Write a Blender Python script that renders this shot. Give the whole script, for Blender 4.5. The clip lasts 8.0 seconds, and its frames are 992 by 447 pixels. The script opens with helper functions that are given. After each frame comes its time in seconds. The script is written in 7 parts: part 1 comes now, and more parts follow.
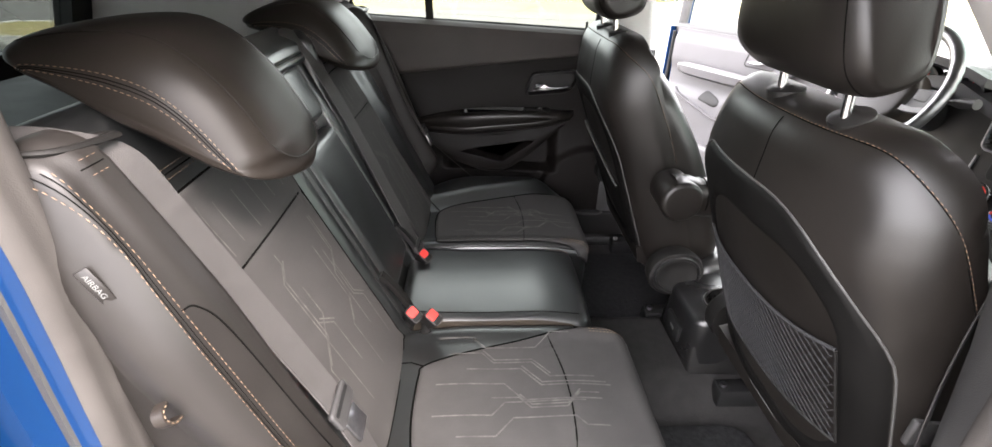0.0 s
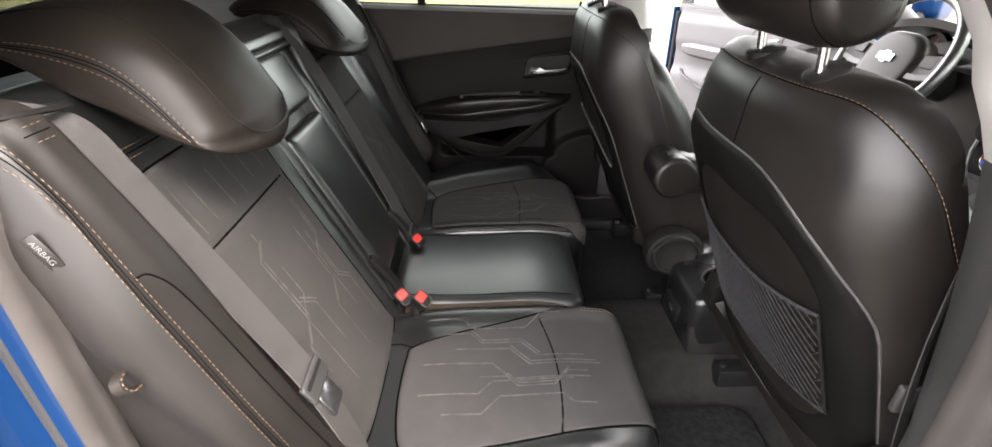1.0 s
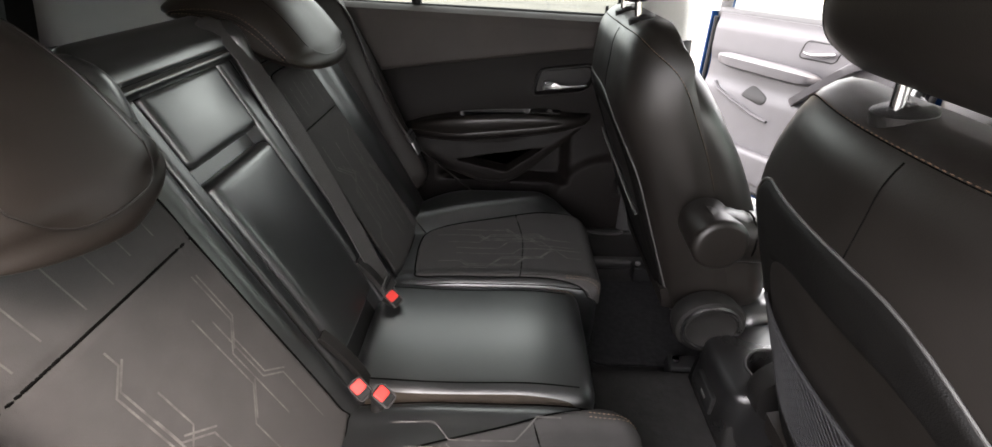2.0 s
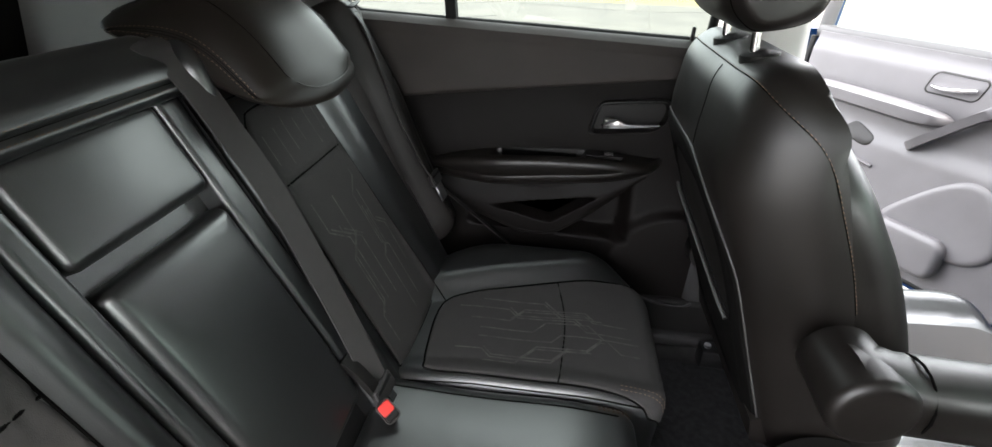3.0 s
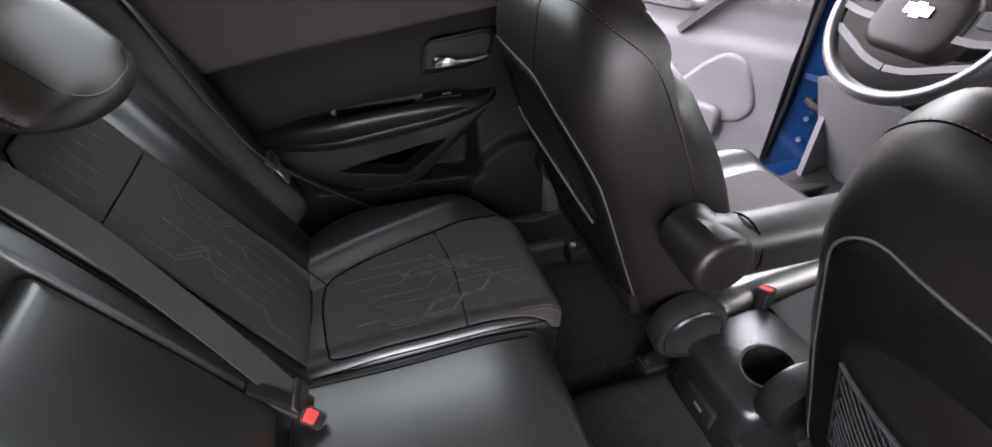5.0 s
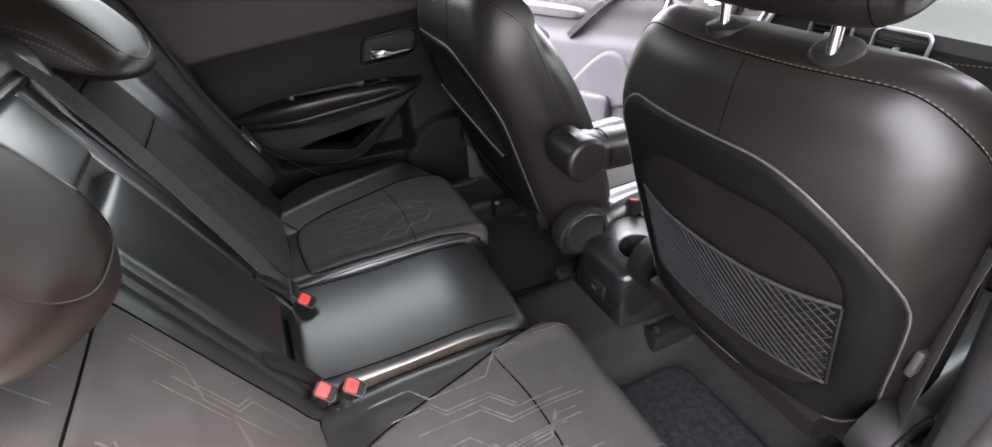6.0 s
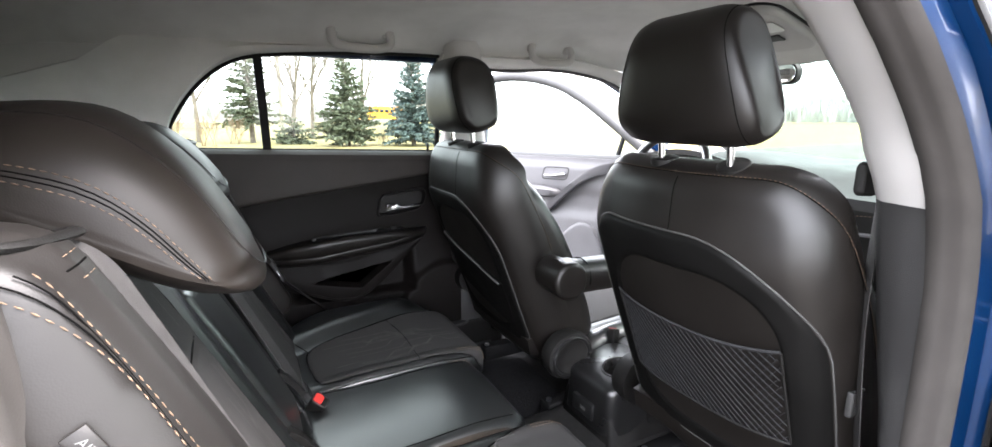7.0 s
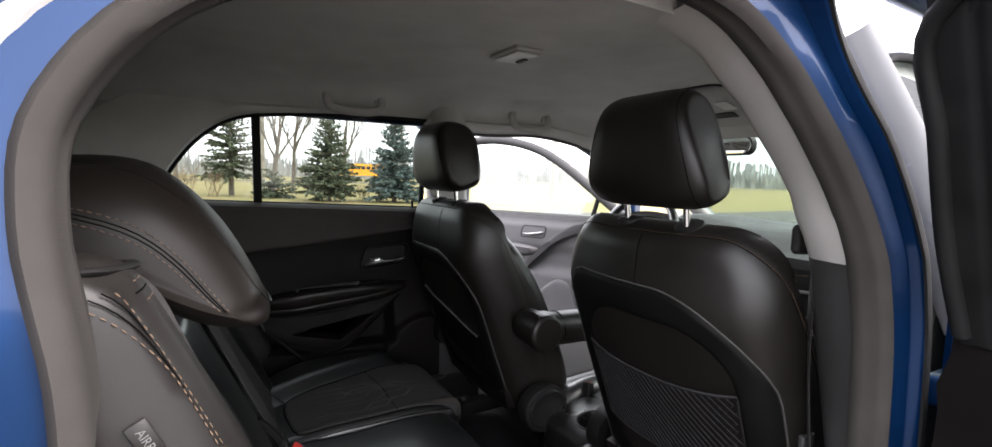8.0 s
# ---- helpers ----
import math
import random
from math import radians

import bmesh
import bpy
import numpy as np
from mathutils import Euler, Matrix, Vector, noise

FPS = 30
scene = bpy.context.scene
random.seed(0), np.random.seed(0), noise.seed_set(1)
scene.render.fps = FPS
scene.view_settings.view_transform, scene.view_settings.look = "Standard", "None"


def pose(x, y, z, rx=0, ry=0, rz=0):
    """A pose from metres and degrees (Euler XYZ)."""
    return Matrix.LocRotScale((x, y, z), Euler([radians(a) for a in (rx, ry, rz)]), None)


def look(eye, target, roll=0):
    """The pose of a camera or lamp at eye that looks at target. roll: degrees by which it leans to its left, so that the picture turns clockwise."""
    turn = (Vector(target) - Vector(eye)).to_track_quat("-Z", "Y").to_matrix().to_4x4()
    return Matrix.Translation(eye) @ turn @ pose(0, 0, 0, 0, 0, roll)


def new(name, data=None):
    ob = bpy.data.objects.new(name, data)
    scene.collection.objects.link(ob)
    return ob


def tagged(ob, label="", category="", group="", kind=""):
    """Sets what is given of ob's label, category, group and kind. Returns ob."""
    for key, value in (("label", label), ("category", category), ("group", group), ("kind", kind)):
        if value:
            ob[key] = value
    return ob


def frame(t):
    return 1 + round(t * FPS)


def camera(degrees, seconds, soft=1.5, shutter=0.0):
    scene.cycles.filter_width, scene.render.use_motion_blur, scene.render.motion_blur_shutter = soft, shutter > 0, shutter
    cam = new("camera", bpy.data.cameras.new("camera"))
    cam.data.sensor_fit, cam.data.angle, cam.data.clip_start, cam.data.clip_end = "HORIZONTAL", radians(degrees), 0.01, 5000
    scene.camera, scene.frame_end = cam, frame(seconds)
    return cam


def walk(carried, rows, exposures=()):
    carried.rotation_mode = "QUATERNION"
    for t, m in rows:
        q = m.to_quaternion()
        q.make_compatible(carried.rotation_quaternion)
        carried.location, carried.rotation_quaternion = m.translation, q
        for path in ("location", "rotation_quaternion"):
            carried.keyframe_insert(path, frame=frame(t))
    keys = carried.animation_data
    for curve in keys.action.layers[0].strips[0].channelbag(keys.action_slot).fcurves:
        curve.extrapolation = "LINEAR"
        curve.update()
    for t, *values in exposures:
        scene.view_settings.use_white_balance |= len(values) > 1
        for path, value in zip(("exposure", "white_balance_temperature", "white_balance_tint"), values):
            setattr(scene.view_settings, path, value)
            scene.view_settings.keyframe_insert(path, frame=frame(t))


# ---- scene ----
cam = camera(90.8, 8.0)
PATH = [
    (0, (-0.046, -0.972, 1.342), (0.044, 0.783, 0.386), 1.9),
    (0.5, (0.0, -1.012, 1.324), (0.053, 0.739, 0.36), -0.2),
    (1, (0.012, -0.981, 1.312), (0.036, 0.766, 0.338), -0.5),
    (1.5, (0.028, -0.879, 1.314), (0.025, 0.861, 0.328), 0.2),
    (2, (0.054, -0.712, 1.312), (0.018, 1.021, 0.314), 0.9),
    (2.2, (0.055, -0.637, 1.313), (-0.002, 1.089, 0.305), 1.3),
    (3.5, (0.027, -0.314, 1.306), (-0.233, 1.404, 0.317), 1.6),
    (4, (-0.015, -0.242, 1.316), (-0.221, 1.379, 0.162), 0.5),
    (4.5, (-0.008, -0.284, 1.313), (0.098, 1.298, 0.094), -3.8),
    (5, (-0.006, -0.392, 1.335), (0.41, 1.136, 0.114), -1.8),
    (5.2, (-0.008, -0.451, 1.341), (0.486, 1.054, 0.121), -2.0),
    (6.3, (-0.178, -0.814, 1.314), (0.581, 0.749, 0.324), -1.2),
    (6.5, (-0.211, -0.85, 1.283), (0.601, 0.765, 0.427), -0.8),
    (6.8, (-0.243, -0.897, 1.264), (0.613, 0.801, 0.644), -0.7),
    (7, (-0.272, -0.916, 1.263), (0.644, 0.81, 0.837), 0.1),
    (7.5, (-0.292, -0.964, 1.258), (0.661, 0.786, 1.092), 1.5),
    (8, (-0.311, -0.978, 1.265), (0.696, 0.74, 1.076), 1.6),
]
walk(cam, [(t, look(eye, target, roll)) for t, eye, target, roll in PATH],
     [(0.0, 4.05, 6700, 18), (0.5, 3.85, 6850, 17), (2.0, 3.74, 6850, 19), (3.5, 4.0, 6420, 12), (4.0, 4.38, 6450, 16), (4.5, 4.74, 6450, 19), (5.0, 4.05, 6450, 25), (6.5, 4.10, 6500, 20), (7.0, 3.92, 6300, 16), (7.5, 3.08, 6350, 15), (8.0, 2.47, 6480, 18)])

# ---- light ----
world = bpy.data.worlds.new("overcast_sky")
scene.world = world
world.use_nodes = True
wn, wl = world.node_tree.nodes, world.node_tree.links
wn.clear()
sky = wn.new("ShaderNodeTexSky")
sky.sky_type = "NISHITA"
sky.sun_disc = False
sky.sun_elevation, sky.sun_rotation = radians(51), radians(145)
sky.air_density, sky.dust_density, sky.ozone_density = 1.0, 4.0, 1.0
cloud = wn.new("ShaderNodeTexNoise")
cloud.inputs["Scale"].default_value = 1.6
cloud.inputs["Detail"].default_value = 4
cramp = wn.new("ShaderNodeValToRGB")
cramp.color_ramp.elements[0].position, cramp.color_ramp.elements[0].color = 0.3, (9.0, 9.4, 9.6, 1)
cramp.color_ramp.elements[1].position, cramp.color_ramp.elements[1].color = 0.75, (12.0, 12.2, 12.2, 1)
coord = wn.new("ShaderNodeTexCoord")
mixw = wn.new("ShaderNodeMixRGB")
mixw.inputs["Fac"].default_value = 0.8
bgn = wn.new("ShaderNodeBackground")
bgn.inputs["Strength"].default_value = 0.15
outw = wn.new("ShaderNodeOutputWorld")
wl.new(coord.outputs["Generated"], cloud.inputs["Vector"])
wl.new(cloud.outputs["Fac"], cramp.inputs["Fac"])
wl.new(sky.outputs["Color"], mixw.inputs["Color1"])
wl.new(cramp.outputs["Color"], mixw.inputs["Color2"])
wl.new(mixw.outputs["Color"], bgn.inputs["Color"])
wl.new(bgn.outputs["Background"], outw.inputs["Surface"])
sun = new("sun", bpy.data.lights.new("sun", "SUN"))
sun.data.energy, sun.data.angle, sun.data.color = 1.25, radians(25), (1.0, 0.96, 0.9)
sun.matrix_world = look((7, -10, 15), (0, 0, 0))


# ---- materials ----
def material(name, colour, rough=0.5, metal=0.0, spot=0.0, spot_scale=8.0, grain=0.0, grain_scale=400.0, wave=0.0, wave_scale=25.0,
             coat=0.0, tint=None, cells=False, spec=0.5, coat_rough=0.06):
    """A node material: base colour with blotches at one scale, fine bump grain at another, soft undulation at a third."""
    m = bpy.data.materials.new(name)
    m.use_nodes = True
    nt = m.node_tree
    b = nt.nodes["Principled BSDF"]
    b.inputs["Roughness"].default_value = rough
    b.inputs["Metallic"].default_value = metal
    b.inputs["Specular IOR Level"].default_value = spec
    b.inputs["Coat Weight"].default_value = coat
    b.inputs["Coat Roughness"].default_value = coat_rough
    tc = nt.nodes.new("ShaderNodeTexCoord")
    n1 = nt.nodes.new("ShaderNodeTexNoise")
    n1.inputs["Scale"].default_value, n1.inputs["Detail"].default_value = spot_scale, 5
    nt.links.new(tc.outputs["Object"], n1.inputs["Vector"])
    mx = nt.nodes.new("ShaderNodeMixRGB")
    second = tint or tuple(min(1, c * (1 + spot)) for c in colour)
    first = colour if tint else tuple(c * (1 - spot) for c in colour)
    mx.inputs["Color1"].default_value, mx.inputs["Color2"].default_value = (*first, 1), (*second, 1)
    rp = nt.nodes.new("ShaderNodeMapRange")
    rp.inputs["From Min"].default_value, rp.inputs["From Max"].default_value = 0.35, 0.65
    nt.links.new(n1.outputs["Fac"], rp.inputs["Value"])
    nt.links.new(rp.outputs["Result"], mx.inputs["Fac"])
    nt.links.new(mx.outputs["Color"], b.inputs["Base Color"])
    rr = nt.nodes.new("ShaderNodeMapRange")
    rr.inputs["From Min"].default_value, rr.inputs["From Max"].default_value = 0.3, 0.7
    rr.inputs["To Min"].default_value, rr.inputs["To Max"].default_value = max(0.02, rough * 0.88), min(1, rough * 1.12)
    nt.links.new(n1.outputs["Fac"], rr.inputs["Value"])
    nt.links.new(rr.outputs["Result"], b.inputs["Roughness"])
    last = None
    if wave:
        n2 = nt.nodes.new("ShaderNodeTexNoise")
        n2.inputs["Scale"].default_value, n2.inputs["Detail"].default_value = wave_scale, 3
        nt.links.new(tc.outputs["Object"], n2.inputs["Vector"])
        bp = nt.nodes.new("ShaderNodeBump")
        bp.inputs["Strength"].default_value, bp.inputs["Distance"].default_value = wave, 0.004
        nt.links.new(n2.outputs["Fac"], bp.inputs["Height"])
        last = bp
    if grain:
        n3 = nt.nodes.new("ShaderNodeTexVoronoi" if cells else "ShaderNodeTexNoise")
        n3.inputs["Scale"].default_value = grain_scale
        nt.links.new(tc.outputs["Object"], n3.inputs["Vector"])
        bp = nt.nodes.new("ShaderNodeBump")
        bp.inputs["Strength"].default_value, bp.inputs["Distance"].default_value = grain, 0.0006
        nt.links.new(n3.outputs["Distance" if cells else "Fac"], bp.inputs["Height"])
        if last:
            nt.links.new(last.outputs["Normal"], bp.inputs["Normal"])
        last = bp
    if last:
        nt.links.new(last.outputs["Normal"], b.inputs["Normal"])
    return m


LEATHER = material("black_leather", (0.0066, 0.0072, 0.0073), 0.36, coat=0.45, coat_rough=0.32, spec=0.95, spot=0.18, grain=0.10, grain_scale=900, wave=0.14, wave_scale=14, cells=True)
VINYL = material("front_seat_leather", (0.0066, 0.0054, 0.0046), 0.41, spot=0.18, grain=0.10, grain_scale=900, wave=0.14, wave_scale=14, cells=True, spec=0.37)
LEATHER2 = material("side_leather", (0.0118, 0.0094, 0.0078), 0.42, spec=0.18, spot=0.15, grain=0.07, grain_scale=900, wave=0.10, wave_scale=14, cells=True)
FABRIC = material("charcoal_fabric", (0.0345, 0.0326, 0.0316), 0.92, spot=0.12, spot_scale=30, grain=0.6, grain_scale=1100, wave=0.2, wave_scale=18, spec=0.25)
PRINT = material("fabric_print", (0.062, 0.058, 0.055), 0.85, spot=0.35, spot_scale=60, grain=0.5, grain_scale=900, spec=0.25)
THREAD = material("tan_thread", (0.118, 0.076, 0.046), 0.8, spot=0.25, spot_scale=200, grain=0.6, grain_scale=1500)
# Seam lines: the shade of sewn creases is put into this near-black.
SEAM = material("seam_crease_black", (0.0022, 0.0021, 0.0020), 1.0, spot=0.2, spec=0.03)
BOLSTER = material("bolster_leather", (0.0112, 0.0099, 0.0091), 0.44, spec=0.21, spot=0.15, grain=0.08, grain_scale=900, wave=0.12, wave_scale=14, cells=True)
GUSSET = material("brown_side_cloth", (0.034, 0.027, 0.021), 0.85, spot=0.12, spot_scale=30, grain=0.5, grain_scale=900, spec=0.12)
PIPING = material("grey_piping", (0.050, 0.049, 0.047), 0.5, spec=0.4, spot=0.2, spot_scale=80)
PLASTIC = material("black_plastic", (0.0075, 0.0070, 0.0066), 0.52, spec=0.24, spot=0.15, spot_scale=12, grain=0.35, grain_scale=900, cells=True)
PLASTIC_GREY = material("dark_grey_plastic", (0.025, 0.0242, 0.024), 0.55, spec=0.35, spot=0.12, spot_scale=10, grain=0.35, grain_scale=900, cells=True)
PANEL = material("moulded_panel_plastic", (0.0036, 0.0034, 0.0032), 0.52, spec=0.10, spot=0.15, spot_scale=12, grain=0.35, grain_scale=900, cells=True)
CONSOLE = material("satin_console_plastic", (0.0080, 0.0078, 0.0078), 0.30, spec=0.55, spot=0.15, spot_scale=14, grain=0.25, grain_scale=900, cells=True)
# Near-black that puts the shade inside hollows into the colour.
HOLLOW_SHADE = material("hollow_shade_black", (0.0022, 0.0022, 0.0024), 0.9, spot=0.2, spot_scale=40, grain=0.4, grain_scale=900, spec=0.08)
DOOR_PAD = material("soft_door_pad", (0.0285, 0.0240, 0.0220), 0.62, spec=0.22, spot=0.14, spot_scale=9, grain=0.45, grain_scale=700, cells=True)
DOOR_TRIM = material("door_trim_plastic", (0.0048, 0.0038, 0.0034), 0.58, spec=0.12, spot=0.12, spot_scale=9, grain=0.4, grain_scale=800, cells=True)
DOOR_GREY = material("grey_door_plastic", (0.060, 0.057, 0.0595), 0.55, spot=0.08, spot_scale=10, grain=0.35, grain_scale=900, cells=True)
TRIM_GREY = material("light_grey_trim", (0.42, 0.405, 0.39), 0.65, spot=0.06, spot_scale=6, grain=0.3, grain_scale=900, cells=True)
HEADLINER = material("grey_headliner", (0.54, 0.53, 0.51), 0.95, spot=0.06, spot_scale=10, grain=0.5, grain_scale=700, wave=0.15, wave_scale=6, spec=0.2)
CARPET = material("charcoal_carpet", (0.0230, 0.0222, 0.0216), 1.0, spot=0.15, spot_scale=35, grain=1.0, grain_scale=500, wave=0.3, wave_scale=90, spec=0.1)
MATMAT = material("floor_mat_carpet", (0.0170, 0.0170, 0.0176), 1.0, spot=0.3, spot_scale=70, grain=1.0, grain_scale=600, wave=0.5, wave_scale=120, spec=0.1)
RUBBER = material("grey_rubber_seal", (0.034, 0.0305, 0.028), 0.86, spec=0.2, spot=0.12, spot_scale=25, grain=0.3, grain_scale=900)
RUBBER_DARK = material("black_rubber", (0.0065, 0.0065, 0.0065), 0.7, spot=0.2, spot_scale=20, spec=0.20)
PAINT = material("blue_metallic_paint", (0.0017, 0.0190, 0.068), 0.34, metal=0.50, spot=0.25, spot_scale=3, grain=0.05, grain_scale=3000, coat=0.32, spec=0.2)
CHROME = material("chrome", (0.72, 0.72, 0.73), 0.14, metal=1.0, spot=0.05)
STEEL = material("steel", (0.32, 0.32, 0.33), 0.35, metal=1.0, spot=0.25, spot_scale=40)
BELT = material("grey_belt_webbing", (0.037, 0.0345, 0.0335), 0.7, spot=0.12, spot_scale=90, grain=0.7, grain_scale=1300, spec=0.35)
RED = material("red_button", (0.50, 0.030, 0.024), 0.55, spec=0.25, spot=0.1)
WHITE_INK = material("pale_lettering", (0.085, 0.085, 0.082), 0.6, spot=0.1)
NET = material("elastic_net_cord", (0.019, 0.019, 0.020), 0.85, spec=0.2, spot=0.25, spot_scale=200)
SILVER = material("silver_trim", (0.30, 0.30, 0.31), 0.38, metal=0.8, spot=0.08)
BLUE_INK = material("blue_mark", (0.02, 0.06, 0.45), 0.5, spot=0.1)
# Grey base stands for bright sky mirrored in a gloss-black cover.
SKY_APPLIQUE = material("sky_grey_pillar_cover", (0.24, 0.24, 0.25), 0.25, spot=0.06, coat=0.6)
SATIN = material("satin_chrome", (0.30, 0.30, 0.30), 0.22, metal=0.75, spot=0.05)
LENS = material("lamp_lens", (0.62, 0.61, 0.58), 0.35, spot=0.05)


def glass(name, tint=(1, 1, 1)):
    m = bpy.data.materials.new(name)
    m.use_nodes = True
    nt = m.node_tree
    nt.nodes.clear()
    o = nt.nodes.new("ShaderNodeOutputMaterial")
    mix = nt.nodes.new("ShaderNodeMixShader")
    mix.inputs["Fac"].default_value = 0.07
    tr = nt.nodes.new("ShaderNodeBsdfTransparent")
    tr.inputs["Color"].default_value = (*tint, 1)
    gl = nt.nodes.new("ShaderNodeBsdfGlossy")
    gl.inputs["Roughness"].default_value = 0.02
    nt.links.new(tr.outputs["BSDF"], mix.inputs[1])
    nt.links.new(gl.outputs["BSDF"], mix.inputs[2])
    nt.links.new(mix.outputs["Shader"], o.inputs["Surface"])
    return m


GLASS = glass("window_glass", (0.53, 0.59, 0.555))
PRIVACY = glass("dark_rear_glass", (0.22, 0.24, 0.235))
REAR_GLASS = glass("rear_side_glass", (0.30, 0.335, 0.315))
MIRROR = material("mirror_silver", (0.85, 0.86, 0.86), 0.02, metal=1.0)


# ---- mesh tools ----
def empty(name, label, category, group="", kind="", at=(0, 0, 0)):
    ob = new(name)
    ob.location = at
    ob.empty_display_size = 0.05
    return tagged(ob, label, category, group, kind)


def part(name, bm, mat, parent=None, label="", smooth=True):
    me = bpy.data.meshes.new(name)
    bmesh.ops.recalc_face_normals(bm, faces=bm.faces)
    bm.to_mesh(me)
    bm.free()
    for p in me.polygons:
        p.use_smooth = smooth
    if smooth:
        me.set_sharp_from_angle(angle=radians(50))
    me.materials.append(mat)
    ob = new(name, me)
    if parent is not None:
        ob.parent = parent
        ob.matrix_parent_inverse = Matrix.Translation(-parent.location)
    if label:
        tagged(ob, label)
    return ob


def thing(name, bm, mat, label, category, group="", kind="", smooth=True):
    return tagged(part(name, bm, mat, None, "", smooth), label, category, group, kind)


def box(x0, x1, y0, y1, z0, z1, bevel=0.0, seg=2, bm=None):
    b = bmesh.new()
    bmesh.ops.create_cube(b, size=1)
    bmesh.ops.scale(b, vec=(abs(x1 - x0), abs(y1 - y0), abs(z1 - z0)), verts=b.verts)
    bmesh.ops.translate(b, vec=((x0 + x1) / 2, (y0 + y1) / 2, (z0 + z1) / 2), verts=b.verts)
    if bevel:
        bmesh.ops.bevel(b, geom=b.edges[:], offset=bevel, segments=seg, profile=0.5, affect="EDGES")
    if bm is not None:
        join(bm, b)
        return bm
    return b


def join(bm, other, matrix=None):
    if matrix is not None:
        bmesh.ops.transform(other, matrix=matrix, verts=other.verts)
    keep = {v: bm.verts.new(v.co) for v in other.verts}
    for f in other.faces:
        try:
            bm.faces.new([keep[v] for v in f.verts])
        except ValueError:
            pass
    other.free()
    return bm


def moved(bm, matrix):
    bmesh.ops.transform(bm, matrix=matrix, verts=bm.verts)
    return bm


def loft(sections, caps=True, bm=None, ring=True):
    bm = bm or bmesh.new()
    rows = [[bm.verts.new(p) for p in s] for s in sections]
    n = len(rows[0])
    for a, b in zip(rows, rows[1:]):
        for i in range(n if ring else n - 1):
            j = (i + 1) % n
            bm.faces.new((a[i], a[j], b[j], b[i]))
    if caps and ring:
        bm.faces.new(rows[0][::-1])
        bm.faces.new(rows[-1])
    return bm


def smooth_line(points, steps=8, closed=False):
    """A Catmull-Rom line through the points."""
    pts = [Vector(p) for p in points]
    n = len(pts)
    out = []
    for i in range(n if closed else n - 1):
        if closed:
            p0, p1, p2, p3 = pts[i - 1], pts[i], pts[(i + 1) % n], pts[(i + 2) % n]
        else:
            p1, p2 = pts[i], pts[i + 1]
            p0 = pts[i - 1] if i else p1 * 2 - p2
            p3 = pts[i + 2] if i + 2 < n else p2 * 2 - p1
        for k in range(steps):
            t = k / steps
            out.append(0.5 * (2 * p1 + (p2 - p0) * t + (2 * p0 - 5 * p1 + 4 * p2 - p3) * t * t + (3 * p1 - p0 - 3 * p2 + p3) * t ** 3))
    if not closed:
        out.append(pts[-1])
    return out


def tube(points, r, sides=8, closed=False, bm=None, flat=1.0, up=None):
    """A tube along points; flat squeezes it along the second axis."""
    pts = [Vector(p) for p in points]
    n = len(pts)
    secs = []
    ref = Vector(up) if up else Vector((0.13, 0.31, 0.94))
    for i, p in enumerate(pts):
        a = pts[(i - 1) % n] if closed or i else p
        b = pts[(i + 1) % n] if closed or i < n - 1 else p
        d = (b - a).normalized()
        u = d.cross(ref)
        if u.length < 1e-4:
            u = d.cross(Vector((1, 0, 0)))
        u.normalize()
        v = d.cross(u)
        rr = r(i / max(1, n - 1)) if callable(r) else r
        secs.append([p + u * math.cos(k * math.tau / sides) * rr + v * math.sin(k * math.tau / sides) * rr * flat for k in range(sides)])
    if closed:
        secs.append(secs[0])
        return loft(secs, False, bm)
    return loft(secs, True, bm)


def strap(points, width, thick, across, bm=None):
    """A flat band along points; across gives its width direction (a vector, or one for each point)."""
    pts = [Vector(p) for p in points]
    n = len(pts)
    secs = []
    for i, p in enumerate(pts):
        d = (pts[min(n - 1, i + 1)] - pts[max(0, i - 1)]).normalized()
        w = Vector(across(i / (n - 1)) if callable(across) else across)
        w = (w - d * w.dot(d)).normalized()
        h = d.cross(w)
        secs.append([p + w * a * width / 2 + h * b * thick / 2 for a, b in ((-1, -0.5), (-0.96, 1), (0.96, 1), (1, -0.5), (0.96, -1), (-0.96, -1))])
    return loft(secs, True, bm)


def prism(outline, depth, bevel=0.0, seg=2):
    """outline: 3D points of one flat face; depth: the vector by which it is extruded."""
    bm = bmesh.new()
    f = bm.faces.new([bm.verts.new(p) for p in outline])
    top = bmesh.ops.extrude_face_region(bm, geom=[f])
    bmesh.ops.translate(bm, vec=depth, verts=[v for v in top["geom"] if isinstance(v, bmesh.types.BMVert)])
    if bevel:
        bmesh.ops.bevel(bm, geom=bm.edges[:], offset=bevel, segments=seg, profile=0.5, affect="EDGES")
    return bm


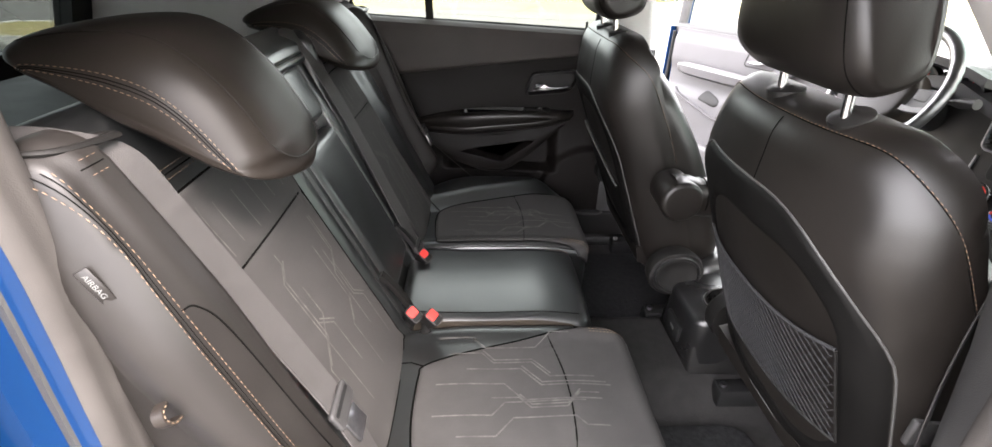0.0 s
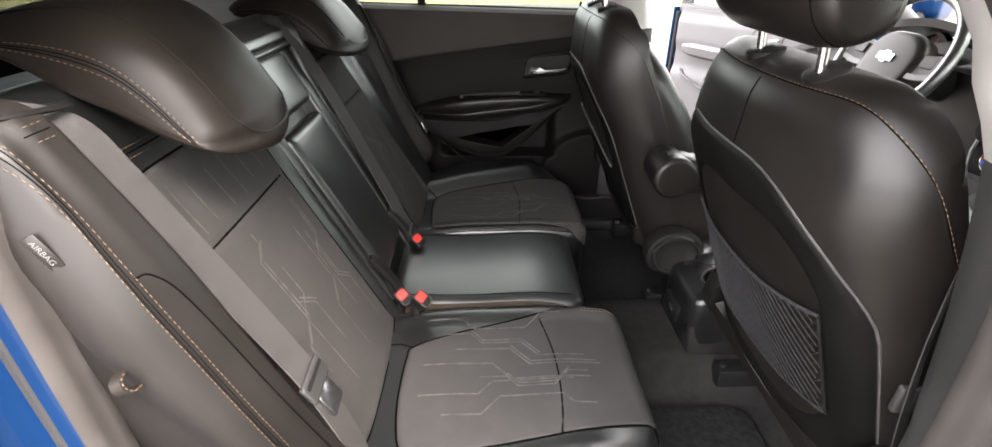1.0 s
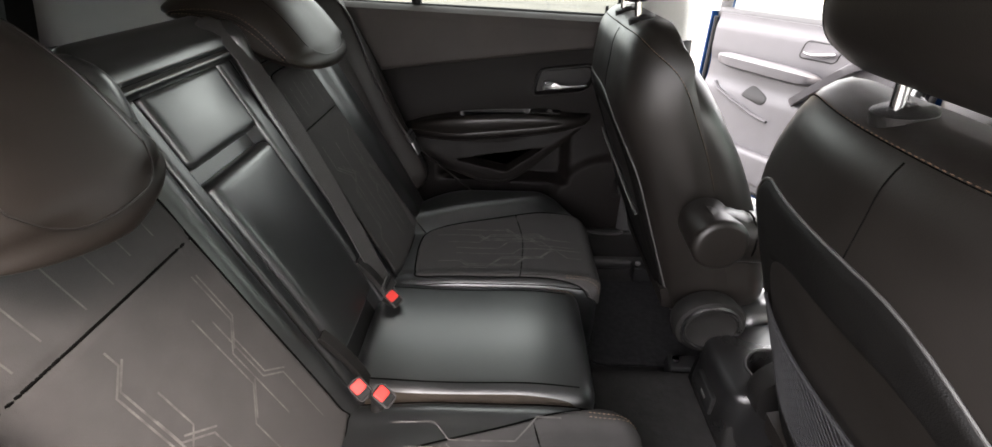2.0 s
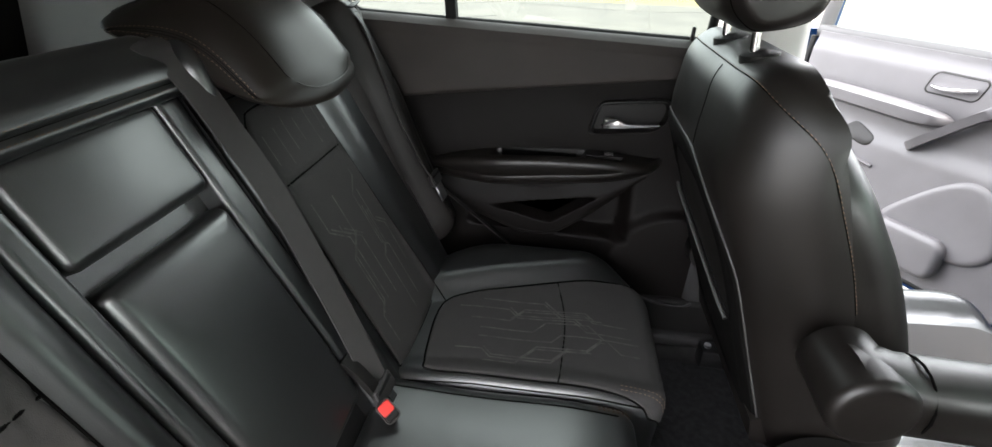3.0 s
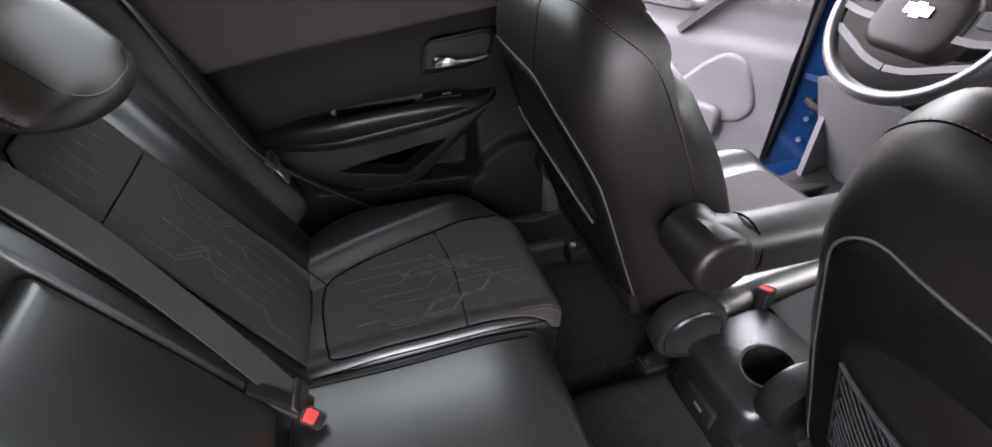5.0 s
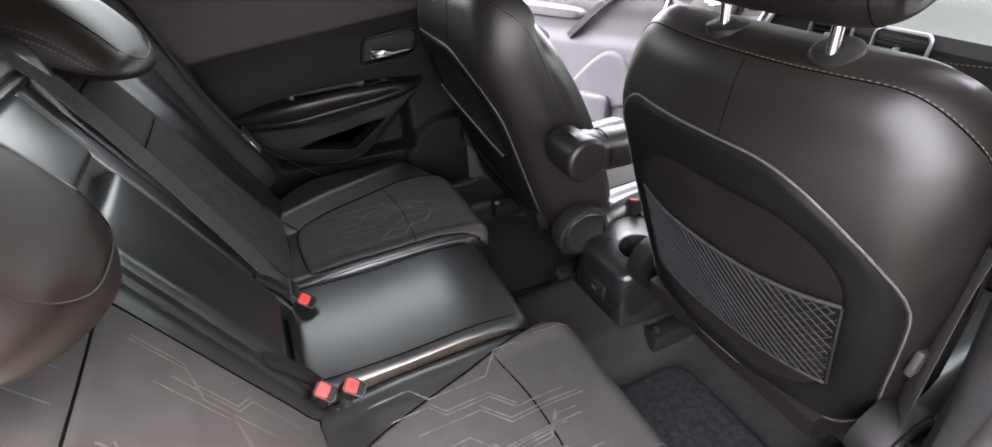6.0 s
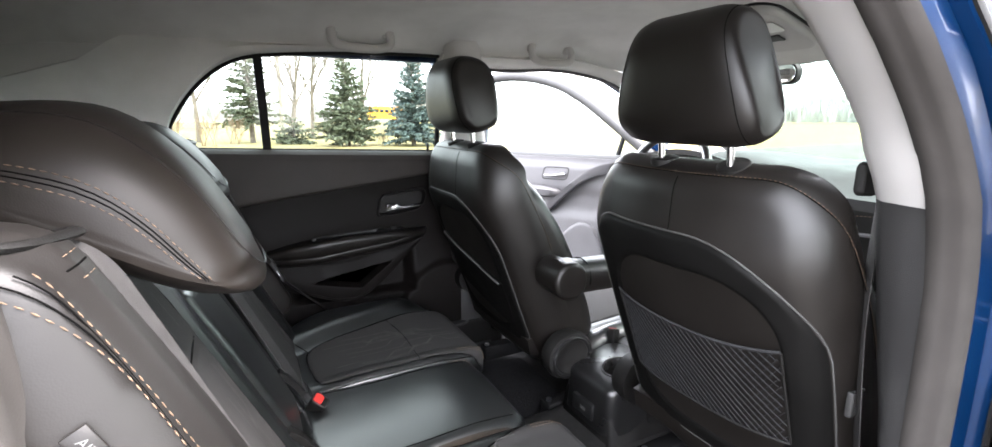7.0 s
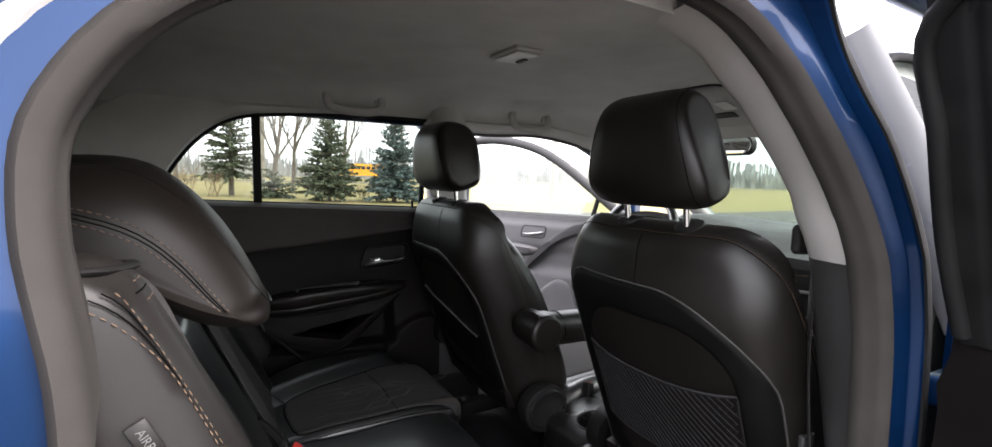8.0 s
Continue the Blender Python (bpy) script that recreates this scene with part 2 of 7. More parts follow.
def sheet(f, us, vs, thick=None):
    """A curved sheet f(u, v), with an offset vector (or a function of u, v giving one) for its thickness."""
    bm = bmesh.new()
    def grid(off):
        return [[bm.verts.new(Vector(f(u, v)) + off(u, v)) for v in vs] for u in us]
    a = grid(lambda u, v: Vector((0, 0, 0)))
    for i in range(len(us) - 1):
        for j in range(len(vs) - 1):
            bm.faces.new((a[i][j], a[i + 1][j], a[i + 1][j + 1], a[i][j + 1]))
    if thick is not None:
        b = grid(thick if callable(thick) else lambda u, v: Vector(thick))
        for i in range(len(us) - 1):
            for j in range(len(vs) - 1):
                bm.faces.new((b[i][j], b[i][j + 1], b[i + 1][j + 1], b[i + 1][j]))
        rim = [(i, 0) for i in range(len(us))] + [(len(us) - 1, j) for j in range(1, len(vs))] + [(i, len(vs) - 1) for i in range(len(us) - 2, -1, -1)] + [(0, j) for j in range(len(vs) - 2, 0, -1)]
        for (i, j), (k, l) in zip(rim, rim[1:] + rim[:1]):
            bm.faces.new((a[i][j], a[k][l], b[k][l], b[i][j]))
    return bm


def span(a, b, n):
    return [a + (b - a) * i / n for i in range(n + 1)]


def rounded(w, h, radii, d=0.0, arc=7, side=8):
    """Points of a rounded rectangle shrunk by d; radii of its corners (+,+), (-,+), (-,-), (+,-)."""
    out = []
    signs = ((1, 1), (-1, 1), (-1, -1), (1, -1))
    cs = []
    for (sx, sy), r in zip(signs, radii):
        q = max(r - d, 0.0015)
        cs.append((sx * (w / 2 - d - q), sy * (h / 2 - d - q), q))
    for k in range(4):
        cx, cy, q = cs[k]
        a0 = k * math.pi / 2
        for i in range(arc + 1):
            a = a0 + math.pi / 2 * i / arc
            out.append((cx + q * math.cos(a), cy + q * math.sin(a)))
        nx, ny, nq = cs[(k + 1) % 4]
        a1 = a0 + math.pi / 2
        p, q2 = out[-1], (nx + nq * math.cos(a1), ny + nq * math.sin(a1))
        for i in range(1, side):
            t = i / side
            out.append((p[0] + (q2[0] - p[0]) * t, p[1] + (q2[1] - p[1]) * t))
    return out


def slab(w, h, radii, thick, edge, warp, extra=None, step=0.014, side=10, arc=7, under=True):
    """A pad with a rounded rim: warp(s, t, n) sets it in the world, extra(s, t, d) shapes its face (d: metres in from the rim)."""
    bm = bmesh.new()
    dmax = min(w, h) / 2 - 0.004
    ds = [edge * (1 - math.cos(i / 6 * math.pi / 2)) for i in range(7)]
    k = max(1, int((dmax - edge) / step))
    ds += [edge + (dmax - edge) * i / k for i in range(1, k + 1)]
    extra = extra or (lambda s, t, d: 0)
    rows = []
    if under:
        rows.append([bm.verts.new(warp(s, t, 0)) for s, t in rounded(w, h, radii, 0.004, arc, side)])
    for d in ds:
        drop = edge * (1 - math.sqrt(max(0, 1 - (1 - min(1, d / edge)) ** 2))) if edge else 0
        rows.append([bm.verts.new(warp(s, t, thick - drop + extra(s, t, d))) for s, t in rounded(w, h, radii, d, arc, side)])
    n = len(rows[0])
    for a, b in zip(rows, rows[1:]):
        for i in range(n):
            j = (i + 1) % n
            bm.faces.new((a[i], a[j], b[j], b[i]))
    # close the narrow middle by joining opposite points
    m = rows[-1]
    bm.faces.new(m)
    if under:
        bm.faces.new(rows[0][::-1])
    bmesh.ops.triangulate(bm, faces=[f for f in bm.faces if len(f.verts) > 4])
    return bm


def rim_depth(s, t, w, h, r):
    """How far (s, t) lies inside a rounded rectangle."""
    qx, qy = abs(s) - w / 2 + r, abs(t) - h / 2 + r
    return -(math.hypot(max(qx, 0), max(qy, 0)) + min(max(qx, qy), 0) - r)


def wrap_face(w, h, radii, thick, edge, warp, extra):
    """Lays (s, t) on the face of a slab, and past its rim down over the side."""
    def f(s, t, lift=0.0):
        r = radii[0 if s > 0 and t > 0 else 1 if t > 0 else 2 if s < 0 else 3]
        d = rim_depth(s, t, w, h, r)
        g = Vector((rim_depth(s + 1e-4, t, w, h, r) - rim_depth(s - 1e-4, t, w, h, r), rim_depth(s, t + 1e-4, w, h, r) - rim_depth(s, t - 1e-4, w, h, r), 0)) / 2e-4
        if d < 0:
            s, t = s - g.x * d, t - g.y * d
            return warp(s - g.x * lift, t - g.y * lift, thick - edge + extra(s, t, 0) + d)
        k = max(0.0, 1 - d / edge)
        up = math.sqrt(max(0.0, 1 - k * k))
        return warp(s - g.x * lift * k, t - g.y * lift * k, thick - edge * (1 - up) + extra(s, t, d) + lift * up)
    return f


def inlay(outline, place, proud=0.0035, rim=0.010, relief=None, rings=30, steps=7):
    """A cloth panel with a sewn-in edge, laid on place(s, t, lift) inside a rounded outline. Returns its mesh and its edge line."""
    line = smooth_line([(a, b, 0) for a, b in outline], steps, True)
    c = sum(line, Vector()) / len(line)
    far = sum((p - c).length for p in line) / len(line)
    bm = bmesh.new()
    rows = []
    for i in range(rings):
        f = 1 - 0.985 * (i / (rings - 1)) ** 1.25
        row = []
        for p in line:
            q = c + (p - c) * f
            lift = -0.003 + (proud + 0.003) * math.sqrt(max(0, 1 - (1 - min(1, (1 - f) * far / rim)) ** 2))
            row.append(bm.verts.new(place(q.x, q.y, lift + (relief(q.x, q.y) if relief else 0))))
        rows.append(row)
    n = len(line)
    for a, b in zip(rows, rows[1:]):
        for i in range(n):
            bm.faces.new((a[i], a[(i + 1) % n], b[(i + 1) % n], b[i]))
    bm.faces.new(rows[-1])
    bmesh.ops.triangulate(bm, faces=[f for f in bm.faces if len(f.verts) > 4])
    return bm, [place(p.x, p.y, 0.0008) for p in line]


def bump(x, c, w):
    return math.exp(-((x - c) / w) ** 2)


def step(a, b, x):
    t = min(1, max(0, (x - a) / (b - a)))
    return t * t * (3 - 2 * t)


def dashes(points, length=0.0046, gap=0.0030, r=0.0008, lift=Vector((0, 0, 0)), bm=None):
    """Sewn stitches along a line: short raised threads."""
    bm = bm or bmesh.new()
    pts = [Vector(p) for p in points]
    dist = [0.0]
    for a, b in zip(pts, pts[1:]):
        dist.append(dist[-1] + (b - a).length)
    def at(d):
        for i in range(len(pts) - 1):
            if d <= dist[i + 1]:
                return pts[i].lerp(pts[i + 1], (d - dist[i]) / max(1e-9, dist[i + 1] - dist[i]))
        return pts[-1]
    d = gap
    while d + length < dist[-1]:
        a, b = at(d) + lift, at(d + length) + lift
        w = (b - a).normalized()
        u = w.cross(Vector((0.2, 0.4, 0.9))).normalized()
        v = w.cross(u)
        m = (a + b) / 2
        secs = [[p + u * rr * math.cos(q) + v * rr * math.sin(q) for q in (0, 1.571, 3.142, 4.712)] for p, rr in ((a, r * 0.4), (m, r), (b, r * 0.4))]
        loft(secs, True, bm)
        d += length + gap
    return bm


# ---- ground and distance ----
FLOOR = 0.37
ASPHALT = material("pale_asphalt", (0.105, 0.099, 0.088), 0.9, spot=0.16, spot_scale=0.9, grain=1.0, grain_scale=90, wave=0.5, wave_scale=12, spec=0.2)
GRASS = material("dry_grass", (0.25, 0.195, 0.095), 0.95, tint=(0.22, 0.20, 0.085), spot_scale=0.35, grain=1.0, grain_scale=60, wave=1.0, wave_scale=9, spec=0.1)
KERB = material("concrete_kerb", (0.42, 0.40, 0.36), 0.9, spot=0.15, spot_scale=4, grain=0.8, grain_scale=120)
CRACK = material("crack_filler", (0.05, 0.048, 0.045), 0.8, spot=0.3, spot_scale=3)


bm = bmesh.new()
f = bm.faces.new([bm.verts.new(p) for p in ((-1500, -1500, -0.02), (1500, -1500, -0.02), (1500, 1500, -0.02), (-1500, 1500, -0.02))])
tagged(part("ground", bm, GRASS, None, "", False), "dry yellow winter grass field round the lot", "ground", kind="structure")
bm = bmesh.new()
lot = smooth_line([(-40, -40, 0), (40, -40, 0), (44, -10, 0), (40, 11, 0), (18, 12.5, 0), (10, 14.2, 0), (2, 14.0, 0), (-10, 14.4, 0), (-25, 14.2, 0), (-44, 12, 0), (-46, -20, 0)], 6, True)
bm.faces.new([bm.verts.new(p) for p in lot])
tagged(part("pavement", bm, ASPHALT, None, "", False), "pale worn asphalt of the parking lot", "pavement", kind="structure")
island = smooth_line([(-1.9, 7.1, 0), (-2.3, 6.75, 0), (-3.2, 6.75, 0), (-7.5, 7.0, 0), (-8, 7.9, 0), (-7.5, 8.6, 0), (-3.2, 8.3, 0), (-2.1, 7.8, 0)], 6, True)
bm = prism([p + Vector((0, 0, 0.03)) for p in island], (0, 0, 0.09))
tagged(part("grass_island", bm, GRASS, None, "", False), "grass island with dry grass in the parking lot", "grass island", kind="structure")
bm = bmesh.new()
c = sum(island, Vector()) / len(island)
loft([[p + (p - c).normalized() * o + Vector((0, 0, z)) for o, z in ((0.0, 0.005), (0.0, 0.13), (0.12, 0.13), (0.14, 0.11), (0.14, 0.005))] for p in island + island[:1]], False, bm)
tagged(part("kerb", bm, KERB, None, "", False), "pale concrete kerb round the grass island", "kerb", kind="structure")
rng = random.Random(5)
bm = bmesh.new()
for k in range(14):
    x, y = rng.uniform(-8, 10), rng.uniform(3, 13)
    ang = rng.choice((0, 0, 1.4, 0.3)) + rng.uniform(-0.2, 0.2)
    pts = []
    for i in range(14):
        pts.append(Vector((x, y, 0.004)))
        ang += rng.uniform(-0.35, 0.35)
        x += math.cos(ang) * 0.45
        y += math.sin(ang) * 0.45
    strap(pts, rng.uniform(0.015, 0.04), 0.002, (-math.sin(ang), math.cos(ang), 0.0), bm)
tagged(part("asphalt_crack", bm, CRACK, None, "", False), "dark sealed cracks across the pale asphalt", "cracks", kind="stuff")

# ---- body shell, near side opening ----
def side_y(x, z):
    """The near body side's plane, leaning in above the belt line."""
    return -0.675 - 0.07 * max(-0.5, min(0.6, x)) + 0.10 * max(0.0, z - 1.18) + 0.10 * max(0.0, z - 1.33)


APERTURE = [(-0.20, 0.43), (-0.29, 0.52), (-0.365, 0.66), (-0.385, 0.80), (-0.385, 0.95), (-0.381, 1.06), (-0.381, 1.15), (-0.392, 1.235), (-0.382, 1.300),
            (-0.325, 1.37), (-0.22, 1.42), (-0.08, 1.455), (0.05, 1.465), (0.155, 1.45), (0.23, 1.40), (0.285, 1.335), (0.345, 1.26), (0.388, 1.18), (0.418, 1.08),
            (0.430, 0.97), (0.436, 0.85), (0.440, 0.70), (0.430, 0.55), (0.39, 0.46), (0.30, 0.42), (0.05, 0.415)]
ring = smooth_line([(x, 0, z) for x, z in APERTURE], 5, True)


def offset_ring(d):
    out = []
    n = len(ring)
    for i, p in enumerate(ring):
        a, b = ring[i - 2], ring[(i + 2) % n]
        t = (b - a).normalized()
        out.append(p + Vector((-t.z, 0, t.x)) * d)
    return out


def on_side(p, push=0.0):
    return Vector((p.x, side_y(p.x, p.z) - push, p.z))


mid = Vector((0.1, 0, 0.95))
sign = 1 if (offset_ring(0.05)[40] - mid).length > (ring[40] - mid).length else -1


def ringed(offs):
    """Rings that follow the opening: (distance outwards, push away from the cabin)."""
    secs = []
    # the step out to the door skins is shallow at the middle pillar
    rows = [[on_side(q.lerp(p, 1 - 0.36 * step(0.10, 0.30, q.x) if d > 0.02 else 1), push * (1 - 0.74 * step(0.12, 0.34, p.x)) if push > 0.02 else push)
             for p, q in zip(offset_ring(sign * d), ring)] for d, push in offs]
    n = len(ring)
    return [[row[i % n] for row in rows] for i in range(n + 1)]


shell = empty("car_body", "metallic blue painted body shell of a small crossover", "car body", kind="structure", at=(0.3, 0, 0.3))
bm = loft(ringed([(0.0, 0.0), (0.012, 0.004), (0.05, 0.006), (0.072, 0.010), (0.080, 0.024), (0.083, 0.075), (0.090, 0.085), (0.105, 0.085), (0.105, -0.03), (0.0, -0.03)]), False)
part("door_opening", bm, PAINT, shell, "glossy metallic blue painted door frame")
bm = loft(ringed([(0.006, 0.002), (0.006, 0.010), (0.001, 0.014), (-0.007, 0.011), (-0.012, 0.003), (-0.010, -0.004), (-0.0135, -0.010), (-0.013, -0.022), (-0.006, -0.030)]), False)
tagged(part("door_seal", bm, RUBBER, None), "grey rubber weather seal round the door opening", "door seal", kind="structure")
bm = loft(ringed([(0.088, 0.080), (0.089, 0.094), (0.097, 0.098), (0.106, 0.094), (0.108, 0.080)]), False)
part("outer_seal", bm, RUBBER_DARK, shell, "black rubber outer seal strip")

# near side outer panels: quarter panel behind, roof rail above
n = len(ring)
outer = [on_side(p, 0.082) for p in offset_ring(sign * 0.103)]
bm = bmesh.new()
quarter = range(0, 57)
rows = []
for i in sorted(quarter):
    p = outer[i]
    k = 5
    f_ = i / 56
    tgt = Vector((-1.25, -0.80 + 0.12 * step(0.55, 1, f_), 0.30 + 1.16 * step(0.0, 0.9, f_)))
    rows.append([p.lerp(tgt, j / k) + Vector((0, -0.03 * math.sin(math.pi * j / k), 0)) for j in range(k + 1)])
loft(rows, False, bm, False)
part("quarter_panel", bm, PAINT, shell)

# far side wall, pillars and windows are built with the cabin
# ---- cabin structure ----
def floor_z(x, y):
    tunnel = 0.085 * (1 - step(0.10, 0.19, abs(y)))
    kick = 0.10 * step(1.25, 1.6, x)
    seat_rise = 0.05 * step(0.62, 0.72, x) * (1 - step(1.0, 1.1, x))
    sill = 0.06 * step(0.58, 0.66, abs(y))
    return FLOOR + max(tunnel, seat_rise) + kick + sill
bm = sheet(lambda u, v: (u, v, floor_z(u, v)), span(-0.20, 1.75, 60), span(-0.69, 0.69, 60), (0, 0, -0.06))
tagged(part("floor", bm, CARPET, None), "charcoal carpeted car floor with a centre tunnel", "floor", kind="structure")

def roof(u, v):
    """u: along the car, v: across."""
    edge = abs(v) / 0.57
    z = 1.555 - 0.035 * edge ** 2 - 0.055 * max(0, (edge - 0.72) / 0.28) ** 2
    z -= 0.20 * max(0, (-u - 0.55) / 0.7) ** 2 + 0.16 * max(0, (u - 0.75) / 0.6) ** 1.6
    return (u, v, z)
def roof_wide(u, v):
    w = 0.585 - 0.05 * max(0, (u - 0.6) / 0.7) + 0.07 * step(-0.46, -0.60, u)
    return roof(u, v * w / 0.57)
bm = sheet(roof_wide, span(-1.15, 1.28, 50), span(-0.57, 0.57, 40), (0, 0, 0.025))
tagged(part("ceiling", bm, HEADLINER, None), "light grey fabric headliner", "ceiling", kind="structure")
bm = sheet(lambda u, v: Vector(roof_wide(u, v * 1.02)) + Vector((0, 0, 0.055 - 0.02 * step(0.85, 1, abs(v) / 0.57))), span(-1.2, 1.33, 40), span(-0.57, 0.57, 30), (0, 0, 0.006))
part("roof", bm, PAINT, shell, "metallic blue roof skin")

# far side: window outline at the beltline and above
def far_y(z):
    return 0.665 - 0.10 * max(0, z - 1.02) - 0.16 * max(0, z - 1.25)
REAR_WIN = [(-0.395, 1.178), (-0.425, 1.212), (-0.405, 1.265), (-0.345, 1.345), (-0.265, 1.405), (-0.16, 1.430), (0.10, 1.448), (0.325, 1.452), (0.345, 1.44), (0.338, 1.30), (0.335, 1.152), (0.32, 1.146), (0.0, 1.158), (-0.33, 1.170)]
# cantrail and C pillar trim on the far side: a band round the window, from its edge to the headliner
def far_band():
    win = smooth_line([(x, 0, z) for x, z in REAR_WIN[1:9]], 5)
    bm = bmesh.new()
    rows = []
    for i, p in enumerate(win):
        f_ = i / (len(win) - 1)
        up = Vector((p.x - 0.22 * (1 - step(0.0, 0.45, f_)), 0, 0))
        zt = roof_wide(max(-1.1, up.x), 0.57)[2] + 0.004
        q = Vector((up.x, 0.585, max(zt, p.z + 0.01))) if f_ > 0.12 else Vector((-0.75, 0.60, 1.22 + f_))
        a = Vector((p.x, far_y(p.z) + 0.004, p.z))
        b = Vector((p.x, far_y(p.z) - 0.022, p.z + 0.008))
        m = b.lerp(q, 0.5) + Vector((0, -0.012, 0))
        rows.append([a, b, b.lerp(m, 0.5), m, q, q + Vector((0, 0.05, 0.01)), a + Vector((0, 0.03, 0))])
    loft(rows, True, bm)
    return bm
tagged(part("cantrail_trim", far_band(), HEADLINER, None), "light grey trim over the rear window", "trim", kind="structure")

# far quarter and rear of the cargo space
bm = sheet(lambda u, v: (u, 0.60 + 0.03 * math.sin(v * 2), v), span(-1.24, -0.44, 12), span(0.62, 1.46, 14), (0, 0.04, 0))
tagged(part("wall_left", bm, TRIM_GREY, None), "light grey plastic trim panel beside the cargo space", "trim panel", kind="structure")
bm = sheet(lambda u, v: (u, -0.60 - 0.03 * math.sin(v * 2), v), span(-1.15, -0.47, 12), span(0.62, 1.46, 14), (0, -0.04, 0))
tagged(part("wall_right", bm, TRIM_GREY, None), "light grey plastic trim panel beside the cargo space", "trim panel", kind="structure")
bm = box(-1.15, -0.47, -0.60, 0.60, 0.60, 0.64)
tagged(part("cargo_floor", bm, CARPET, None), "dark carpeted cargo floor behind the seats", "floor", kind="structure")

# rear hatch with its window
hatch = empty("hatch", "dark trimmed tailgate with a wide rear window", "tailgate", kind="structure", at=(-1.2, 0, 0.7))
def hatch_x(z):
    return -1.22 + 0.32 * max(0, z - 1.0)
part("lower_trim", sheet(lambda u, v: (hatch_x(v), u, v), span(-0.64, 0.64, 10), span(0.60, 1.10, 6), (-0.06, 0, 0)), PLASTIC, hatch)
def frame_piece(y0, y1, z0, z1):
    return sheet(lambda u, v: (hatch_x(v), u, v), span(y0, y1, 6), span(z0, z1, 5), (-0.05, 0, 0))
part("upper_trim", frame_piece(-0.64, 0.64, 1.40, 1.50), PLASTIC, hatch)
part("side_trim", frame_piece(-0.64, -0.54, 1.10, 1.40), PLASTIC, hatch)
part("side_trim", frame_piece(0.54, 0.64, 1.10, 1.40), PLASTIC, hatch)
g = part("pane", sheet(lambda u, v: (hatch_x(v) - 0.03, u, v), span(-0.54, 0.54, 4), span(1.10, 1.40, 3), (-0.004, 0, 0)), PRIVACY, hatch)
part("hatch_skin", sheet(lambda u, v: (hatch_x(v) - 0.075, u, v), span(-0.70, 0.70, 6), span(0.35, 1.095, 6), (-0.01, 0, 0)), PAINT, shell)

# parcel shelf behind the seats
bm = sheet(lambda u, v: (u, v, 1.055 + 0.012 * math.sin((u + 0.5) * 9) - 0.02 * step(-0.62, -0.52, u)), span(-1.12, -0.53, 14), span(-0.58, 0.58, 10), (0, 0, -0.02))
thing("parcel_shelf", bm, PLASTIC_GREY, "dark grey parcel shelf behind the rear seat", "parcel shelf")


# ---- far rear door, closed ----
door = empty("rear_door", "closed rear door with dark brown-black plastic trim", "car door", kind="structure", at=(0.1, 0.7, 0.45))
def along(line, x):
    """The height of a polyline of (x, z) at x, eased between its corners."""
    for (a, p), (b, q) in zip(line, line[1:]):
        if x <= b:
            return p + (q - p) * min(1.0, max(0.0, (x - a) / (b - a)))
    return line[-1][1]
def eased(line, x):
    return sum(along(line, x + d) for d in (-0.024, -0.012, 0.0, 0.012, 0.024)) / 5
ARM_TOP = [(-0.270, 0.850), (-0.166, 0.880), (-0.074, 0.895), (0.039, 0.902), (0.152, 0.904), (0.265, 0.894)]
ARM_LIP = [(-0.270, 0.816), (-0.085, 0.821), (0.034, 0.834), (0.152, 0.845), (0.265, 0.866)]
PULL_EDGE = [(-0.270, 0.800), (-0.160, 0.736), (-0.020, 0.677), (0.060, 0.677), (0.120, 0.722), (0.193, 0.788), (0.270, 0.862)]
def door_y(x, z):
    y = 0.668
    k = z - 0.127 * x
    y += 0.010 * step(0.90, 1.01, k)                       # hollow under the upper pad
    y -= 0.020 * step(0.86, 0.70, z) * step(-0.1, 0.3, x)
    y += 0.056 * step(-0.16, -0.12, x) * step(0.245, 0.215, x) * step(0.672, 0.690, z) * step(0.850, 0.830, z)      # room for the pull pocket
    r = math.hypot(x - 0.355, z - 0.60)
    y -= 0.022 * (1 - step(0.135, 0.175, r))               # speaker bulge
    y -= 0.010 * bump(r, 0.155, 0.010)
    return y
def belt(x):
    return 1.150 - 0.040 * x
bm = sheet(lambda u, v: (u, door_y(u, 0.40 + v * (belt(u) - 0.40)), 0.40 + v * (belt(u) - 0.40)), span(-0.46, 0.44, 112), span(0, 1, 160), lambda u, v: Vector((0, 0.73 - door_y(u, 0.40 + v * (belt(u) - 0.40)), 0)))
part("trim_panel", bm, DOOR_TRIM, door)
def upper_pad(u, v):
    """The soft upper pad: a rounded lower lip, then a face that leans back to the window ledge."""
    lip = 1.040 + 0.127 * u
    top = belt(u) + 0.002
    z = lip + (top - lip) * max(0.0, v) + (0.010 * (1 - math.sqrt(max(0, 1 - (1 - v / 0.12) ** 2))) - 0.004 if v < 0.12 else -0.004)
    y = 0.620 + 0.014 * v + 0.034 * (1 - math.sqrt(max(0, 1 - (1 - min(1, v / 0.14)) ** 2)))
    return Vector((u, y, z))
part("upper_pad", sheet(upper_pad, span(-0.46, 0.44, 50), [0.0, 0.004, 0.012, 0.025, 0.045, 0.07, 0.10, 0.14, 0.3, 0.5, 0.7, 0.85, 1.0], (0, 0.05, 0)), DOOR_PAD, door, "soft dark brown upper door pad")
# sill ledge under the glass
bm = sheet(lambda u, v: (u, 0.625 + 0.045 * v, belt(u) + 0.010 * math.sin(v * math.pi) + 0.004 * v), span(-0.46, 0.40, 30), span(0, 1, 6), (0, 0, -0.02))
part("window_ledge", bm, DOOR_PAD, door)
# armrest: a long blade with a raised rim
secs = []
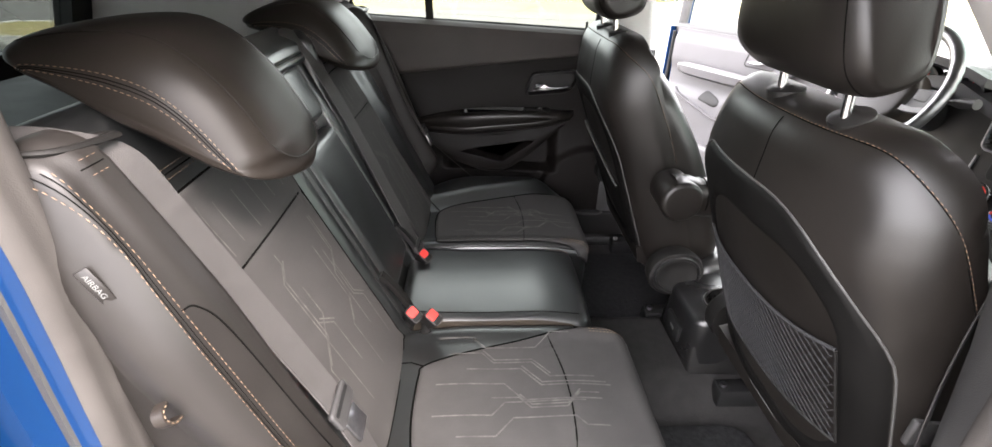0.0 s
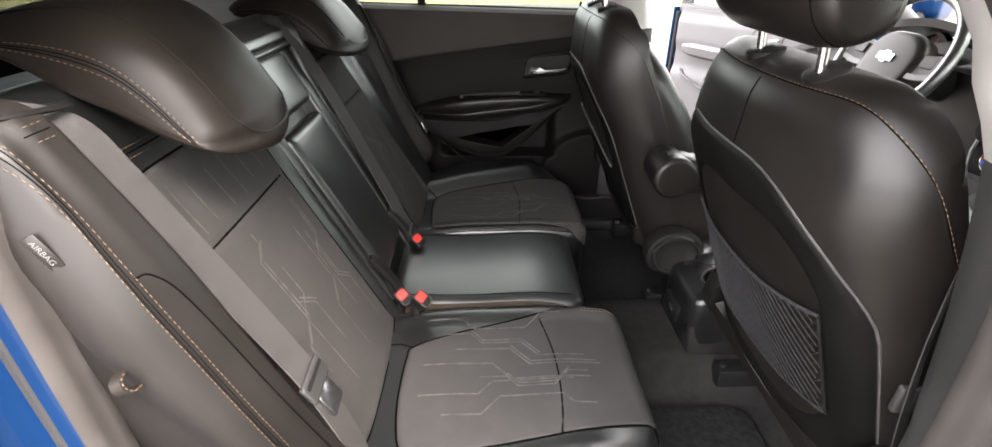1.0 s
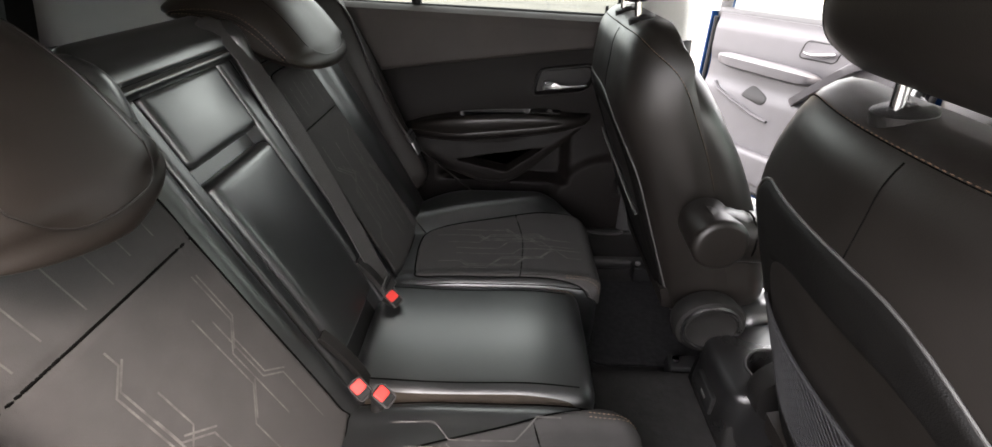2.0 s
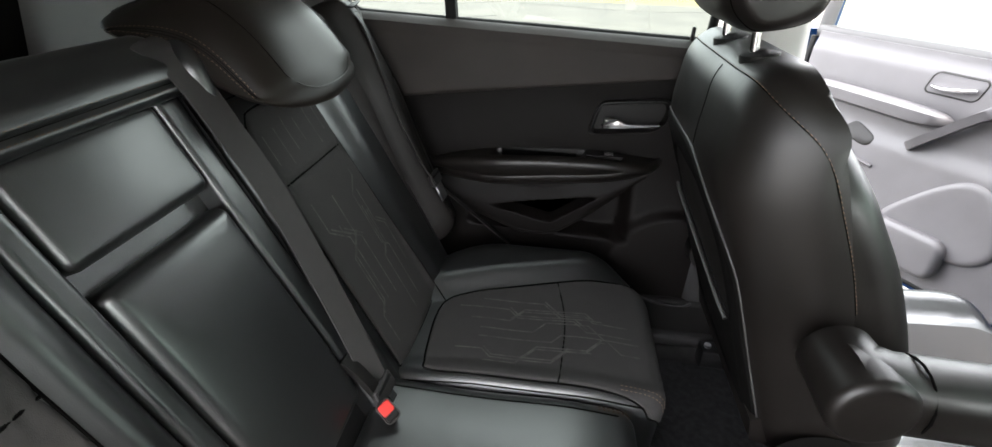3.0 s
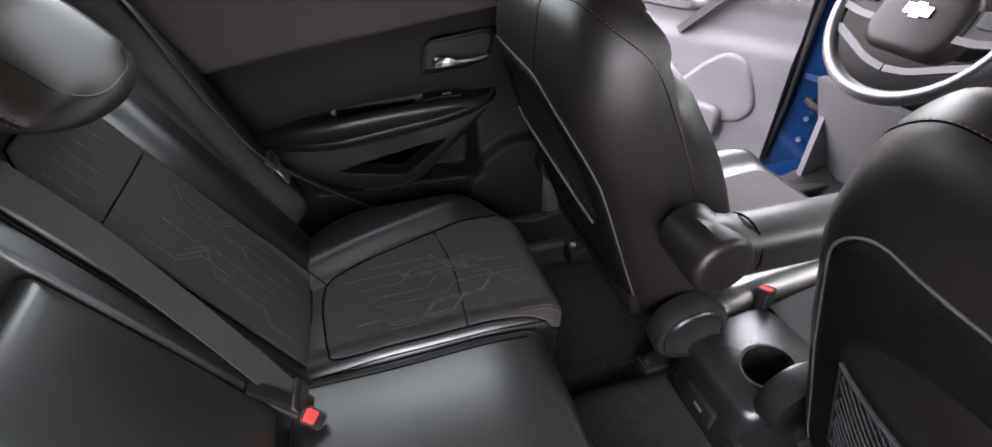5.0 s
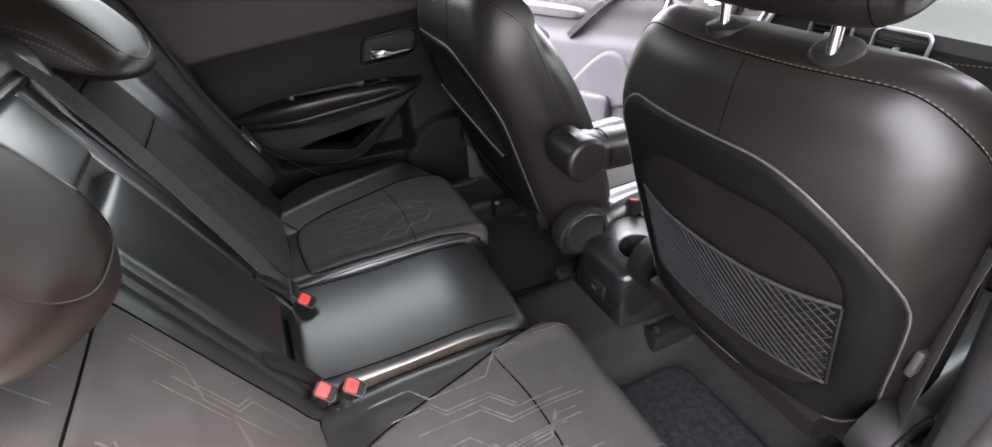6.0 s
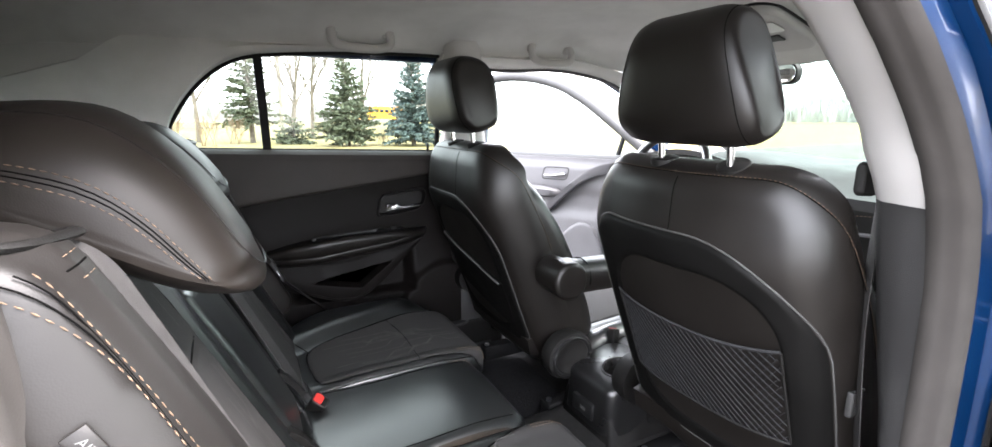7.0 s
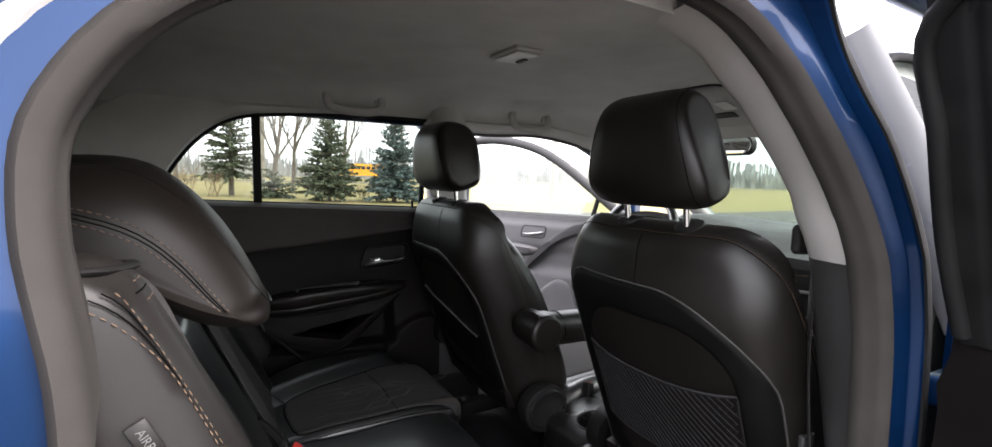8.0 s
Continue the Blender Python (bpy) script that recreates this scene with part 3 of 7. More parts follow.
for i in range(41):
    t = i / 40
    x = -0.275 + 0.565 * t
    taper = math.sqrt(max(0.02, 1 - abs(2 * t - 1) ** 6))
    out = (0.034 + 0.044 * step(0.0, 0.4, t)) * taper
    top_ = eased(ARM_TOP, x)
    low_ = eased(ARM_LIP, x) - 0.006
    yb = 0.690
    out += 0.020
    hollow = 0.022 * step(0.33, 0.37, t) * step(0.70, 0.67, t)
    secs.append([(x, yb, top_ - 0.002), (x, yb - 0.026, top_ - 0.005), (x, yb - 0.028, top_ - 0.006 - hollow), (x, yb - out + 0.022, top_ - hollow - 0.008), (x, yb - out + 0.019, top_ - 0.002), (x, yb - out + 0.008, top_ - 0.003),
                 (x, yb - out, top_ - 0.010), (x, yb - out - 0.001, top_ - 0.018), (x, yb - out + 0.004, low_ + 0.030), (x, yb - out + 0.0085, low_ + 0.027), (x, yb - out + 0.007, low_ + 0.022), (x, yb - out + 0.014, low_ + 0.008), (x, yb - out + 0.026, low_), (x, yb, low_ - 0.002)])
arm = part("armrest", loft(secs), VINYL, door, "padded black armrest blade")
# Black strip added for the shade on the armrest hollow's floor and back.
bm = box(-0.072, 0.100, 0.637, 0.6655, 0.872, 0.8745)
join(bm, box(-0.072, 0.100, 0.6605, 0.6628, 0.872, 0.8895))
part("tray_shade", bm, HOLLOW_SHADE, arm, "black strip for the shade in the armrest tray")
bm = slab(0.085, 0.030, (0.006,) * 4, 0.010, 0.002, lambda s, t, n: Vector((0.160 + s, 0.640 + t, 0.8985 + n - 0.006)), step=0.004, side=5)
part("switch_plate", bm, PLASTIC, arm)
part("window_switch", box(0.160, 0.180, 0.632, 0.646, 0.901, 0.907, 0.002), PLASTIC_GREY, arm)
part("switch_mark", box(0.1665, 0.1705, 0.6375, 0.6395, 0.9068, 0.9076), WHITE_INK, arm)
# moulded pull housing under the armrest, with a three-cornered hollow
def housing(x, v):
    lo, hi = eased(PULL_EDGE, x), eased(ARM_LIP, x) + 0.012
    z = lo + max(0.004, hi - lo) * v
    hole = step(0.0, 0.010, 0.764 + 0.16 * (x + 0.019) - z) * step(0.0, 0.010, z - 0.735 + 0.23 * (x + 0.047)) * step(0.0, 0.010, z - 0.712 - 0.716 * (x - 0.053))
    return Vector((x, 0.652 - 0.014 * math.sin(math.pi * min(1.0, 0.25 + v)) + 0.012 * (1 - step(0.0, 0.06, v)) + 0.045 * hole, z))
pull = part("pull_housing", sheet(housing, span(-0.262, 0.262, 110), span(0, 1, 60), (0, 0.012, 0)), DOOR_TRIM, door)
# Black sheet stands in for deep shade at the pocket's floor.
bm = bmesh.new()
bm.faces.new([bm.verts.new((x, 0.6790, z)) for x, z in ((-0.050, 0.733), (-0.022, 0.766), (0.069, 0.781), (0.165, 0.795), (0.108, 0.742), (0.055, 0.710))])
bmesh.ops.solidify(bm, geom=bm.faces[:], thickness=0.003)
part("pocket_shade", bm, HOLLOW_SHADE, pull, "black sheet for the shade in the pull pocket")
part("pull_rim", tube([housing(x, 0.0) + Vector((0, -0.002, 0.002)) for x in span(-0.262, 0.262, 60)], 0.0065, 8), DOOR_TRIM, pull)
# handle cup and lever
bm = slab(0.165, 0.078, (0.034, 0.020, 0.020, 0.034), 0.013, 0.005, lambda s, t, n: Vector((0.208 + s + 0.25 * t, 0.664 - n, 0.985 + t + 0.10 * s)), lambda s, t, d: -0.018 * step(0.006, 0.013, d), step=0.005)
cup = part("handle_cup", bm, PLASTIC, door)
# Black plate gives the handle cup its inner shade by colour.
part("cup_shade", slab(0.118, 0.036, (0.015,) * 4, 0.002, 0.001, lambda s, t, n: Vector((0.216 + s + 0.25 * t, 0.6675 - n, 0.992 + t + 0.10 * s)), step=0.006, side=6), HOLLOW_SHADE, cup)
part("door_handle", loft([[(x, 0.640 - d, z + h * 0.7), (x, 0.634 - d, z + h * 0.5), (x, 0.633 - d, z), (x, 0.634 - d, z - h * 0.5), (x, 0.641 - d, z - h * 0.7), (x, 0.646 - d, z)] for x, z, h, d in ((0.146, 0.965, 0.004, -0.012), (0.152, 0.967, 0.012, -0.006), (0.166, 0.972, 0.016, 0.0), (0.182, 0.973, 0.015, 0.002), (0.195, 0.970, 0.009, 0.003), (0.215, 0.971, 0.0065, 0.003), (0.250, 0.974, 0.006, 0.002), (0.266, 0.976, 0.0055, 0.0), (0.270, 0.976, 0.003, 0.0))]), SATIN, cup, "chrome door handle")
part("lever_root", box(0.150, 0.172, 0.644, 0.668, 0.960, 0.982, 0.005), SATIN, cup)
# map pocket at the door's front foot
bm = slab(0.30, 0.16, (0.03,) * 4, 0.045, 0.016, lambda s, t, n: Vector((0.42 + s, 0.655 - n, 0.455 + t)), step=0.012)
pk = part("door_pocket", bm, PLASTIC, door)
part("pocket_rim", tube(smooth_line([(0.27, 0.612, 0.545), (0.34, 0.600, 0.532), (0.40, 0.600, 0.530), (0.42, 0.600, 0.540)], 8), 0.004, 8), PLASTIC_GREY, pk)
part("lock_pin", tube([(0.30, 0.650, 1.13), (0.30, 0.650, 1.172), (0.30, 0.650, 1.175)], lambda t: 0.0042 if t < 0.9 else 0.003, 8), PLASTIC, door)
part("pin_collar", tube([(0.30, 0.650, 1.136), (0.30, 0.650, 1.148)], 0.009, 12), PLASTIC, door)
# glass run frame and glass
frame_line = [Vector((x, far_y(z) + 0.010, z)) for x, _, z in [tuple(p) for p in smooth_line([(x, 0, z) for x, z in REAR_WIN], 4, True)]]
part("window_frame", tube(frame_line, 0.009, 8, True), RUBBER_DARK, door, "black rubber window surround")
bm = bmesh.new()
secs = [[Vector((x + dx, far_y(z) + 0.012 + dy, z)) for dx, dy in ((-0.011, -0.012), (0.011, -0.012), (0.011, 0.012), (-0.011, 0.012))] for x, z in ((-0.187, 1.158), (-0.190, 1.30), (-0.194, 1.432))]
part("divider_bar", loft(secs), RUBBER_DARK, door, "black window divider bar")
bm = bmesh.new()
loop = [Vector((x, far_y(z) + 0.012, z)) for x, _, z in [tuple(p) for p in smooth_line([(x, 0, z) for x, z in REAR_WIN], 3, True)]]
vs = [bm.verts.new(p) for p in loop]
bmesh.ops.triangulate(bm, faces=[bm.faces.new(vs)])
g = part("pane", bm, REAR_GLASS, door)
# outer skin of the far side under the windows
bm = sheet(lambda u, v: (u, 0.78 + 0.04 * math.sin((v - 0.3) * 3.2), v), span(-1.25, 0.55, 12), span(0.28, 1.04, 8), (0, 0.01, 0))
part("far_side_skin", bm, PAINT, shell)

# far B pillar: light upper trim, dark lower trim, blue body behind it
def pillar(name, x_at, w, y_in, z0, z1, mat, label, sgn):
    secs = []
    for z in span(z0, z1, 8):
        x = x_at(z)
        y = sgn * (y_in + 0.075 - (0.10 * max(0, z - 1.02) + 0.16 * max(0, z - 1.25)))
        secs.append([(x - w / 2, y, z), (x - w / 2 + 0.012, y - sgn * 0.055, z), (x - w / 4, y - sgn * 0.072, z), (x + w / 4, y - sgn * 0.072, z), (x + w / 2 - 0.012, y - sgn * 0.05, z), (x + w / 2, y, z), (x, y + sgn * 0.02, z)])
    return tagged(part(name, loft(secs), mat, None), label, "pillar trim", kind="structure")
px = lambda z: 0.46 - 0.16 * max(0, z - 1.05)
pillar("pillar_left_lower", px, 0.17, 0.615, 0.42, 1.10, PLASTIC_GREY, "dark grey plastic lower pillar trim", 1)
pillar("pillar_left_upper", px, 0.15, 0.615, 1.10, 1.50, TRIM_GREY, "light grey plastic upper pillar trim", 1)

# near B pillar trim facing the cabin
def near_pillar(z0, z1, name, mat, label):
    secs = []
    edge = sorted(((p.z, p.x) for p in ring if p.x > 0.12), key=lambda q: q[0])
    for z in span(z0, z1, 10):
        near = min(edge, key=lambda q: abs(q[0] - z))
        x = near[1] + 0.012
        y = side_y(x, z)
        lean = 0.03 * max(0, z - 1.2)
        k = 1 - 0.35 * step(1.10, 0.75, z)
        secs.append([(x - 0.018, y + 0.026, z), (x - 0.012, y + 0.050, z), (x - 0.002, y + 0.080 * k + lean, z), (x + 0.016, y + 0.095 * k + lean, z), (x + 0.08, y + 0.105 * k + lean, z), (x + 0.15, y + 0.10 * k + lean, z), (x + 0.17, y + 0.07, z), (x + 0.16, y + 0.034, z), (x + 0.03, y + 0.034, z)])
    return tagged(part(name, loft(secs), mat, None), label, "pillar trim", kind="structure")
near_pillar(0.45, 1.165, "pillar_right_lower", PLASTIC_GREY, "dark grey plastic lower pillar trim")
near_pillar(1.165, 1.455, "pillar_right_upper", TRIM_GREY, "light grey plastic upper pillar trim")
# near cantrail trim over the opening
top = [p for p in ring if p.z > 1.33]
top.sort(key=lambda p: p.x)
rows = []
for p in top:
    a = on_side(p, -0.030) + Vector((0, 0, 0.004))
    zt = roof_wide(p.x, 0.57)[2] + 0.006
    q = Vector((p.x, -0.575, max(zt, a.z + 0.03)))
    rows.append([a, a + Vector((0, 0.012, 0.015)), q.lerp(a, 0.4) + Vector((0, 0.02, 0)), q, q + Vector((0, -0.04, 0.01)), a + Vector((0, -0.02, 0.02))])
tagged(part("cantrail_trim_right", loft(rows), HEADLINER, None), "light grey trim over the door opening", "trim", kind="structure")
# near C pillar trim between seal and seat
rows = []
for p in sorted((p for p in ring if p.x < -0.25 and p.z > 0.55), key=lambda p: p.z):
    a = on_side(p, -0.025) + Vector((-0.004, 0, 0))
    f_ = 1 - step(1.10, 1.18, p.z)
    rows.append([a, a + Vector((-0.012 + 0.014 * f_, 0.02, 0)), a + Vector((-0.06 + 0.045 * f_, 0.045 + 0.01 * f_, 0)), a + Vector((-0.22, 0.085, 0.0)), a + Vector((-0.22, 0.02, 0)), a + Vector((-0.03, -0.03, 0))])
low = [r for r in rows if r[0].z < 1.19]
high = [r for r in rows if r[0].z > 1.165]
tagged(part("pillar_rear_lower", loft(low), PLASTIC_GREY, None), "dark grey plastic trim beside the rear seat", "pillar trim", kind="structure")
tagged(part("pillar_rear_upper", loft(high), TRIM_GREY, None), "light grey plastic trim beside the rear seat", "pillar trim", kind="structure")
# sill plate under the near opening
bm = box(-0.20, 0.42, -0.68, -0.58, 0.385, 0.422, 0.008)
tagged(part("sill_plate", bm, PLASTIC, None), "black plastic sill plate", "sill plate", kind="structure")

bm = box(0.20, 0.52, 0.585, 0.66, 0.405, 0.440, 0.012, 3)
tagged(part("sill_plate_left", bm, PLASTIC_GREY, None), "dark grey plastic sill plate by the closed door", "sill plate", kind="structure")


# ---- rear bench ----
BU = Vector((-0.423, 0, 0.906))    # up along the backrest
BN = Vector((0.906, 0, 0.423))     # out of the backrest, towards the knees
BASE = Vector((-0.195, 0, 0.658))  # where backrest and cushion meet
BT = 0.13                          # backrest thickness


def back_warp(cy, ct):
    return lambda s, t, n: BASE + BU * (t + ct) + BN * (n - BT) + Vector((0, cy + s, 0))


def back_shape(out, wing):
    """Shape of an outer backrest; out is +1 where the outer side is at +s, wing: where the outer wing begins."""
    def extra(s, t, d):
        z = t + 0.27
        e = 0.026 * step(0.43, 0.56, z) * (1 - 0.6 * step(0.12, 0.20, out * s))      # top roll
        e += 0.022 * step(wing, wing + 0.055, out * s) * (1 - step(0.46, 0.60, z))       # outer wing
        e += 0.012 * step(-0.165, -0.19, out * s)           # inner wing
        e += 0.006 * math.cos(s * 9) * (1 - step(0.30, 0.45, z))
        return e
    return extra


def print_lines(count, w, h, seed, place, width=0.0022, along_t=True):
    """Circuit-like lines printed on the fabric: long runs with slanting jogs, some with a twin beside them."""
    rng = random.Random(seed)
    bm = bmesh.new()
    def ribbon(pts):
        fine = []
        for (a, b), (c2, d2) in zip(pts, pts[1:]):
            m = max(1, int(math.hypot(c2 - a, d2 - b) / 0.008))
            fine += [(a + (c2 - a) * i / m, b + (d2 - b) * i / m) for i in range(m)]
        fine.append(pts[-1])
        if not along_t:
            fine = [(q, r) for r, q in fine]
        prev = None
        for i, (a, b) in enumerate(fine):
            c2, d2 = fine[min(i + 1, len(fine) - 1)]
            a0, b0 = fine[max(i - 1, 0)]
            tx, ty = c2 - a0, d2 - b0
            l = math.hypot(tx, ty) or 1
            ox, oy = -ty / l * width / 2, tx / l * width / 2
            pair = (bm.verts.new(place(a + ox, b + oy)), bm.verts.new(place(a - ox, b - oy)))
            if prev:
                bm.faces.new((prev[0], pair[0], pair[1], prev[1]))
            prev = pair
    for k in range(count):
        c = -w / 2 + w * (k + 0.5) / count + rng.uniform(-0.006, 0.006)
        p = -h / 2 + rng.uniform(0, 0.30) * h
        end = h / 2 - rng.uniform(0, 0.30) * h
        pts = [(c, p)]
        while p < end:
            p = min(end, p + rng.uniform(0.045, 0.14))
            pts.append((c, p))
            jog = rng.choice((-1, 1)) * rng.uniform(0.018, 0.042)
            if abs(c + jog) > w / 2:
                jog = -jog
            if p + abs(jog) < end:
                c += jog
                p += abs(jog) * 0.85
                pts.append((c, p))
        ribbon(pts)
        if rng.random() < 0.6 and len(pts) > 3:
            ribbon([(a + 0.007, b + 0.002) for a, b in pts[1:-1]])
    return bm


def on_slab(w, h, r, thick, edge, warp, extra, lift=0.0):
    """A function that lays (s, t) on the face of a slab."""
    def f(s, t):
        d = max(0.0, rim_depth(s, t, w, h, r))
        drop = edge * (1 - math.sqrt(max(0, 1 - (1 - min(1, d / edge)) ** 2)))
        return warp(s, t, thick - drop + extra(s, t, d) + lift)
    return f


bench = empty("rear_bench_seat", "black leather rear bench with charcoal patterned fabric inserts", "rear seat", at=(0.0, 0.0, FLOOR))


def rear_back(cy, out, W, inner, outer, low_out):
    """inner, outer: the fabric's edges across the car, low_out: its outer edge at the foot."""
    H = 0.66
    wp, ex = back_warp(cy, 0.27), back_shape(out, abs(outer - cy))
    th = part("backrest", slab(W, H, (0.06, 0.06, 0.03, 0.03), BT, 0.035, wp, ex, step=0.010, side=26), LEATHER, bench, "black leather backrest with fabric insert")
    face = on_slab(W, H, 0.05, BT, 0.035, wp, ex)
    lay = lambda s, t, lift: face(s, t) + BN * lift
    a, b, c = inner - cy, outer - cy, low_out - cy
    k = 1 if b > a else -1
    seam = 0.357 - 0.27
    ring_ = [(a, seam), (a, 0.15), (a + k * 0.012, 0.195), (a + k * 0.03, 0.205), ((a + b) / 2, 0.206), (b - k * 0.03, 0.205), (b - k * 0.012, 0.195), (b, 0.15), (b, seam), ((b + c) / 2, -0.08), (c, -0.25), (c - k * 0.01, -0.285), ((a + c) / 2, -0.29), (a + k * 0.01, -0.285), (a, -0.25), (a, -0.08)]
    bm, edge = inlay(ring_, lay, 0.0045, 0.012, lambda s, t: -0.0042 * bump(t, seam, 0.0045) + 0.0015 * step(seam - 0.02, seam - 0.002, t) * step(seam + 0.05, seam, t), 44)
    part("insert", bm, FABRIC, th, "charcoal fabric insert with printed lines")
    part("insert_seam", tube(edge, 0.0016, 5, True), SEAM, th)
    part("cross_seam", tube([face(s, seam) + BN * 0.0026 for s in span(a + k * 0.002, b - k * 0.002, 24)], 0.0017, 5), SEAM, th)
    m, w = (a + c) / 2, abs(c - a)
    part("printed_line", print_lines(6, w * 0.84, 0.33, 3 + int(out), lambda p, q: face(p + m, q - 0.095) + BN * 0.0056, 0.0028 if out > 0 else 0.0024), PRINT, th)["kind"] = "stuff"
    part("printed_line", print_lines(6, w * 0.80, 0.085, 43 + int(out), lambda p, q: face(p + (a + b) / 2, q + 0.145) + BN * 0.0056, 0.0019), PRINT, th)["kind"] = "stuff"
    # stitched seam over the top roll
    for dz in (0.2235, 0.2355):
        line = [face(s, dz) + BN * 0.0006 for s in span(-0.20, 0.20, 40)]
        part("stitching", dashes(line), THREAD, th)
    part("seam", tube([face(s, 0.2295) for s in span(-0.20, 0.20, 40)], 0.0012, 5), SEAM, th)
    return th


rear_back(-0.365, -1, 0.45, -0.195, -0.488, -0.488)
rear_back(0.342, 1, 0.405, 0.186, 0.386, 0.410)


def side_bolster(cy, out):
    """Padded side of the bench: a stitched ridge at u = 0, a steep outer side and a broad inner slope."""
    W, H, ridge = 0.170, 0.545, 0.040
    radii = (0.035, 0.070, 0.03, 0.03) if out < 0 else (0.070, 0.035, 0.03, 0.03)
    def wp(s, t, n):
        q = t + 0.3125
        tuck = 0.055 * step(0.185, 0.085, n) * step(-0.012, 0.040, out * s - ridge) * (1 - step(0.42, 0.53, q))
        if out * s > 0:
            s *= 1 - 0.38 * step(0.36, 0.56, q)
        return BASE + BU * q + BN * (n - (0.126 if out < 0 else 0.13)) + Vector((0, cy + s - out * tuck, 0))
    def ex(s, t, d):
        q, u = t + 0.3125, out * s - ridge
        e = 0.030 + 0.018 * step(0.10, 0.42, q) - 0.002 * bump(u, 0.0, 0.004) * (1 - step(0.44, 0.50, q)) + 0.007 * step(-0.004, -0.036, u) - 0.036 * step(-0.054, -0.086, u)
        e -= 0.010 * bump(u, -0.084, 0.008) + 0.010 * step(-0.09, -0.12, u)
        return e - 0.045 * step(0.006, 0.044, u) + 0.0012 * math.sin(q * 17)
    th = part("side_bolster", slab(W, H, radii, 0.155, 0.040, wp, ex, step=0.0045, side=30, arc=10), BOLSTER, bench, "stitched black leather side bolster")
    on = on_slab(W, H, 0.050, 0.155, 0.040, wp, ex)
    def face(u, t):
        return on(out * (u + ridge), t)
    def swing(t):
        """The ridge's seam turns outwards over the rounded top."""
        return 0.016 * step(0.14, 0.27, t) ** 1.4 if out < 0 else 0.0
    for off in ((-0.0062, 0.0062) if out < 0 else ()):
        part("stitching", dashes([face(off + swing(t), t) + BN * 0.0006 for t in span(-0.25, 0.246, 80)], 0.0040, 0.0024, 0.00045), THREAD, th)
    for off in (-0.0022, 0.0022):
        part("seam", tube([face(off + swing(t), t) for t in span(-0.25, 0.244, 70)], 0.0005, 5), SEAM, th)
    # seam that leaves the ridge and runs down the inner slope, and the stitched top edge of the wing
    part("cross_seam", tube(smooth_line([face(-0.006, 0.10), face(-0.020, 0.092), face(-0.030, 0.05), face(-0.036, -0.1), face(-0.040, -0.22)], 8), 0.0010, 5), SEAM, th)
    for t0 in (0.226, 0.240):
        part("stitching", dashes([face(u, t0) + BN * 0.0008 for u in span(-0.050, -0.022, 10)], 0.0040, 0.0024, 0.00045), THREAD, th)
    part("short_seam", tube([face(u, 0.233) for u in span(-0.050, -0.020, 10)], 0.0006, 5), SEAM, th)
    if out < 0:
        up = BU.copy()
        lab = face(0.024, 0.155)
        a1 = face(0.027, 0.155) - face(0.021, 0.155)
        nv = a1.cross(up)
        nv = (nv * (1 if nv.y * out > 0 else -1)).normalized()
        mm = Matrix.Translation(lab + nv * 0.001) @ Matrix((up.cross(nv), up, nv)).transposed().to_4x4()
        part("airbag_tag", moved(box(-0.006, 0.006, -0.0165, 0.0165, -0.001, 0.001, 0.0006, 1), mm), BOLSTER, th, "black woven tag with pale lettering")
        cu = bpy.data.curves.new("airbag_text", "FONT")
        cu.body, cu.size, cu.align_x, cu.align_y = "AIRBAG", 0.0068, "CENTER", "CENTER"
        ob = bpy.data.objects.new("tmp_text", cu)
        scene.collection.objects.link(ob)
        me = bpy.data.meshes.new_from_object(ob.evaluated_get(bpy.context.evaluated_depsgraph_get()))
        bpy.data.objects.remove(ob)
        b2 = bmesh.new()
        b2.from_mesh(me)
        moved(b2, mm @ Matrix.Translation((0, 0, 0.0014)) @ Matrix.Rotation(radians(-90), 4, "Z"))
        part("lettering", b2, WHITE_INK, th)
        side = Vector((0, out, 0))
        loop = smooth_line([face(0.036, 0.025) + side * 0.002 + BU * u + side * w for u, w in ((-0.010, 0.0), (-0.008, 0.010), (0.0, 0.014), (0.008, 0.010), (0.010, 0.0))], 5)
        part("pull_loop", strap(loop, 0.013, 0.003, BN), LEATHER2, th, "small stitched leather loop")
        part("loop_stitch", dashes([p + BN * 0.007 for p in loop], 0.003, 0.002, 0.0007), THREAD, th)
    return th


side_bolster(-0.594, -1)
side_bolster(0.558, 1)

# middle backrest with the folding armrest
mid_back = part("middle_backrest", slab(0.276, 0.66, (0.03, 0.03, 0.02, 0.02), BT - 0.030, 0.016, back_warp(-0.002, 0.27), step=0.02, side=12), LEATHER, bench, "black leather middle backrest")
rollw = back_warp(0.010, 0.567)
rollx = lambda s, t, d: 0.008 - 0.004 * bump(t, -0.0265, 0.003) - 0.030 * step(-0.012, 0.045, t)
part("top_roll", slab(0.312, 0.085, (0.025, 0.025, 0.006, 0.006), BT + 0.004, 0.010, rollw, rollx, step=0.0035, side=30), LEATHER, mid_back)
rollf = on_slab(0.312, 0.085, 0.010, BT + 0.004, 0.010, rollw, rollx)
for dz in (-0.0205, -0.0325):
    part("stitching", dashes([rollf(s, dz) + BN * 0.0005 for s in span(-0.142, 0.142, 30)], 0.0040, 0.0022, 0.00055), THREAD, mid_back)
part("seam", tube([rollf(s, -0.0265) for s in span(-0.145, 0.145, 30)], 0.0012, 5), SEAM, mid_back)
part("top_pad", slab(0.196, 0.112, (0.010, 0.010, 0.014, 0.014), BT + 0.003, 0.012, back_warp(-0.0145, 0.473), lambda s, t, d: 0.005 * math.cos(s * 14) * math.cos(t * 11), step=0.006, side=20), LEATHER, mid_back)
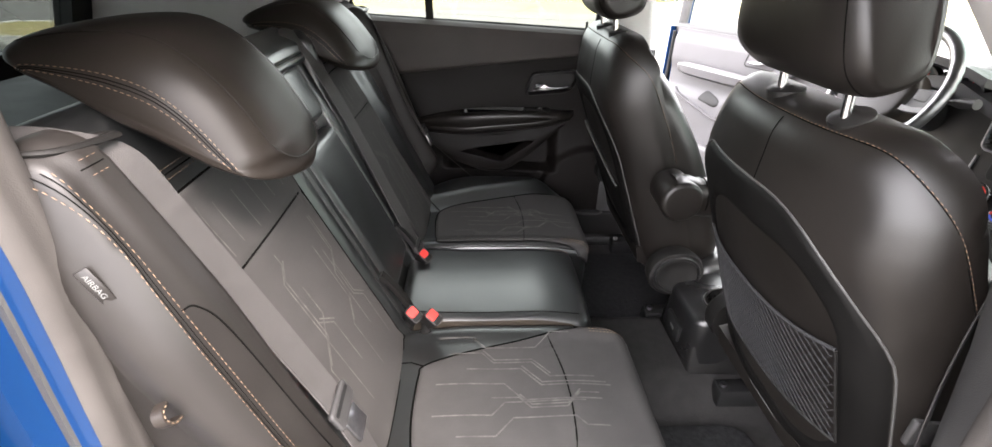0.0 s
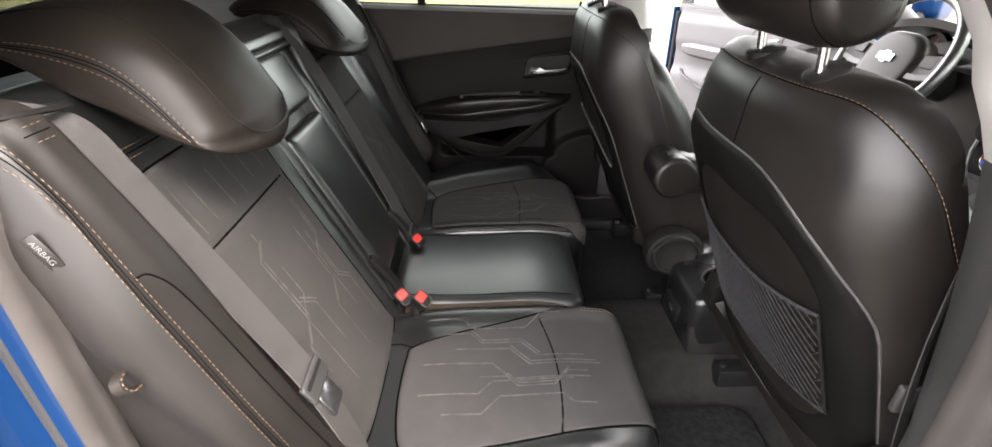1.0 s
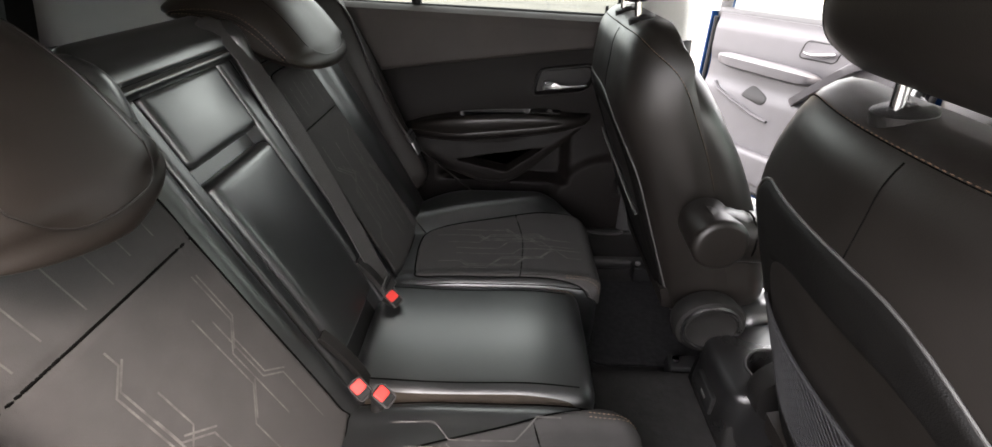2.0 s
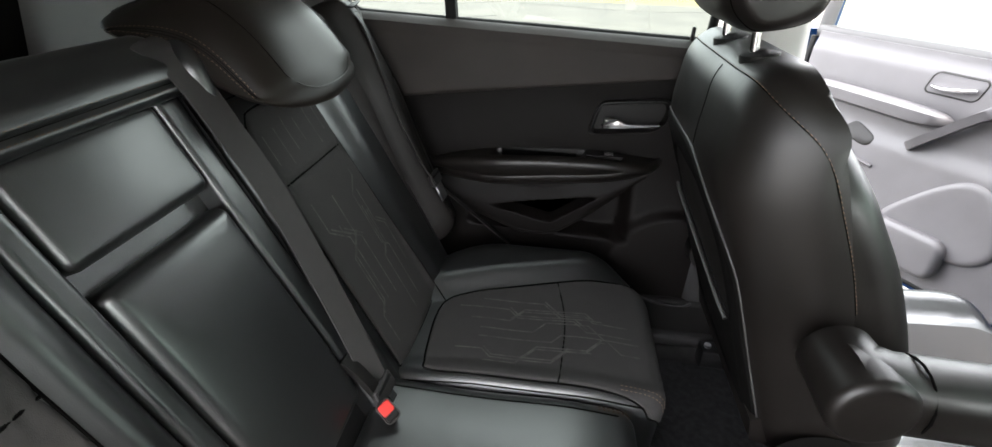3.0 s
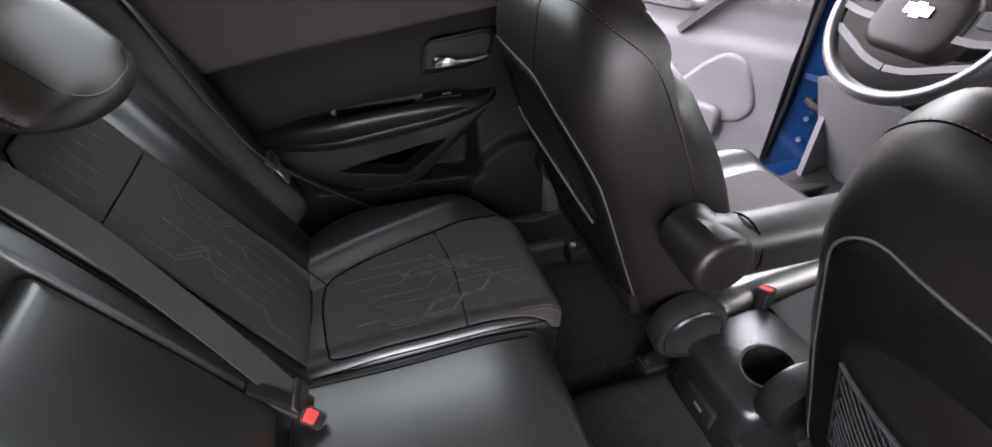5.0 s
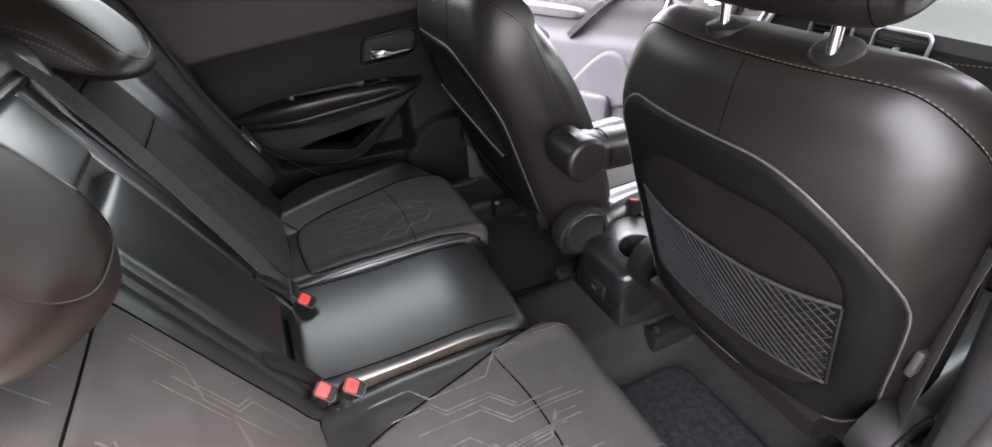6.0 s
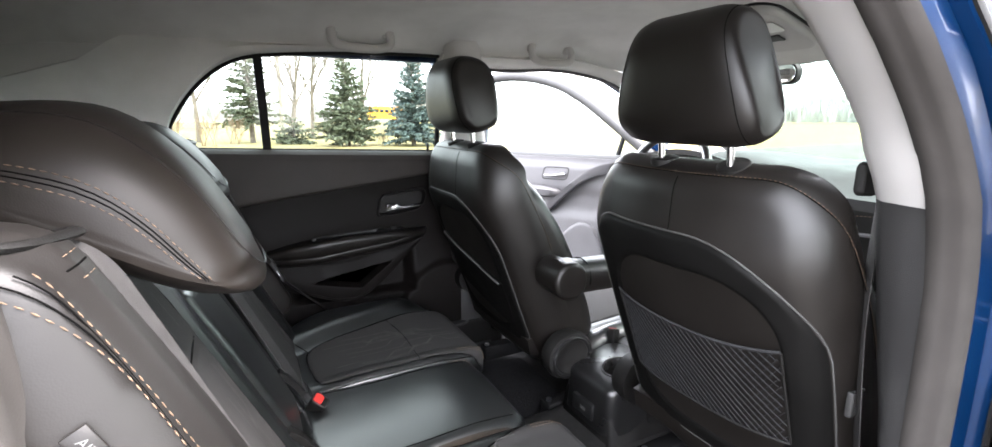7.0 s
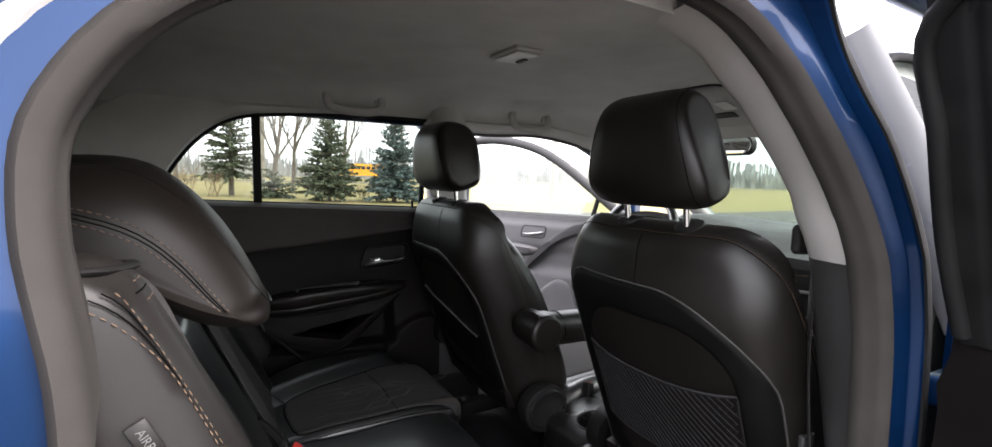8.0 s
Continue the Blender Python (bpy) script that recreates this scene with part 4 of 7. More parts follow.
for fy_, fw in ((-0.1295, 0.028), (0.108, 0.046)):
    fwp = back_warp(fy_, 0.240)
    part("side_frame", slab(fw, 0.578, (0.005,) * 4, BT + 0.003, 0.009, fwp, step=0.005, side=24), LEATHER, mid_back)
part("side_seam", tube([BASE + BU * q + BN * 0.0028 + Vector((0, 0.120, 0)) for q in span(0.0, 0.525, 30)], 0.0010, 5), SEAM, mid_back)
aw = back_warp(-0.0145, 0.217)
arm = part("armrest", slab(0.196, 0.352, (0.014, 0.014, 0.02, 0.02), BT + 0.002, 0.018, aw, lambda s, t, d: 0.010 * math.cos(s * 12) * math.cos(t * 6), step=0.012, side=14), LEATHER, mid_back, "smooth black leather folded armrest")
for hy, a, b in ((-0.128, 0.075, -0.035), (0.084, 0.075, -0.045)):
    pts = [BASE + BU * q + BN * n + Vector((0, hy, 0)) for q, n in ((a + 0.035, 0.004), (a, 0.014), (0.02, 0.020), (b, 0.016))]
    part("pivot_cover", strap(smooth_line(pts, 5), 0.022, 0.010, Vector((0, 1, 0))), PLASTIC, mid_back, "black plastic armrest pivot cover")


# ---- rear headrests ----
HEAD = [(-0.542, 1.192), (-0.550, 1.203), (-0.530, 1.225), (-0.460, 1.251), (-0.395, 1.257), (-0.335, 1.217), (-0.288, 1.155), (-0.268, 1.115), (-0.276, 1.099), (-0.315, 1.096), (-0.360, 1.110), (-0.410, 1.137), (-0.460, 1.163), (-0.505, 1.185)]
def rear_headrest(cy, dx, dz, half, long_=1.0, tall=1.0, lean=0.0, crown=4.0, belly=1.8):
    """long_, tall and lean shape the side outline; crown and belly: how square the upper and lower halves are across."""
    prof = smooth_line([(x, 0, z) for x, z in HEAD], 5, True)
    mid = Vector((-0.41, 0, 1.18))
    def keel(x):
        return 1.204 - 0.26 * (x + 0.55)
    def place(p, k, y, lift=0.0):
        """A point of the side outline, sunk towards the keel by k at y."""
        x = p.x + (p.x + 0.42) * (-0.10 if p.x > -0.42 else -0.50) * (1 - k) - 0.030 * (1 - k) * step(-0.40, -0.28, p.x)
        a, b = (x - mid.x) * long_, (keel(p.x) + (p.z - keel(p.x)) * k - mid.z) * tall
        q = Vector((mid.x + dx + a * math.cos(lean) - b * math.sin(lean), cy + y, mid.z + dz + a * math.sin(lean) + b * math.cos(lean)))
        return q + Vector((0.15, math.copysign(0.8, y), 0.5)) * lift
    def section(y):
        u = min(1.0, abs(y) / half)
        k = max(0.10, math.sqrt(max(0, 1 - u ** crown)))
        low = max(0.10, math.sqrt(max(0, 1 - u ** belly)))
        return [place(p, k + (low - k) * step(0.012, -0.004, p.z - keel(p.x)), y) for p in prof]
    def side_line(end, level, shift, lift, first=4, last=33):
        """A seam along a side panel, from the back edge down to the lip."""
        out = []
        for i in range(first, last + 1):
            k = min(0.985, max(0.0, level((i - 4) / 29) + shift))
            out.append(place(prof[i], k, end * half * (1 - k * k) ** (1 / crown), lift))
        return out
    waist = lambda f: 0.35 * math.sin(math.pi * min(1.0, 0.10 + 0.90 * f)) ** 0.7 + 0.04
    brow = lambda f: 0.88
    ys = [-half * math.sin(i / 16 * math.pi / 2) for i in range(16, 0, -1)]
    ys = ys + [0.0] + [-y for y in reversed(ys)]
    th = part("headrest", loft([section(y) for y in ys]), LEATHER2, bench, "black leather headrest with tan double stitching")
    for end in (-1, 1):
        for shift in (-0.068, 0.068):
            part("stitching", dashes(side_line(end, waist, shift, 0.0006), 0.0040, 0.0022, 0.00048), THREAD, th)
        for shift in (-0.020, 0.020):
            part("seam", tube(side_line(end, waist, shift, 0.0), 0.0006, 5), SEAM, th)
    a = side_line(-1, brow, 0.0, 0.0007, 10, 32)
    b = side_line(1, brow, 0.0, 0.0007, 10, 32)
    front = smooth_line([a[-3], a[-2].lerp(b[-2], 0.10) + Vector((0.006, 0, -0.008)), a[-1].lerp(b[-1], 0.30) + Vector((0.010, 0, -0.010)), a[-1].lerp(b[-1], 0.70) + Vector((0.010, 0, -0.010)), a[-2].lerp(b[-2], 0.90) + Vector((0.006, 0, -0.008)), b[-3]], 6)
    part("piping", tube(a[:-2] + front[1:-1] + b[-3::-1], 0.0009, 5), VINYL, th)
    for py in (-0.055, 0.055):
        part("post", tube([(-0.475, cy + py, 1.12), (-0.470, cy + py, 1.19)], 0.006, 10), STEEL, th)
        part("post_collar", tube([(-0.475, cy + py, 1.168), (-0.475, cy + py, 1.184)], 0.013, 12), PLASTIC, th)
    return th
rear_headrest(-0.370, 0.018, 0.016, 0.108, 1.05, 1.0, -0.150, 3.3, 1.4)
rear_headrest(0.302, -0.022, -0.006, 0.140)


# ---- rear cushions ----
def cushion(cy, w, out, rear_r, plan, seam_line, short_seam):
    """plan: the fabric insert's outline as (x, y), past the rim where the cloth runs down over the front; seam_line: its cross seam."""
    L = 0.52
    rad = (0.14 if out > 0 else 0.055, rear_r if out > 0 else 0.02, 0.02 if out > 0 else rear_r, 0.14 if out < 0 else 0.055)
    # s runs forward, t to the left
    def wp(s, t, n):
        x = 0.018 + s
        return Vector((x, cy + t, 0.47 + n - 0.018 * step(0.05, 0.25, -s) - 0.012 * step(0.10, 0.25, s)))
    def ex(s, t, d):
        o = out * t
        g = cy + t - 0.437 - 0.31 * (s + 0.018) if out > 0 else -(cy + t) - 0.498 + 0.172 * (s + 0.018)
        e = (0.034 if out > 0 else 0.018) * step(-0.006, 0.050, g) * step(0.25, 0.12, s) - 0.010 * bump(s, -0.02, 0.13) * bump(o, -0.03, 0.14)
        e += 0.005 * step(-w / 2 + 0.06, -w / 2 + 0.03, o)
        return e
    ed = 0.030
    th = part("cushion", slab(L, w, rad, 0.190, ed, wp, ex, step=0.009, side=20, arc=12), LEATHER, bench, "black leather cushion with patterned fabric insert")
    face = wrap_face(L, w, rad, 0.190, ed, wp, ex)
    lay = lambda x, y, lift=0.0: face(x - 0.018, y - cy, lift)
    cross = smooth_line([(x, y, 0) for x, y in seam_line], 8)
    def relief(x, y):
        return -0.003 * math.exp(-(min((q.x - x) ** 2 + (q.y - y) ** 2 for q in cross)) / 0.004 ** 2)
    bm, edge = inlay(plan, lay, 0.0035, 0.010, relief, 46)
    part("insert", bm, FABRIC, th, "charcoal fabric insert with printed lines")
    part("insert_piping", tube(edge, 0.0017, 6, True), SEAM, th)
    part("cross_seam", tube([lay(p.x, p.y, 0.0022) for p in cross], 0.0015, 5), SEAM, th)
    ys = [y for x, y in plan if x < 0.2]
    yc, wd = (min(ys) + max(ys)) / 2, max(ys) - min(ys)
    part("printed_line", print_lines(7, wd * (0.66 if out > 0 else 0.80), 0.37, 11 + int(out), lambda a, b: lay(0.065 + a, yc - out * wd * (0.10 if out > 0 else 0.05) + b, 0.0046), 0.0032 if out > 0 else 0.0028, False), PRINT, th)["kind"] = "stuff"
    part("corner_seam", tube([lay(*p, 0.0006) for p in short_seam], 0.0014, 5), SEAM, th)
    # seam low round the rim and stitched front corner
    rim = rounded(L, w, rad, 0.006, 10, 18)
    part("rim_seam", tube([face(s, t, 0.0004) for s, t in rim], 0.0016, 5, True), SEAM, th)
    for off in (0.0, 0.008):
        part("stitching", dashes([face(s, -out * (w / 2 - 0.024 - off), 0.0044) for s in span(0.175, 0.262, 16)]), THREAD, th)
    if out < 0:
        for off in (0.0, 0.009):
            part("corner_stitching", dashes(smooth_line([lay(x - off, y - off * 0.5, 0.0008) for x, y in ((0.232, -0.466), (0.224, -0.488), (0.200, -0.510), (0.165, -0.527), (0.120, -0.540))], 8), 0.0040, 0.0022, 0.00048), THREAD, th)
    front = sheet(lambda u, v: (0.245 - 0.02 * v - 0.03 * (abs(u) / (w / 2)) ** 6, cy + u, 0.50 - 0.11 * v), span(-w / 2 + 0.02, w / 2 - 0.02, 10), span(0, 1, 4), (-0.02, 0, 0))
    part("valance", front, LEATHER2, th)
    return th


cushion(-0.3785, 0.443, -1, 0.02,
        [(-0.148, -0.300), (-0.134, -0.270), (-0.032, -0.236), (0.10, -0.199), (0.19, -0.172), (0.250, -0.150), (0.315, -0.165), (0.335, -0.22), (0.338, -0.32), (0.330, -0.40), (0.305, -0.452), (0.255, -0.460), (0.209, -0.464), (0.104, -0.484), (0.012, -0.500), (-0.075, -0.511), (-0.118, -0.505), (-0.138, -0.482), (-0.150, -0.400)],
        [(0.106, -0.199), (0.124, -0.29), (0.129, -0.36), (0.126, -0.43), (0.119, -0.480)], [(-0.196, -0.262), (-0.165, -0.262), (-0.140, -0.274)])
cushion(0.367, 0.416, 1, 0.19,
        [(-0.150, 0.205), (-0.132, 0.181), (0.0, 0.178), (0.12, 0.178), (0.20, 0.174), (0.26, 0.160), (0.315, 0.175), (0.335, 0.23), (0.335, 0.33), (0.318, 0.42), (0.265, 0.487), (0.182, 0.492), (0.08, 0.466), (-0.025, 0.434), (-0.115, 0.404), (-0.150, 0.380), (-0.160, 0.33), (-0.157, 0.26)],
        [(0.083, 0.466), (0.097, 0.38), (0.100, 0.31), (0.093, 0.20), (0.090, 0.179)], [(-0.205, 0.432), (-0.175, 0.405), (-0.150, 0.380)])
def mcw(s, t, n):
    return Vector((0.004 + s, 0.005 + t, 0.47 + n - 0.012 * step(0.08, 0.24, s)))
mex = lambda s, t, d: 0.012 * math.cos(t * 8) - 0.006 * bump(s, -0.05, 0.12)
mc = part("middle_cushion", slab(0.43, 0.316, (0.035, 0.02, 0.02, 0.035), 0.186, 0.028, mcw, mex, step=0.009, side=18), LEATHER, bench, "smooth black leather middle cushion")
mcf = on_slab(0.43, 0.316, 0.03, 0.186, 0.028, mcw, mex)
mfold = wrap_face(0.43, 0.316, (0.035, 0.02, 0.02, 0.035), 0.186, 0.028, mcw, mex)
bm, edge = inlay([(-0.19, -0.150), (-0.10, -0.147), (0.0, -0.146), (0.10, -0.147), (0.175, -0.152), (0.190, -0.170), (0.18, -0.20), (0.08, -0.212), (-0.08, -0.212), (-0.19, -0.20), (-0.20, -0.175)], mfold, 0.0015, 0.004, None, 14, 6)
part("side_gusset", bm, GUSSET, mc, "brown cloth side gusset")
for t0 in (-0.128, 0.128):
    part("side_seam", tube([mcf(s, t0) for s in span(-0.19, 0.185, 30)], 0.0015, 5), SEAM, mc)
for off in (0.0, 0.007):
    part("stitching", dashes([mcf(s, 0.136 + off) + Vector((0, 0, 0.001)) for s in span(0.15, 0.208, 10)]), THREAD, mc)
part("valance", sheet(lambda u, v: (0.21 - 0.01 * v, 0.005 + u, 0.50 - 0.11 * v), span(-0.14, 0.14, 6), span(0, 1, 4), (-0.02, 0, 0)), LEATHER2, mc)
bm = box(-0.20, 0.20, -0.60, 0.60, 0.36, 0.475, 0.01)
part("plinth", bm, PLASTIC, bench)


# ---- belts and buckles ----
def buckle(cx, cy, cz, towards, label="black belt buckle with a red release button"):
    """towards: the way its end face looks."""
    th = empty("belt_buckle", label, "belt buckle", "belt buckles", at=(cx, cy, cz - 0.05))
    n = Vector(towards).normalized()
    u = Vector((-0.45, 0, 0.89))
    u = (u - n * u.dot(n)).normalized()
    m = Matrix.Translation((cx, cy, cz)) @ Matrix((u.cross(n), u, n)).transposed().to_4x4()
    flat_ = lambda ds, dt, dn: (lambda s, t, n: m @ Vector((s + ds, t + dt, n + dn)))
    part("housing", slab(0.025, 0.035, (0.006,) * 4, 0.042, 0.005, flat_(0, 0, -0.042), step=0.006, side=4), PLASTIC, th)
    part("bezel", slab(0.026, 0.036, (0.007,) * 4, 0.006, 0.0015, flat_(0, 0, -0.004), lambda s, t, d: -0.003 * step(0.0014, 0.0026, d), step=0.0011, side=5), BELT, th, "grey plastic rim")
    part("release_button", slab(0.0205, 0.0195, (0.004,) * 4, 0.005, 0.0016, flat_(0, 0.0050, -0.0022), step=0.004, side=4), RED, th, "bright red release button")
    part("slot", slab(0.0195, 0.0075, (0.002,) * 4, 0.002, 0.0006, flat_(0, -0.0105, -0.0005), step=0.003, side=3), RUBBER_DARK, th)
    base = m @ Vector((0, 0, -0.036))
    part("stalk", tube(smooth_line([base, base + Vector((-0.006, 0, -0.030)), base + Vector((-0.014, 0, -0.075))], 5), lambda t: 0.012 - 0.003 * t, 8, flat=0.6), PLASTIC, th)
buckle(-0.166, -0.182, 0.700, (0.30, -0.60, 0.74))
buckle(-0.124, -0.200, 0.708, (0.42, -0.50, 0.76))
buckle(-0.165, 0.058, 0.690, (0.40, -0.55, 0.73))


def tongue(parent, m):
    bm = slab(0.060, 0.030, (0.006,) * 4, 0.010, 0.003, lambda s, t, n: Vector((s, t, n - 0.005)), step=0.004, side=4)
    tg = part("belt_tongue", moved(bm, m), PLASTIC_GREY, parent, "grey plastic belt tongue")
    part("tongue_slot", moved(box(-0.024, 0.024, 0.004, 0.009, 0.004, 0.0062), m), RUBBER_DARK, tg)
    b2 = box(-0.018, 0.018, -0.052, -0.012, -0.0022, 0.0022, 0.001, 1)
    part("latch_plate", moved(b2, m), STEEL, tg, "steel latch plate")


def outer_belt(sgn, tongue_q):
    th = empty("seat_belt", "grey webbing seat belt hanging over the rear backrest", "seat belt", "rear seat belts", at=(-0.15, sgn * 0.57, 0.6))
    raw = [(-0.48, 0.640, 1.215), (-0.430, 0.606, 1.208), (-0.388, 0.582, 1.197), (-0.352, 0.564, 1.176), (-0.331, 0.556, 1.128), (-0.306, 0.546, 1.058), (-0.280, 0.538, 0.99), (-0.236, 0.537, 0.895), (-0.208, 0.545, 0.845), (-0.170, 0.556, 0.75), (-0.150, 0.570, 0.67), (-0.148, 0.58, 0.60)]
    if sgn > 0:
        raw = [(x, y - 0.004, z) for x, y, z in raw if z > 0.84]
    pts = smooth_line([(x, sgn * y, z) for x, y, z in raw], 8)
    part("webbing", strap(pts, 0.047, 0.0016, lambda t: Vector((0.30 * (1 - step(0, 0.3, t)) + (-0.6 * step(0.2, 0.5, t) if sgn > 0 else 0), 0.95, 0.18 * math.sin(t * 5) + (0.25 * sgn if t < 0.12 else 0)))), BELT, th, "grey woven webbing")
    g = part("belt_guide", tube(smooth_line([(-0.408, sgn * 0.562, 1.190), (-0.380, sgn * 0.545, 1.194), (-0.360, sgn * 0.548, 1.196), (-0.366, sgn * 0.602, 1.201), (-0.386, sgn * 0.616, 1.202), (-0.408, sgn * 0.606, 1.198)], 6, True), 0.0050, 8, True, None, 0.6), PLASTIC, th, "black plastic belt guide")
    if sgn > 0:
        lap = smooth_line([(-0.222, 0.570, 0.840), (-0.150, 0.604, 0.755), (-0.06, 0.624, 0.665), (0.010, 0.628, 0.595)], 8)
        part("lap_webbing", strap(lap, 0.040, 0.0016, Vector((-0.35, 0.90, -0.10))), BELT, th, "grey woven webbing")
    p = Vector((-0.211, sgn * 0.545, 0.852))
    d = Vector((0.43, -0.06 * sgn, -0.90)).normalized()
    y = -d
    x = Vector((0, 1, 0))
    x = (x - y * x.dot(y)).normalized()
    m = Matrix.Translation(p + x.cross(y) * 0.004) @ Matrix((x, y, x.cross(y))).transposed().to_4x4()
    tongue(th, m)
    return th
outer_belt(-1, 0.8)
outer_belt(1, 0.8)
mb = empty("seat_belt", "grey webbing middle seat belt from the backrest top to its buckle", "seat belt", "rear seat belts", at=(-0.2, 0.12, 0.6))
raw = [(-0.52, 0.135, 1.14), (-0.465, 0.138, 1.192), (-0.415, 0.140, 1.165), (-0.372, 0.146, 1.08), (-0.330, 0.150, 0.985), (-0.262, 0.130, 0.84), (-0.212, 0.108, 0.735), (-0.180, 0.092, 0.66), (-0.172, 0.088, 0.60)]
part("webbing", strap(smooth_line(raw, 8), 0.047, 0.0016, lambda t: Vector((0.15, 0.95, 0.12))), BELT, mb, "grey woven webbing")
y = Vector((-0.42, 0.08, 0.90)).normalized()
x = Vector((0, 1, 0)); x = (x - y * x.dot(y)).normalized()
tongue(mb, Matrix.Translation((-0.186, 0.098, 0.69)) @ Matrix((x, y, x.cross(y))).transposed().to_4x4())


# ---- front seats ----
FU = Vector((-0.352, 0, 0.936))     # up along the front backrests
FN = Vector((-0.936, 0, -0.352))    # out of their rear faces


def front_seat(dx, cy, out, net, label):
    """out: +1 where the door is at +y."""
    th = empty("front_seat", label, "car seat", "front seats", at=(0.75 + dx, cy, 0.42))
    O = Vector((0.500 + dx, cy, 0.62))
    H, W, TH = 0.672, (0.488 if net else 0.490), 0.130
    off = 0.0 if net else 0.015
    def wp(s, t, n):
        q = t + 0.26
        wide = 1.0 - 0.07 * step(0.42, 0.62, q) + 0.02 * bump(q, 0.28, 0.12) - 0.06 * step(0.05, -0.08, q)
        return O + FU * (q - 0.20 * (TH - n) * step(0.30, 0.58, q)) + FN * (n - TH) + Vector((0, s * wide + out * off, 0))
    def ex(s, t, d):
        q = t + 0.26
        e = -0.044 * (abs(s) / 0.235) ** (2.6 if net else 7.0)
        e -= 0.050 * step(0.43, 0.60, q)
        return e
    shell_ = part("backrest", slab(W, H, (0.09, 0.09, 0.06, 0.06), TH, 0.050, wp, ex, step=0.009, side=22, arc=12), VINYL, th)
    face = on_slab(W, H, 0.09, TH, 0.050, wp, ex)
    # front half with its bolsters
    def wf(s, t, n):
        q = t + 0.26
        wide = 1.0 - 0.08 * step(0.42, 0.62, q) + 0.02 * bump(q, 0.28, 0.12) - 0.06 * step(0.05, -0.08, q)
        return O + FU * (q - 0.60 * (TH - 0.045 + n) * step(0.25, 0.58, q)) + FN * (0.030 - TH - n) + Vector((0, s * wide + out * off, 0))
    part("front_pad", slab(W * 0.98, H * 0.99, (0.14, 0.14, 0.05, 0.05), 0.065, 0.045, wf, lambda s, t, d: 0.048 * step(0.09, 0.18, abs(s)) * (1 - step(0.10, 0.62, t + 0.26)), step=0.014, side=14, arc=10), VINYL, th)
    # seams: round the rim between rear and front leather, across the shoulders, and the short upright one
    def sewn(s, t, nx, ny):
        depth = 0.016 + 0.108 * (1 - step(0.32, 0.58, t + 0.26))
        if depth < 0.05:
            d = 0.05 * (1 - math.sqrt(1 - (1 - depth / 0.05) ** 2))
            return wp(s - nx * d, t - ny * d, TH - depth + ex(s - nx * d, t - ny * d, d) + 0.0015)
        f = (depth - 0.05) / (TH - 0.05)
        return wp(s, t, (TH - 0.05 + ex(s, t, 0)) * (1 - f)) + Vector((0, nx * 0.0012, 0))
    outline, inner = rounded(W, H, (0.09, 0.09, 0.06, 0.06), 0.0, 12, 20), rounded(W, H, (0.09, 0.09, 0.06, 0.06), 0.010, 12, 20)
    sew = [sewn(a, b, (a - c) / 0.010, (b - e) / 0.010) for (a, b), (c, e) in zip(outline, inner)]
    sew = [p for p in sew if p.z > 0.90]
    sew.sort(key=lambda p: math.atan2(p.y - cy, p.z - 0.95))
    for _ in range(4):
        sew = [sew[0]] + [a * 0.25 + b * 0.5 + c * 0.25 for a, b, c in zip(sew, sew[1:], sew[2:])] + [sew[-1]]
    part("rim_seam", tube([p + (p - O - FU * 0.26).normalized() * 0.0006 for p in sew], 0.0007, 5), SEAM, th)
    part("rim_stitching", dashes([p + (p - O - FU * 0.26).normalized() * 0.0022 for p in sew], 0.0040, 0.0026, 0.00055), THREAD, th)
    part("upright_seam", tube([face(-0.012 if net else -0.050, t) + FN * 0.0002 for t in span(0.205, 0.318, 20)], 0.0007, 5), SEAM, th)
    # rear panel with its recess
    PW, PH, pc = (0.420 if net else 0.402), (0.470 if net else 0.450), (-0.005 if net else -0.025)
    prad = (0.055, 0.185, 0.07, 0.03) if net else (0.06, 0.17, 0.03, 0.03)
    pin = -0.018 if net else -0.006
    def pw_(s, t, n):
        q = face(s - out * pin, t + pc)
        return q + FN * (n - 0.012)
    def pex(s, t, d):
        r = rim_depth(s, t + 0.010, 0.310, 0.360, 0.10)
        return -0.016 * step(-0.012, 0.012, r)
    pan = part("back_panel", slab(PW, PH, prad, 0.016, 0.010, pw_, pex, step=0.006, side=30, arc=12, under=False), PANEL, th, "black moulded rear panel")
    if net:
        # Black inlay puts shade onto the recess floor.
        recess_sheet, _ = inlay([(a, b - 0.010) for a, b in rounded(0.292, 0.342, (0.09,) * 4, 0.0, 4, 4)], lambda s, t, lift: pw_(s, t, 0.016 + pex(s, t, 0) + lift), 0.0012, 0.004, None, 16, 2)
        part("recess_shade", recess_sheet, HOLLOW_SHADE, pan, "black sheet for the shade in the recess")
    prim = [pw_(s, t, 0.0135) for s, t in rounded(PW + 0.002, PH + 0.002, prad, 0.0, 12, 30)]
    part("panel_piping", tube(prim, 0.0016, 6, True), PIPING, pan, "grey piping round the panel")
    if net:
        bm = bmesh.new()
        nw, n0, n1 = 0.325, -0.120, 0.066
        sag = lambda s: -0.012 * (1 - (s / (nw / 2)) ** 2)
        cnt = 24
        def netp(s, t):
            k = 1 - (abs(s) / (nw / 2)) ** 4
            return pw_(s, t + sag(s) * step(n0, n1, t), 0.0170 + 0.004 * k)
        for sgn in (-1, 1):
            for i in range(-14, cnt + 14):
                s0 = -nw / 2 + nw * i / cnt
                pts = []
                for j in range(15):
                    t = n0 + (n1 - n0) * j / 14
                    s = s0 + sgn * (t - n0) * 0.75
                    if abs(s) <= nw / 2:
                        pts.append(netp(s, t) + FN * (0.0007 * sgn))
